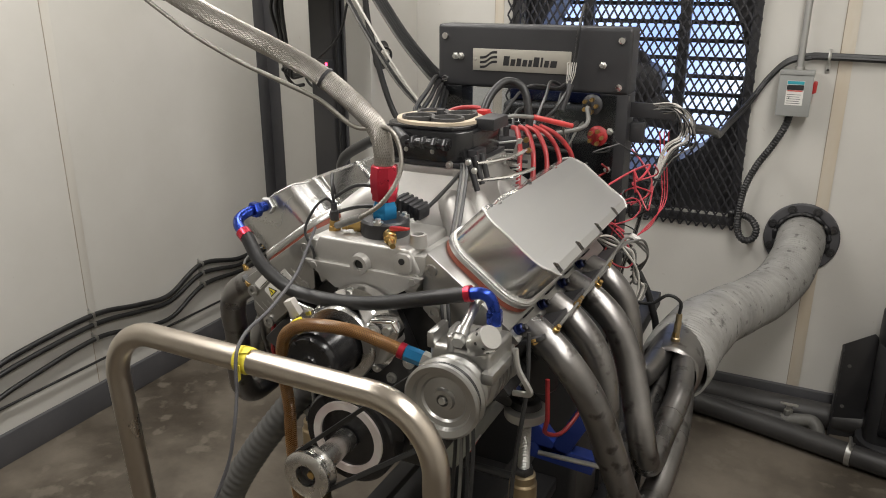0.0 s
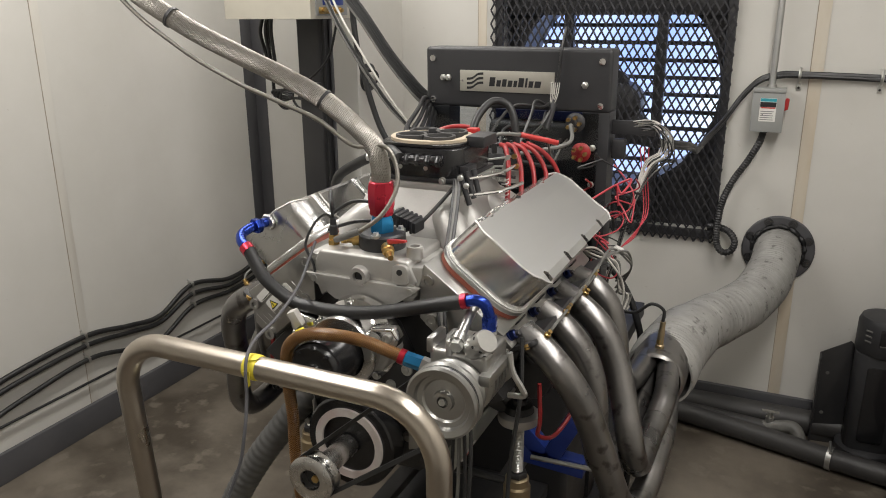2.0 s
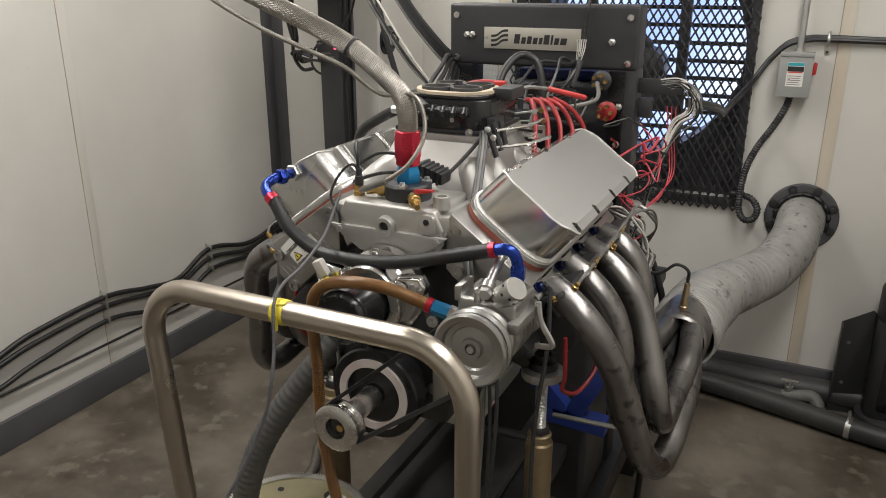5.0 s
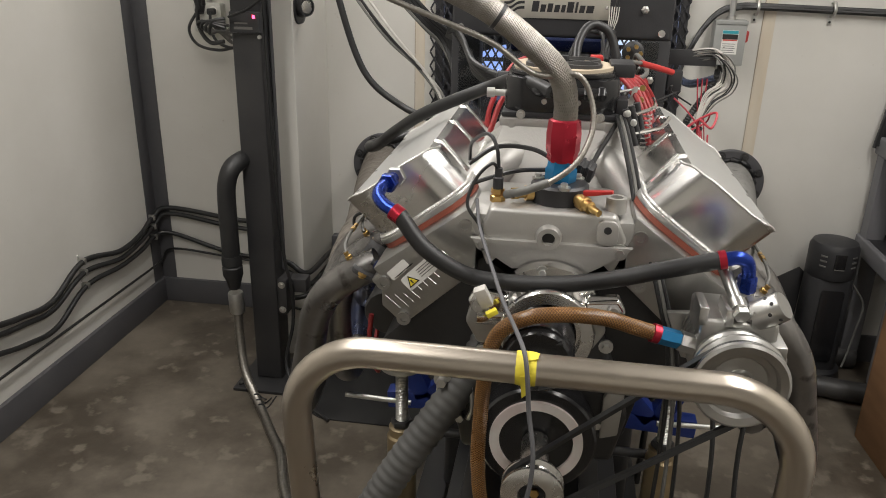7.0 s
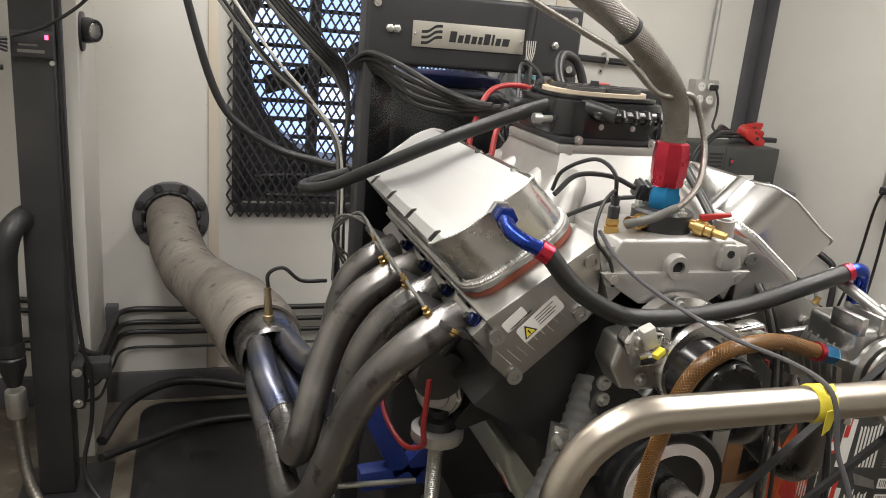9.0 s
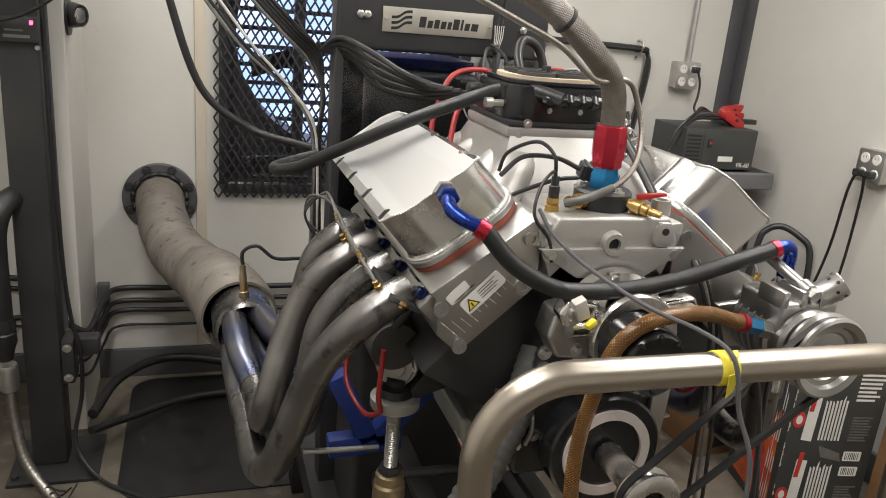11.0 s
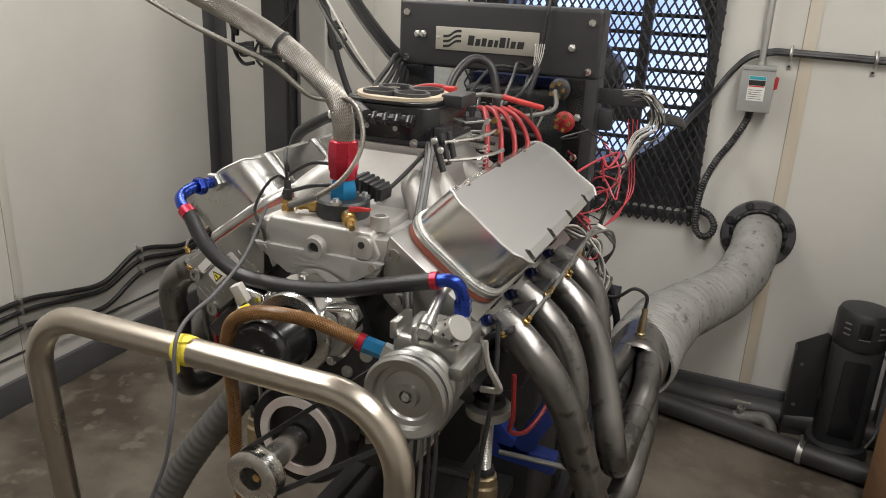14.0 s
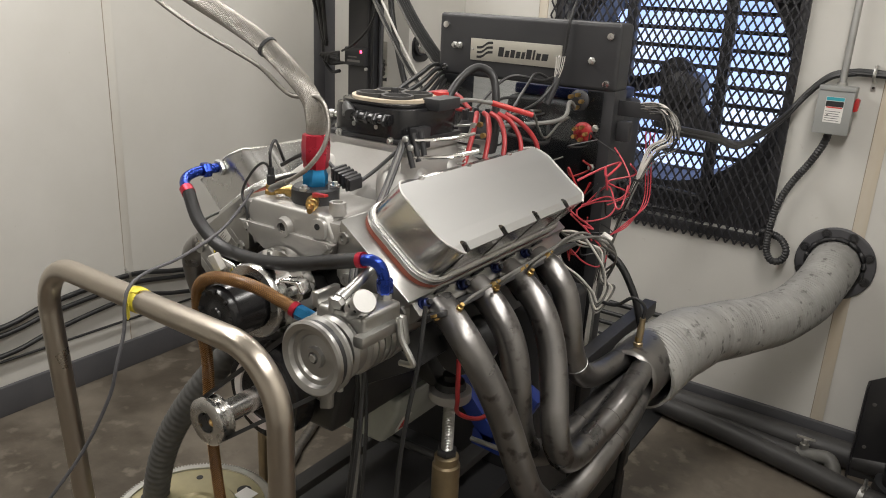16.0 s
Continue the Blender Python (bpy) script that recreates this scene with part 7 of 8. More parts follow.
def wall_cables():
    x = XL + 0.022
    runs = (("thick", 0.0115, [(0.3, 0.40), (0.9, 0.36), (1.35, 0.355), (1.56, 0.395), (1.90, 0.415), (2.12, 0.375), (2.30, 0.355), (2.51, 0.43), (2.76, 0.378), (2.93, 0.39), (3.05, 0.432)]),
            ("thick", 0.0105, [(0.3, 0.36), (0.9, 0.33), (1.35, 0.325), (1.56, 0.355), (1.90, 0.375), (2.12, 0.345), (2.30, 0.325), (2.51, 0.385), (2.76, 0.345), (2.93, 0.36), (3.05, 0.39)]),
            ("thick", 0.0105, [(0.3, 0.29), (0.9, 0.26), (1.35, 0.245), (1.56, 0.28), (1.90, 0.315), (2.12, 0.27), (2.30, 0.250), (2.51, 0.328), (2.76, 0.312), (2.93, 0.32), (3.04, 0.340)]),
            ("thin", 0.0055, [(0.3, 0.23), (0.9, 0.225), (1.5, 0.222), (1.97, 0.218), (2.5, 0.212), (3.02, 0.206), (3.09, 0.21)]))
    ends = ((0.40, 0.365, 0.348, 0.302, 0.30), (0.37, 0.325, 0.305, 0.247, 0.248), (0.27, 0.185, 0.187, 0.206, 0.20), (0.19, 0.165, 0.144, 0.14, 0.14))
    for (k, r, pts), (a, c, d, e, f) in zip(runs, ends):
        run = [(x, y * 1.06, 1.6 + (z - 1.6) * 1.06) for y, z in pts]
        run += [(-2.54, YB - 0.025, a), (-2.22, YB - 0.025, c), (-1.98, YB - 0.025, d), (-1.90, 3.10, d), (-1.885, 2.86, d), (-1.80, 2.846, d), (-1.722, 2.86, e), (-1.70, 3.10, e), (-1.66, YB - 0.03, e), (-1.44, YB - 0.03, e), (-1.1, YB - 0.03, f), (-0.6, YB - 0.03, f)]
        cable("wall_cable", run, r, WIRE, "black cable clipped in swags along the wall", 10, group="wall cables")
    for y, zs in ((2.014, (0.345, 0.302, 0.238)), (2.66, (0.360, 0.312, 0.252)), (3.225, (0.362, 0.317, 0.264)), (0.95, (0.286, 0.254, 0.18))):
        for z in zs:
            c = thing("cable_clip", "small zinc clip holding a cable to the wall", "clip", (XL, y, z), "cable clips")
            part("strap", box((XL + 0.0005, y - 0.006, z - 0.014), (XL + 0.036, y + 0.006, z + 0.014), 0.004), ZINC, c)
            part("screw", lathe([(0, 0), (0.006, 0), (0.004, 0.004), (0, 0.004)], (XL + 0.001, y, z + 0.022), (1, 0, 0), 10), ZINC, c)
    b = thing("cable_clip", "black clip block for three cables on the wall", "clip", (-1.70, YB, 0.25))
    part("block", box((-1.735, YB - 0.048, 0.225), (-1.69, YB - 0.0005, 0.325), 0.004), GREYTRIM, b)
    cable("floor_cable", [(-1.70, 2.70, 0.06), (-1.63, 2.95, 0.07), (-1.47, 3.18, 0.03), (-1.2, 3.2, -0.02), (-0.9, 3.15, ZF + 0.018)], 0.018, RUBBER, "thick black cable sagging to the floor", 12)
    cable("floor_cable", [(-1.70, 2.66, 0.02), (-1.60, 2.80, -0.02), (-1.38, 3.0, -0.06), (-1.1, 3.05, ZF + 0.014), (-0.8, 2.95, ZF + 0.014)], 0.014, RUBBER, "thick black cable lying on the floor", 12)


wall_cables()


def outlet(at, nrm, label, plugs, cord):
    ex, ey, ez = frame_of(nrm)
    side, up, out = V(0, 0, 1).cross(V(*nrm)), V(0, 0, 1), V(*nrm)
    at = V(*at)
    t = thing("outlet_box", label, "outlet", at)
    part("box", prism(rounded(0.118, 0.118, 0.008, 3), at, side, up, out, 0.052, 0.002), ZINC, t)
    part("cover", prism(rounded(0.122, 0.122, 0.010, 3), at + out * 0.052, side, up, out, 0.004, 0.001), ZINC, t)
    for a in (-1, 1):
        for b in (-1, 1):
            p = at + side * 0.027 * a + up * 0.028 * b + out * 0.056
            f = part("receptacle", lathe([(0, 0), (0.020, 0), (0.019, 0.003), (0, 0.003)], p, out, 22), WHITE, t)
            for q in (-0.006, 0.006):
                part("slot", prism([(-0.0012, -0.004), (0.0012, -0.004), (0.0012, 0.004), (-0.0012, 0.004)], p + side * q + up * 0.004 + out * 0.003, side, up, out, 0.0004), INK, f, smooth=False)
    for a, b in plugs:
        p = at + side * 0.027 * a + up * 0.028 * b + out * 0.059
        part("plug", prism(rounded(0.030, 0.026, 0.006, 3), p, side, up, out, 0.028, 0.003), DARKPLASTIC, t)
    return t


outlet((0.795, YB, 1.285), (0, -1, 0), "zinc outlet box with four sockets and a plug", [(1, 1)], None)
outlet((-2.2497, YB, 1.2862), (0, -1, 0), "zinc outlet box with two black plugs in it", [(-1, 1), (1, 1)], None)
outlet((XR, 2.35, 1.06), (-1, 0, 0), "zinc outlet box with two cords plugged in", [(-1, -1), (1, -1)], None)
single("conduit", tube([(0.805, YB - 0.028, 1.344), (0.805, YB - 0.028, 2.0), (0.805, YB - 0.028, ZT)], 0.011, 12, 2), EMT, "galvanised conduit up the wall", "conduit", "conduits")
single("conduit", tube([(-2.2497, YB - 0.028, 1.349), (-2.2497, YB - 0.028, 2.0184), (-2.2497, YB - 0.028, ZT)], 0.011, 12, 2), EMT, "galvanised conduit up the wall", "conduit", "conduits")
single("conduit", tube([(-0.095, YB - 0.045, 1.36), (-0.095, YB - 0.045, 2.0), (-0.095, YB - 0.045, ZT)], 0.0125, 12, 2), EMT, "galvanised conduit up the wall", "conduit", "conduits")
cable("extension_cable", [(0.822, YB - 0.09, 1.31), (0.835, YB - 0.10, 1.26), (0.83, YB - 0.11, 1.20), (0.80, YB - 0.14, 1.15), (0.77, YB - 0.22, 1.125)], 0.0055, WIRE, "black power cord from the outlet")
cable("extension_cable", [(XR - 0.09, 2.37, 1.03), (XR - 0.08, 2.40, 0.95), (XR - 0.05, 2.45, 0.70), (XR - 0.06, 2.50, 0.45), (XR - 0.12, 2.52, 0.2)], 0.0055, WIRE, "black power cord hanging down the wall")
cable("extension_cable", [(XR - 0.09, 2.33, 1.03), (XR - 0.06, 2.35, 0.92), (XR - 0.04, 2.38, 0.62), (XR - 0.08, 2.40, 0.3)], 0.0055, WIRE, "black power cord hanging down the wall")
cable("extension_cable", [(-2.2215, YB - 0.09, 1.3155), (-2.2131, YB - 0.11, 1.2444), (-2.1818, YB - 0.12, 1.1921), (-2.1085, YB - 0.12, 1.1711), (-2.0458, YB - 0.11, 1.1921), (-2.0301, YB - 0.10, 1.2653), (-2.0353, YB - 0.1, 1.4117), (-2.0562, YB - 0.1, 1.8092), (-2.0562, YB - 0.1, 2.7)], 0.0065, WIRE, "black cord looped below the outlet")
cable("extension_cable", [(-2.278, YB - 0.09, 1.3155), (-2.3125, YB - 0.11, 1.2444), (-2.2759, YB - 0.12, 1.1816), (-2.1818, YB - 0.12, 1.1607), (-2.0876, YB - 0.12, 1.1816)], 0.0065, WIRE, "black cord looped below the outlet")


def safety_switch():
    x0, x1, z0, z1 = -0.155, -0.043, 1.182, 1.345
    t = thing("safety_switch", "grey steel safety switch box with a red lever", "switch box", (-0.10, YB, z0))
    part("case", box((x0, YB - 0.085, z0), (x1, YB - 0.0005, z1), 0.004), BOXGREY, t)
    part("lid", box((x0 - 0.003, YB - 0.098, z0 - 0.002), (x1 + 0.003, YB - 0.086, z1 - 0.012), 0.003), BOXGREY, t)
    part("lip", box((x0 - 0.004, YB - 0.102, z1 - 0.012), (x1 + 0.004, YB - 0.03, z1 + 0.004), 0.003), BOXGREY, t)
    part("lever", prism([(0, 0), (0.014, 0.006), (0.016, 0.045), (0.004, 0.05), (0, 0.04)], (x1 + 0.002, YB - 0.075, 1.262), (1, 0, 0), (0, 0, 1), (0, 1, 0), 0.03, 0.003), REDPLASTIC, t, "red switch lever")
    y = YB - 0.0985
    lab = part("rating_label", box((x0 + 0.026, y - 0.0006, 1.222), (x1 - 0.026, y, 1.312)), WHITE, t, "teal, red and white rating label", smooth=False)
    part("label_band", box((x0 + 0.027, y - 0.0012, 1.299), (x1 - 0.027, y - 0.0005, 1.311)), CYAN, lab, smooth=False)
    part("label_band", box((x0 + 0.027, y - 0.0012, 1.278), (x1 - 0.027, y - 0.0005, 1.297)), INK, lab, smooth=False)
    part("label_band", box((x0 + 0.030, y - 0.0018, 1.273), (x1 - 0.030, y - 0.0005, 1.277)), REDINK, lab, smooth=False)
    for k in range(5):
        part("print_line", box((x0 + 0.030, y - 0.0012, 1.228 + 0.008 * k), (x1 - 0.034 - 0.004 * (k % 2), y - 0.0005, 1.230 + 0.008 * k)), GREYTRIM, lab, smooth=False)
    part("keyhole", lathe([(0, 0), (0.0022, 0), (0.0022, 0.001), (0, 0.001)], (x0 + 0.038, y - 0.0005, 1.248), (0, -1, 0), 10), INK, lab)
    part("hub", lathe([(0, 0), (0.018, 0), (0.018, 0.012), (0, 0.012)], (-0.095, YB - 0.045, z1 + 0.003), (0, 0, 1), 16), ZINC, t)
    pts = [V(-0.105, YB - 0.045, z0 + 0.005), V(-0.118, YB - 0.05, 1.13), V(-0.155, YB - 0.05, 1.05), V(-0.20, YB - 0.05, 0.97), V(-0.232, YB - 0.055, 0.88), V(-0.243, YB - 0.06, 0.78), V(-0.238, YB - 0.065, 0.70), V(-0.212, YB - 0.07, 0.665), V(-0.178, YB - 0.07, 0.675), V(-0.168, YB - 0.065, 0.715), V(-0.195, YB - 0.05, 0.75), V(-0.235, YB - 0.035, 0.76), V(-0.28, YB - 0.02, 0.76)]
    lp = resample(spline(pts, 10), 0.0035)
    single("flexible_conduit", sweep(bmesh.new(), lp, lambda i: 0.0135 + 0.0016 * math.sin(i * 2.0), 14), STEELBLACK, "black ribbed flexible conduit looped below the switch", "conduit")


safety_switch()


def wall_bundle():
    rnd = random.Random(21)
    for k in range(6):
        o, q = rnd.uniform(-0.012, 0.012), rnd.uniform(-0.012, 0.012)
        pts = [(-0.33, 2.12, 1.29 + q), (-0.28, 2.40 + o, 1.24 + q), (-0.30, 2.75 + o, 1.17 + q), (-0.30, 3.0, 1.165 + q), (-0.255, 3.17, 1.22 + q), (-0.20, 3.235, 1.31 + q), (-0.14, 3.262 + o, 1.375 + q), (-0.07, 3.268, 1.395 + q), (0.0, 3.27 + o, 1.398 + q), (0.28, 3.272, 1.392 + q), (0.545, 3.27 + o, 1.385 + q), (0.585, 3.27, 1.365 + q), (0.598 + o, 3.27, 1.31), (0.588 + o, 3.27, 1.18), (0.565 + o, 3.265, 1.06), (0.55 + o, 3.25, 0.98), (0.545 + 2 * o, 3.24, 0.88 + q)]
        cable("wall_bundle_cable", pts, 0.0075, (WIRE, WIRE, WIRE, GREYTRIM, WIRE, WIRE)[k], "black cable in a bundle strapped along the wall", 8, group="strapped cable bundle")
    for x in (0.0, 0.28, 0.545):
        c = thing("pipe_strap", "zinc pipe strap with a screw tab", "clip", (x, YB, 1.37), "pipe straps")
        part("strap", tube([(x, YB - 0.002, 1.42), (x, YB - 0.035, 1.420), (x, YB - 0.052, 1.395), (x, YB - 0.035, 1.372), (x, YB - 0.004, 1.368)], 0.006, 6), ZINC, c)
        part("tab", box((x - 0.009, YB - 0.004, 1.335), (x + 0.009, YB - 0.0005, 1.372), 0.002), ZINC, c)
        part("screw", lathe([(0, 0), (0.005, 0), (0.003, 0.004), (0, 0.004)], (x, YB - 0.004, 1.347), (0, -1, 0), 10), INK, c)


wall_bundle()


def horn():
    t = thing("wall_socket", "black flanged wall inlet with a chrome lens", "socket", (-1.742, 2.96, 1.36))
    c = V(-1.742, 2.955, 1.362)
    part("plate", prism(rounded(0.13, 0.12, 0.05, 6), c, (0, 1, 0), (0, 0, 1), (1, 0, 0), 0.008, 0.002), DARKPLASTIC, t)
    part("body", lathe([(0, 0), (0.036, 0), (0.040, 0.02), (0.034, 0.05), (0.028, 0.05), (0.028, 0.044), (0, 0.044)], c + V(0.006, -0.012, 0.005), (1, -0.7, 0), 28), DARKPLASTIC, t)
    part("lens", lathe([(0, 0), (0.028, 0), (0.024, 0.005), (0, 0.008)], c + V(0.042, -0.038, 0.005), (1, -0.7, 0), 24), BRIGHT, t)


horn()


def floor_pipes():
    p = thing("floor_pipe", "dark pipe run along the floor with a clamp", "pipe", (0.0, 2.85, 0.0))
    part("pipe", tube([(-0.55, 2.98, 0.045), (-0.29, 2.93, 0.045), (0.0, 2.86, 0.045), (0.225, 2.80, 0.045), (0.40, 2.76, 0.045), (0.62, 2.72, 0.045)], 0.040, 18), PIPEGREY, p)
    part("clamp", lathe([(0.041, 0), (0.044, 0), (0.044, 0.018), (0.041, 0.018)], (0.228, 2.80, 0.045), (0.97, -0.24, 0), 28, closed=True), ZINC, p)
    part("clamp_screw", rod((0.235, 2.765, 0.085), (0.235, 2.835, 0.092), 0.006, 8), ZINC, p)
    q = thing("floor_pipe", "dark hose along the wall over the floor", "pipe", (0.0, 3.15, 0.0))
    part("hose", tube([(-0.62, 3.035, 0.052), (-0.26, 3.035, 0.052), (0.22, 3.035, 0.052), (0.55, 3.035, 0.052)], 0.050, 18), PIPEGREY, q)
    r = thing("floor_pipe", "dark pipe with a grey elbow valve", "pipe", (-0.1, 2.97, 0.0))
    part("pipe", tube([(-0.55, 3.02, 0.035), (-0.25, 2.98, 0.035), (0.02, 2.92, 0.05)], 0.032, 16), PIPEGREY, r)
    part("elbow", tube([(0.0, 2.925, 0.055), (0.06, 2.91, 0.075), (0.105, 2.90, 0.085), (0.128, 2.885, 0.06), (0.13, 2.87, 0.02)], 0.026, 16), GREYWIRE, r, "grey elbow fitting")
    part("valve", lathe([(0, 0), (0.016, 0), (0.016, 0.03), (0.010, 0.03), (0.010, 0.05), (0, 0.05)], (0.02, 2.92, 0.075), (0, 0, 1), 12), ZINC, r)
    part("valve_handle", box((-0.012, 2.912, 0.125), (0.052, 2.928, 0.131), 0.002), ZINC, r)


set_back(floor_pipes, 1.06)


def tower():
    c = V(0.36, 2.95, 0)
    t = thing("tower_unit", "black plastic tower appliance with slotted cap", "appliance", c)
    part("base", lathe([(0, 0), (0.105, 0), (0.11, 0.01), (0.105, 0.05), (0.085, 0.06), (0, 0.06)], c, (0, 0, 1), 36), DARKPLASTIC, t)
    part("body", prism(rounded(0.165, 0.15, 0.05, 6, c.x, c.y), (0, 0, 0.055), (1, 0, 0), (0, 1, 0), (0, 0, 1), 0.385, 0.006), DARKPLASTIC, t)
    part("face", prism(rounded(0.085, 0.30, 0.012, 4, c.x + 0.0, 0.25), (0, c.y - 0.0765, 0), (1, 0, 0), (0, 0, 1), (0, -1, 0), 0.006, 0.002), BLACKGLOSS, t)
    part("cap", lathe([(0, 0), (0.085, 0), (0.089, 0.006), (0.089, 0.115), (0.080, 0.135), (0.055, 0.142), (0, 0.142)], c + V(0, 0, 0.44), (0, 0, 1), 40), DARKPLASTIC, t)
    for sx in (-1, 1):
        for k in range(3):
            a = radians(-90 + sx * 38)
            part("slot", box((-0.012, -0.002, -0.003), (0.012, 0.002, 0.003), 0.001, m=Matrix.Translation(c + V(0.0895 * math.cos(a), 0.0895 * math.sin(a), 0.535 - 0.020 * k)) @ Matrix.Rotation(a + math.pi / 2, 4, "Z")), GREYWIRE, t)
    part("display", box((c.x - 0.02, c.y - 0.0915, 0.485), (c.x + 0.02, c.y - 0.085, 0.55), 0.004), BLACKGLOSS, t)
    part("handle_line", box((c.x - 0.018, c.y - 0.0925, 0.488), (c.x + 0.018, c.y - 0.091, 0.492)), GREYWIRE, t)
    b = thing("sheet_bracket", "black bent sheet metal bracket leaning by the wall", "bracket", (0.20, 3.0, 0))
    part("plate", prism([(0, 0), (0.11, 0), (0.12, 0.42), (0.10, 0.44), (0.0, 0.38)], (0.165, 2.99, 0.0), (1, 0.1, 0), (0, 0, 1), (0, 1, 0), 0.006, 0.001), STEELBLACK, b)
    part("flange", box((0.165, 2.93, 0.0), (0.171, 2.992, 0.38), 0.001), STEELBLACK, b)
    for z in (0.13, 0.30):
        part("hole", lathe([(0, 0), (0.007, 0), (0.007, 0.001), (0, 0.001)], (0.20, 2.991, z), (0, -1, 0), 10), GREYWIRE, b)
    cable("thin_hose", [(0.44, 2.95, 0.42), (0.50, 2.93, 0.33), (0.49, 2.92, 0.22), (0.47, 2.90, 0.12), (0.44, 2.85, 0.09)], 0.004, GREYWIRE, "thin grey line behind the tower")


set_back(tower, 1.06)


def cart():
    x0, x1, y0, y1 = 0.50, 0.985, 2.74, 3.16
    t = thing("utility_cart", "dark grey plastic two-shelf utility cart", "cart", ((x0 + x1) / 2, (y0 + y1) / 2, 0))
    for z in (0.945, 0.545):
        poly = [(x0 + 0.07, y0), (x1, y0), (x1, y1), (x0, y1), (x0, y0 + 0.07)]
        sh = part("shelf", prism(poly, (0, 0, z - 0.07), (1, 0, 0), (0, 1, 0), (0, 0, 1), 0.07, 0.008, 3), CARTGREY, t)
        part("lip", prism([(x0 + 0.085, y0 + 0.02), (x1 - 0.02, y0 + 0.02), (x1 - 0.02, y1 - 0.02), (x0 + 0.02, y1 - 0.02), (x0 + 0.02, y0 + 0.085)], (0, 0, z - 0.001), (1, 0, 0), (0, 1, 0), (0, 0, 1), 0.002), DARKPLASTIC, sh)
    for x, y in ((x0 + 0.035, y0 + 0.035), (x1 - 0.11, y0 + 0.20), (x0 + 0.01, y1 - 0.08), (x1 - 0.11, y1 - 0.08)):
        part("leg", prism([(0, 0), (0.07, 0), (0.07, 0.02), (0.02, 0.02), (0.02, 0.07), (0, 0.07)], (x, y, 0.04), (1, 0, 0), (0, 1, 0), (0, 0, 1), 0.84, 0.004), CARTGREY, t)
        part("castor", lathe([(0, -0.014), (0.036, -0.014), (0.04, -0.008), (0.04, 0.008), (0.036, 0.014), (0, 0.014)], (x + 0.03, y + 0.03, 0.002), (1, 0, 0), 24), RUBBER, t)
    s = thing("power_supply", "charcoal metal power supply box on the cart", "power supply", (0.70, 2.87, 0.945))
    sx0, sx1, sy0, sy1, sz0, sz1 = 0.535, 0.875, 2.762, 3.00, 0.953, 1.118
    part("case", box((sx0, sy0, sz0), (sx1, sy1, sz1), 0.004), SUPPLY, s)
    part("front_panel", box((sx0 + 0.085, sy0 - 0.004, sz0 + 0.003), (sx1 - 0.003, sy0, sz1 - 0.003), 0.002), SUPPLY, s)
    for k in range(8):
        part("vent", box((sx0 + 0.01, sy0 - 0.001, sz0 + 0.02 + 0.016 * k), (sx0 + 0.075, sy0 + 0.001, sz0 + 0.028 + 0.016 * k)), INK, s, smooth=False)
    part("rocker_switch", box((sx0 + 0.105, sy0 - 0.010, sz0 + 0.09), (sx0 + 0.123, sy0 - 0.004, sz0 + 0.125), 0.002), DARKPLASTIC, s)
    part("rocker_lamp", box((sx0 + 0.108, sy0 - 0.0115, sz0 + 0.105), (sx0 + 0.120, sy0 - 0.0095, sz0 + 0.116)), REDPLASTIC, s, smooth=False)
    part("emblem", box((sx0 + 0.165, sy0 - 0.0052, sz0 + 0.035), (sx0 + 0.235, sy0 - 0.004, sz0 + 0.056)), WHITE, s, smooth=False)
    text("model_mark", "PR-60", 0.026, (sx0 + 0.29, sy0 - 0.0045, sz0 + 0.020), (1, 0, 0), (0, 0, 1), WHITE, s)
    for x in (sx0 + 0.01, sx1 - 0.01):
        part("foot", box((x - 0.008, sy0 + 0.02, 0.945), (x + 0.008, sy1 - 0.02, 0.954)), RUBBER, s)
    r = thing("battery_clamp", "red handled battery clamps lying on the power supply", "clamp", (0.82, 2.9, 1.12))
    for k in range(3):
        part("grip", prism(rounded(0.115, 0.044, 0.018, 4), (0.815 + 0.025 * k, 2.84 + 0.045 * k, 1.143 + 0.016 * k), (0.9, 0.1, -0.45 + 0.30 * k), (0.35, 0, 0.9), (0, 1, 0), 0.040, 0.008), REDPLASTIC, r)
        part("rivet", rod((0.82 + 0.025 * k, 2.836 + 0.045 * k, 1.146 + 0.016 * k), (0.82 + 0.025 * k, 2.884 + 0.045 * k, 1.146 + 0.016 * k), 0.007, 10), STEELBLACK, r)
    part("jaw", box((0.86, 2.85, 1.13), (0.93, 2.88, 1.15), 0.004, m=None), STEELBLACK, r)
    for k in range(5):
        cable("supply_lead", [(0.80, 2.88 + 0.02 * k, 1.145), (0.70, 2.84 + 0.02 * k, 1.150 + 0.008 * k), (0.60, 2.82, 1.145 + 0.006 * k), (0.53 - 0.006 * k, 2.80, 1.09), (0.485, 2.79, 1.01 - 0.01 * k), (0.465, 2.78, 0.93), (0.46 + 0.006 * k, 2.78, 0.84 - 0.02 * k)], 0.0062, (WIRE, WIRE, GREYTRIM, WIRE, WIRE)[k], "black lead draped over the power supply", group="supply leads")
    for k in range(3):
        cl = thing("copper_clip", "copper alligator clip with a red grip", "clip", (0.465, 2.78, 0.78), "alligator clips")
        z = 0.93 - 0.085 * k
        part("jaw", rod((0.462 + 0.008 * k, 2.778, z), (0.452, 2.772, z - 0.05), 0.008, 8), BRASS, cl)
        part("grip", rod((0.470 + 0.008 * k, 2.780, z + 0.05), (0.463 + 0.008 * k, 2.778, z), 0.009, 8), REDPLASTIC, cl)
    b = thing("battery", "black car battery with a yellow lettered label", "battery", (0.75, 2.9, 0.547))
    bx0, bx1, by0, by1, bz0, bz1 = 0.595, 0.905, 2.775, 2.955, 0.548, 0.725
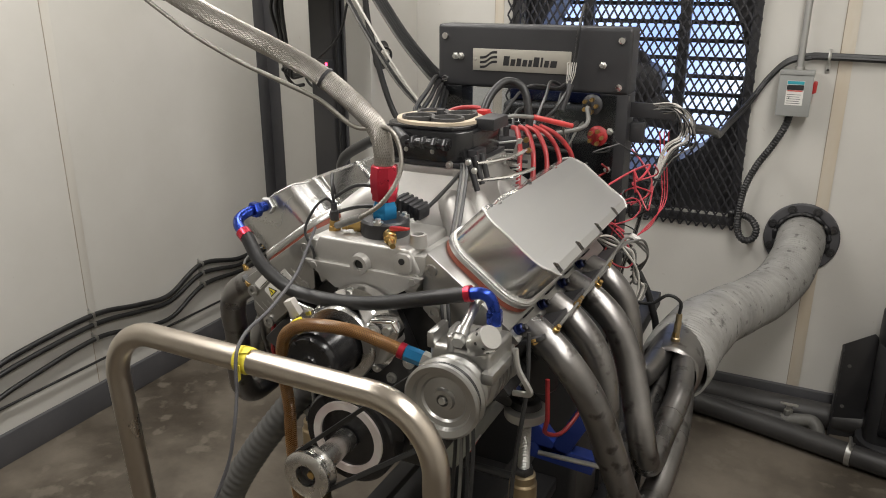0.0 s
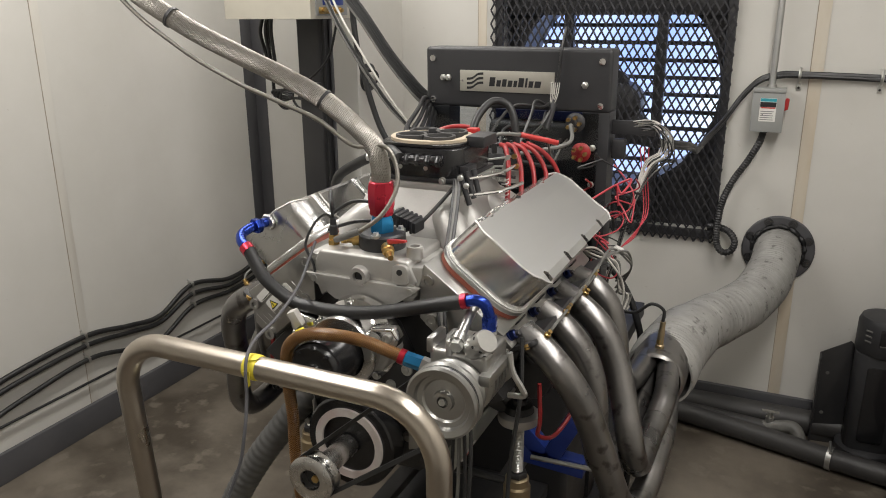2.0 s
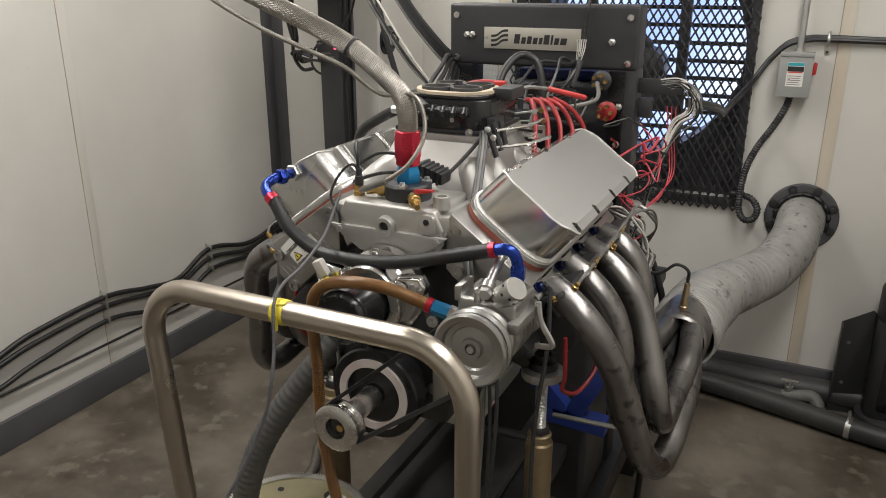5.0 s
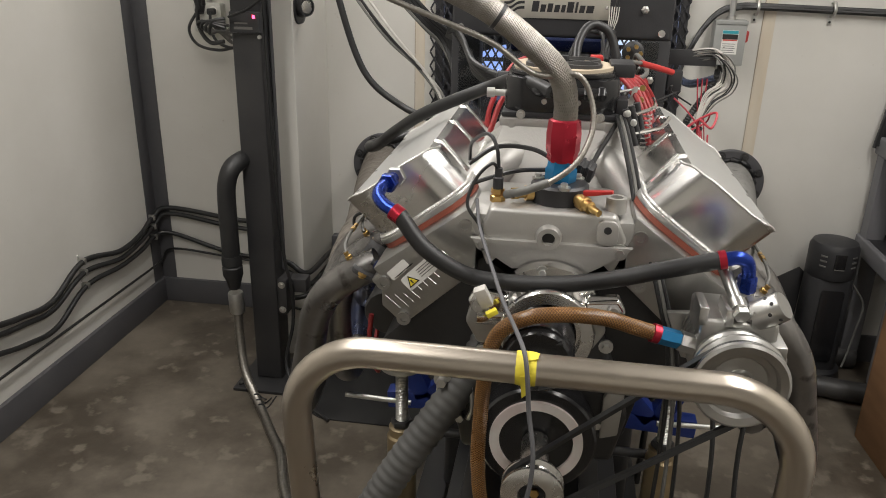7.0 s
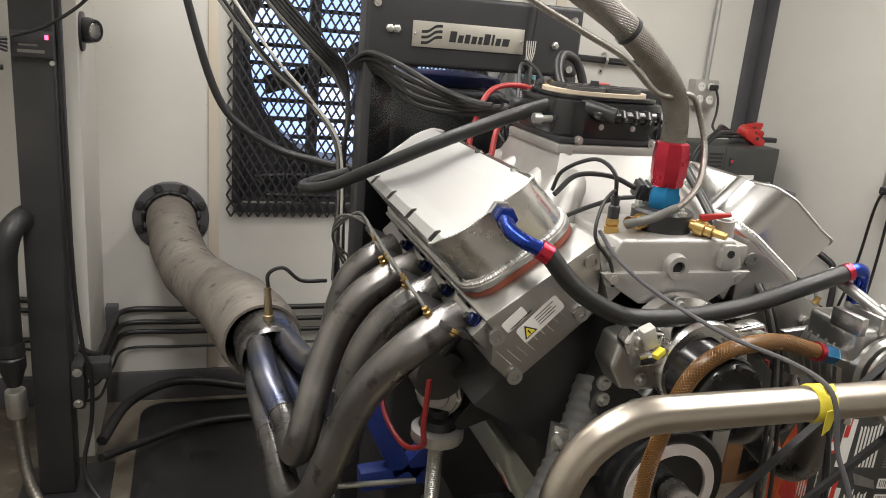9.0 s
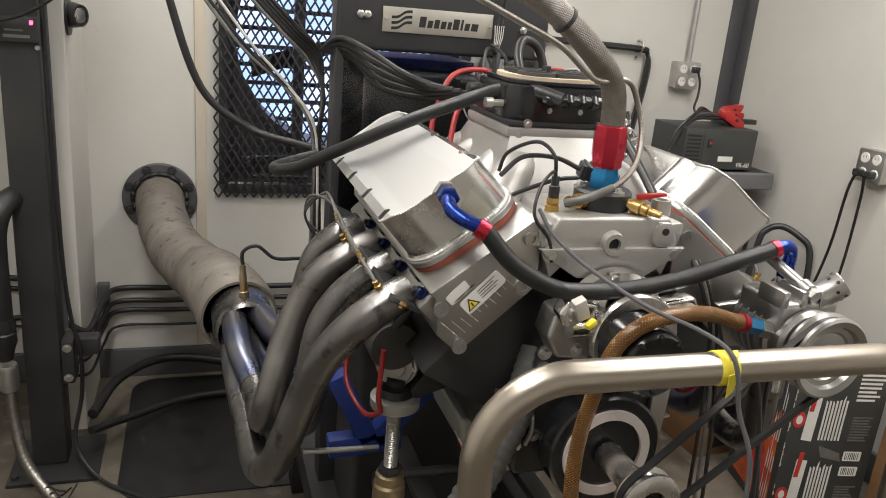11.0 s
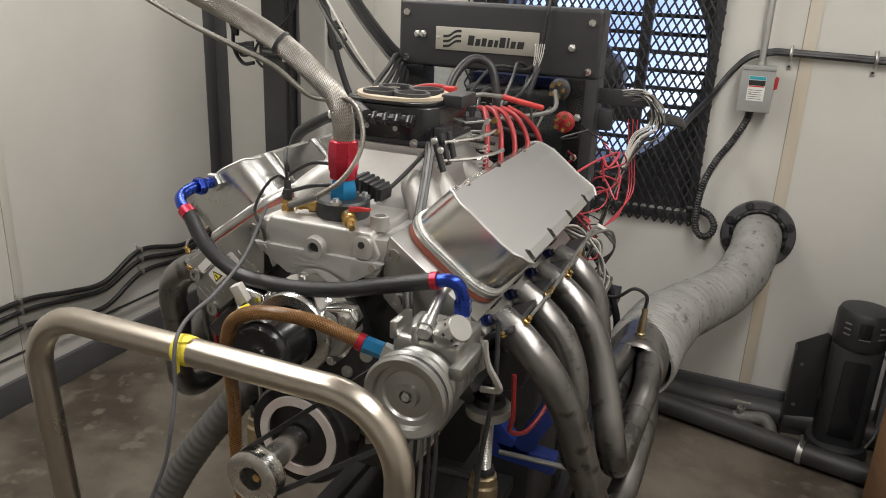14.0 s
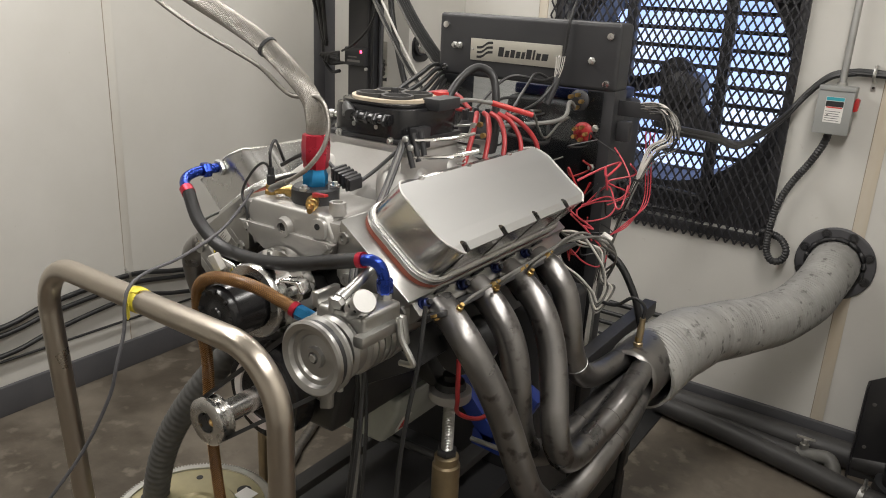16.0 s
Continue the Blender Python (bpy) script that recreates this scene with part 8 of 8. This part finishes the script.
    part("case", box((bx0, by0, bz0), (bx1, by1, bz1), 0.008), DARKPLASTIC, b)
    part("lid", box((bx0 - 0.004, by0 - 0.004, bz1), (bx1 + 0.004, by1 + 0.004, bz1 + 0.022), 0.006), DARKPLASTIC, b)
    lab = part("label", box((bx0 + 0.08, by0 - 0.002, bz0 + 0.055), (bx1 - 0.045, by0, bz0 + 0.155), 0.001), INK, b)
    part("label_panel", box((bx0 + 0.17, by0 - 0.003, bz0 + 0.105), (bx1 - 0.05, by0 - 0.0015, bz0 + 0.15)), BLUEPAINT, lab, smooth=False)
    part("label_panel", box((bx0 + 0.09, by0 - 0.003, bz0 + 0.125), (bx0 + 0.135, by0 - 0.0015, bz0 + 0.15)), ORANGEINK, lab, smooth=False)
    text("lettering", "Commercial", 0.036, (bx0 + 0.155, by0 - 0.0035, bz0 + 0.092), (1, 0, 0), (0, 0, 1), YELLOW, lab, shear=0.2, bold=0.0006)
    part("print_line", box((bx0 + 0.09, by0 - 0.003, bz0 + 0.068), (bx0 + 0.20, by0 - 0.0015, bz0 + 0.073)), WHITE, lab, smooth=False)
    for x, m in ((bx0 + 0.05, REDPLASTIC), (bx1 - 0.05, DARKPLASTIC)):
        part("terminal", lathe([(0, 0), (0.012, 0), (0.010, 0.02), (0, 0.02)], (x, by0 + 0.05, bz1 + 0.022), (0, 0, 1), 16), ZINC, b)
        part("terminal_cover", box((x - 0.03, by0 + 0.02, bz1 + 0.035), (x + 0.05, by0 + 0.075, bz1 + 0.055), 0.008), m, b)
    cable("battery_lead", [(bx1 - 0.03, by0 + 0.05, bz1 + 0.05), (bx1 + 0.02, by0 + 0.02, bz1 + 0.04), (bx1 + 0.03, by0, bz1 - 0.02), (bx1 + 0.015, by0 - 0.02, bz1 - 0.12), (bx1, by0 - 0.01, bz0 + 0.01)], 0.008, WIRE, "black battery lead hanging at the battery")


set_back(cart, 1.035)


def cardboard():
    m = pose(0.425, 2.18, 0.0, 0, 0, 4)
    t = thing("cardboard_box", "tall open brown cardboard box with torn flaps", "box", (0.55, 2.33, 0))
    w, d, h = 0.25, 0.335, 0.585
    for lo, hi in (((0, 0, 0), (w, 0.006, h)), ((0, d - 0.006, 0), (w, d, h)), ((0, 0.006, 0), (0.006, d - 0.006, h)), ((w - 0.006, 0.006, 0), (w, d - 0.006, h)), ((0.006, 0.006, 0.35), (w - 0.006, d - 0.006, 0.36))):
        part("panel", box(lo, hi, 0.001, m=m), CARD, t)
    for lo, hi, rot, at in (((0, 0, 0), (w, 0.07, 0.004), (-35, 0, 0), (0, 0.0, h)), ((0, 0, 0), (0.004, 0.2, 0.05), (0, 25, 0), (w - 0.004, 0.05, h - 0.002)), ((0, 0, 0), (0.004, 0.26, 0.03), (0, -68, 0), (0.0, 0.05, h))):
        part("flap", box(lo, hi, 0.001, m=m @ pose(*at, *rot)), CARD, t)
    part("print_panel", prism([(0.07, 0.03), (0.20, 0.05), (0.20, 0.50), (0.16, 0.53), (0.12, 0.40), (0.07, 0.36)], m @ V(0, -0.0005, 0), m.to_3x3() @ V(1, 0, 0), (0, 0, 1), m.to_3x3() @ V(0, -1, 0), 0.0012), INK, t, "dark printed emblem", smooth=False)
    for k in range(3):
        part("print_panel", prism(rounded(0.08, 0.09, 0.01, 3, 0.145, 0.12 + 0.13 * k), m @ V(0, -0.0018, 0), m.to_3x3() @ V(1, 0, 0), (0, 0, 1), m.to_3x3() @ V(0, -1, 0), 0.0008), CYAN if k < 0 else SUPPLY, t, smooth=False)
    g = part("green_label", box((-0.0016, 0.17, 0.44), (-0.0002, 0.235, 0.57), m=m), GREEN, t, "green printed label", smooth=False)
    up = V(0, 0, 1)
    rt = m.to_3x3() @ V(0, -1, 0)
    for k, words in enumerate(("SMALL", "PARTS", "ENCLOSED")):
        text("lettering", words, 0.016, m @ V(-0.0022, 0.217 - 0.016 * k, 0.505), up, m.to_3x3() @ V(0, 1, 0), INK, g)
    p = thing("crumpled_paper", "crumpled white packing and pale foam in the box", "packing", m @ V(0.1, 0.2, 0.36))
    rnd = random.Random(5)
    for k in range(5):
        b = bmesh.new()
        bmesh.ops.create_icosphere(b, subdivisions=2, radius=0.055)
        for v in b.verts:
            v.co *= 1 + 0.35 * noise.noise(v.co * 30 + V(k, 0, 0))
        bmesh.ops.transform(b, matrix=m @ pose(0.06 + 0.035 * k, 0.24 - 0.05 * (k % 3), 0.545 + 0.01 * (k % 2)) @ Matrix.Diagonal((1.2, 1.2, 0.55, 1)), verts=b.verts)
        part("wad", b, (WHITE, WHITE, BEIGE, WHITE, CARD)[k], p, smooth=False)
    w2 = thing("wad_of_tissue", "pale yellow tissue wad on the box edge", "tissue", m @ V(0.02, 0.33, 0.6))
    b = bmesh.new()
    bmesh.ops.create_icosphere(b, subdivisions=2, radius=0.028)
    for v in b.verts:
        v.co *= 1 + 0.4 * noise.noise(v.co * 60)
    bmesh.ops.transform(b, matrix=Matrix.Translation(m @ V(0.02, 0.325, 0.602)), verts=b.verts)
    part("wad", b, BEIGE, w2, smooth=False)


set_back(cardboard, 1.06)


def parts_box():
    m = pose(0.440, 1.81, 0.0, 0, 0, -12)
    r3 = m.to_3x3()
    ex, ey, up = r3 @ V(1, 0, 0), r3 @ V(0, 1, 0), V(0, 0, 1)
    t = thing("parts_carton", "black and orange printed parts carton taped with yellow", "box", (0.6, 2.0, 0))
    w, d, h = 0.30, 0.30, 0.57
    part("carton", box((0, 0, 0), (w, d, h), 0.003, m=m), SUPPLY, t)
    part("edge_band", prism([(0, 0), (w, 0), (w, 0.012), (0, 0.012)], m @ V(0, 0.0, h + 0.0006), ex, ey, up, 0.0006), ORANGEINK, t, smooth=False)
    part("edge_band", prism([(0, d - 0.008), (w, d - 0.008), (w, d), (0, d)], m @ V(0, 0.0, h + 0.0006), ex, ey, up, 0.0006), REDINK, t, smooth=False)
    part("yellow_tape", prism([(0.03, 0.10), (0.20, 0.085), (0.20, 0.16), (0.16, 0.165), (0.06, 0.20), (0.03, 0.19)], m @ V(0, 0, h + 0.0008), ex, ey, up, 0.001), YELLOW, t, "strips of yellow tape", smooth=False)
    part("yellow_tape", prism([(0.11, 0.19), (0.21, 0.18), (0.21, 0.235), (0.10, 0.24)], m @ V(0, 0, h + 0.0008), ex, ey, up, 0.001), YELLOW, t, smooth=False)
    part("yellow_tape", prism([(0.0, 0.018), (0.28, 0.015), (0.28, 0.04), (0.06, 0.055), (0.02, 0.05)], m @ V(0, 0, h + 0.0014), ex, ey, up, 0.001), YELLOW, t, smooth=False)
    # side faces: flame-coloured panel, pale picture blocks and unreadable print
    nx = -ex
    part("flame_panel", prism([(0.02, 0.02), (0.26, 0.04), (0.24, 0.30), (0.20, 0.24), (0.15, 0.36), (0.10, 0.28), (0.05, 0.38), (0.03, 0.2)], m @ V(-0.0004, 0, 0), ey, up, nx, 0.0008), ORANGEINK, t, "orange flame print", smooth=False)
    part("flame_panel", prism([(0.06, 0.08), (0.16, 0.10), (0.13, 0.30), (0.09, 0.20)], m @ V(-0.0012, 0, 0), ey, up, nx, 0.0008), REDINK, t, smooth=False)
    part("picture", prism(rounded(0.17, 0.13, 0.02, 4, 0.15, 0.46), m @ V(-0.0012, 0, 0), ey, up, nx, 0.0008), GREYWIRE, t, "grey picture of a metal part", smooth=False)
    for k in range(6):
        part("picture", prism(rounded(0.028, 0.034, 0.008, 3, 0.095 + 0.05 * (k % 3), 0.435 + 0.05 * (k // 3)), m @ V(-0.0021, 0, 0), ey, up, nx, 0.0006), INK, t, smooth=False)
    rnd = random.Random(8)
    for k in range(14):
        y = 0.255 - 0.003 * k
        part("print_line", prism([(0, 0), (0.004, 0), (0.004, 0.05 + 0.09 * rnd.random()), (0, 0.05)], m @ V(-0.0020, 0.03 + 0.012 * (k % 4), 0.05 + 0.11 * (k // 4)), ey, up, nx, 0.0006), WHITE, t, smooth=False)
    fy = -ey
    for k in range(2):
        z = 0.30 - 0.235 * k
        part("title_bar", prism([(0.05, z), (0.085, z - 0.005), (0.09, z + 0.16), (0.055, z + 0.165)], m @ V(0, -0.0004, 0), ex, up, fy, 0.0008), WHITE, t, "white title bar", smooth=False)
        part("title_bar", prism([(0.055, z + 0.10), (0.07, z + 0.10), (0.075, z + 0.19), (0.06, z + 0.19)], m @ V(0, -0.0012, 0), ex, up, fy, 0.0008), REDINK, t, smooth=False)
        for j in range(7):
            x = 0.105 + 0.011 * j
            part("print_line", prism([(x, z), (x + 0.006, z), (x + 0.006, z + 0.13 + 0.03 * rnd.random()), (x, z + 0.14)], m @ V(0, -0.0004, 0), ex, up, fy, 0.0008), WHITE, t, smooth=False)
        part("picture", prism([(0.115, z - 0.02), (0.19, z - 0.045), (0.20, z - 0.075), (0.13, z - 0.06)], m @ V(0, -0.0004, 0), ex, up, fy, 0.0008), GREYWIRE, t, smooth=False)
    # paragraphs, code blocks, emblems and scuffed edges of the carton
    def bars(x0, z0, w, h, n, mt, face):
        for j in range(n):
            z = z0 + h * j / n
            x1 = x0 + w * (0.72 + 0.28 * rnd.random())
            if face == "front":
                part("print_line", prism([(x0, z), (x1, z), (x1, z + h / n * 0.5), (x0, z + h / n * 0.5)], m @ V(0, -0.0006, 0), ex, up, fy, 0.0006), mt, t, smooth=False)
            elif face == "side":
                part("print_line", prism([(x0, z), (x1, z), (x1, z + h / n * 0.5), (x0, z + h / n * 0.5)], m @ V(-0.0006, 0, 0), ey, up, nx, 0.0006), mt, t, smooth=False)
            else:
                part("print_line", prism([(x0, z), (x1, z), (x1, z + h / n * 0.5), (x0, z + h / n * 0.5)], m @ V(0, 0, h0 + 0.0008), ex, ey, up, 0.0006), mt, t, smooth=False)
    h0 = h
    bars(0.205, 0.05, 0.07, 0.09, 9, GREYWIRE, "front")
    bars(0.205, 0.30, 0.07, 0.09, 9, GREYWIRE, "front")
    bars(0.200, 0.44, 0.08, 0.10, 7, WHITE, "front")
    bars(0.020, 0.50, 0.10, 0.05, 5, GREYWIRE, "front")
    bars(0.175, 0.055, 0.10, 0.10, 8, GREYWIRE, "side")
    bars(0.05, 0.245, 0.18, 0.045, 6, WHITE, "top")
    for x, z in ((0.235, 0.19), (0.235, 0.245)):
        code = part("code_block", prism(rounded(0.060, 0.034, 0.003, 2, x, z), m @ V(0, -0.0006, 0), ex, up, fy, 0.0006), WHITE, t, "white code block", smooth=False)
        for j in range(8):
            xa = x - 0.024 + 0.006 * j
            part("code_bar", prism([(xa, z - 0.012), (xa + 0.0015 + 0.002 * rnd.random(), z - 0.012), (xa + 0.0015 + 0.002 * rnd.random(), z + 0.012), (xa, z + 0.012)], m @ V(0, -0.0012, 0), ex, up, fy, 0.0005), INK, t, smooth=False)
    for z in (0.10, 0.37):
        part("emblem", prism([(0.030 + 0.020 * math.cos(i * math.pi / 8), z + 0.028 * math.sin(i * math.pi / 8)) for i in range(16)], m @ V(0, -0.0006, 0), ex, up, fy, 0.0006), REDINK, t, smooth=False)
        part("emblem", prism([(0.030 + 0.011 * math.cos(i * math.pi / 4), z + 0.016 * math.sin(i * math.pi / 4)) for i in range(8)], m @ V(0, -0.0012, 0), ex, up, fy, 0.0006), WHITE, t, smooth=False)
    for k in range(26):
        z, w0 = rnd.uniform(0.0, h - 0.03), rnd.uniform(0.002, 0.006)
        l0 = rnd.uniform(0.008, 0.03)
        part("scuff", prism([(0, z), (w0, z + 0.3 * l0), (0.4 * w0, z + l0), (0, z + 0.9 * l0)], m @ V(0, -0.0010, 0), ex, up, fy, 0.0005), BEIGE, t, smooth=False)
        x = rnd.uniform(0.0, w - 0.04)
        part("scuff", prism([(x, h), (x + l0, h), (x + 0.8 * l0, h - w0), (x + 0.2 * l0, h - 0.6 * w0)], m @ V(0, -0.0010, 0), ex, up, fy, 0.0005), BEIGE, t, smooth=False)
    q = thing("cordless_tool", "black tool with a long grip lying over the boxes", "tool", m @ V(0.05, 0.3, 0.6))
    part("grip", tube([m @ V(0.02, 0.24, 0.61), m @ V(0.07, 0.33, 0.635), m @ V(0.13, 0.45, 0.66)], 0.024, 16), DARKPLASTIC, q)
    part("side_handle", tube([m @ V(-0.10, 0.42, 0.615), m @ V(-0.03, 0.40, 0.618), m @ V(0.06, 0.37, 0.635)], 0.014, 14), DARKPLASTIC, q)
    part("red_ring", lathe([(0, 0), (0.027, 0), (0.027, 0.012), (0, 0.012)], m @ V(0.05, 0.295, 0.627), ex * 0.4 + ey * 0.85 + up * 0.2, 20), REDPLASTIC, q)
    part("head", lathe([(0, 0), (0.025, 0), (0.028, 0.01), (0.02, 0.03), (0, 0.03)], m @ V(0.0, 0.20, 0.590), ex * 0.3 + ey * 0.85 - up * 0.25, 20), DARKPLASTIC, q)
    u = thing("metal_parts", "heap of dark cast metal parts behind the carton", "scrap", m @ V(0.3, 0.5, 0))
    bl = box((0.84, 2.26, 0.0), (1.05, 2.62, 0.52), 0.01)
    part("crate", bl, DARKPLASTIC, u)
    for k in range(9):
        c = V(0.87 + 0.018 * k, 2.29 + 0.033 * k, 0.53 + 0.012 * (k % 3))
        part("casting", lathe([(0.018, -0.012), (0.034, -0.012), (0.036, 0.0), (0.034, 0.012), (0.018, 0.012)], c, (rnd.uniform(-0.5, 0.5), rnd.uniform(-0.5, 0.5), 1), 14, closed=True), (GREYTRIM, ZINC, STEELBLACK)[k % 3], u)
    v = thing("cardboard_carton", "closed brown cardboard carton on the floor", "box", (0.95, 1.75, 0))
    part("body", box((0.82, 1.58, 0.0), (1.05, 1.84, 0.42), 0.004), CARD, v)
    part("flap", box((0.822, 1.582, 0.42), (0.936, 1.838, 0.425), 0.001), CARD, v)
    part("flap", box((0.940, 1.582, 0.42), (1.048, 1.838, 0.425), 0.001), CARD, v)
    tr = thing("hand_truck", "black tubular hand truck by the wall", "hand truck", (1.05, 2.55, 0))
    part("frame", tube([(0.86, 2.70, 0.02), (0.875, 2.70, 0.40), (0.905, 2.70, 0.70), (0.93, 2.69, 0.765), (0.98, 2.66, 0.785), (1.03, 2.60, 0.755), (1.055, 2.57, 0.715), (1.055, 2.55, 0.60), (1.05, 2.55, 0.30), (1.05, 2.55, 0.02)], 0.013, 14), STEELBLACK, tr)
    part("cross_bar", rod((0.88, 2.70, 0.45), (1.05, 2.55, 0.45), 0.009, 10), STEELBLACK, tr)


set_back(parts_box, 1.06, ("metal_parts", "cardboard_carton", "hand_truck"))


def dark_floor_sheet():
    # thin black sheet laid where the floor behind the engine is darker
    b = prism(rounded(1.10, 0.84, 0.10, 8, -1.06, 2.82), (0, 0, ZF), (1, 0, 0), (0, 1, 0), (0, 0, 1), 0.006, 0.002)
    single("dark_floor_sheet", b, RUBBER, "flat black rounded sheet on the concrete", "mat")


dark_floor_sheet()
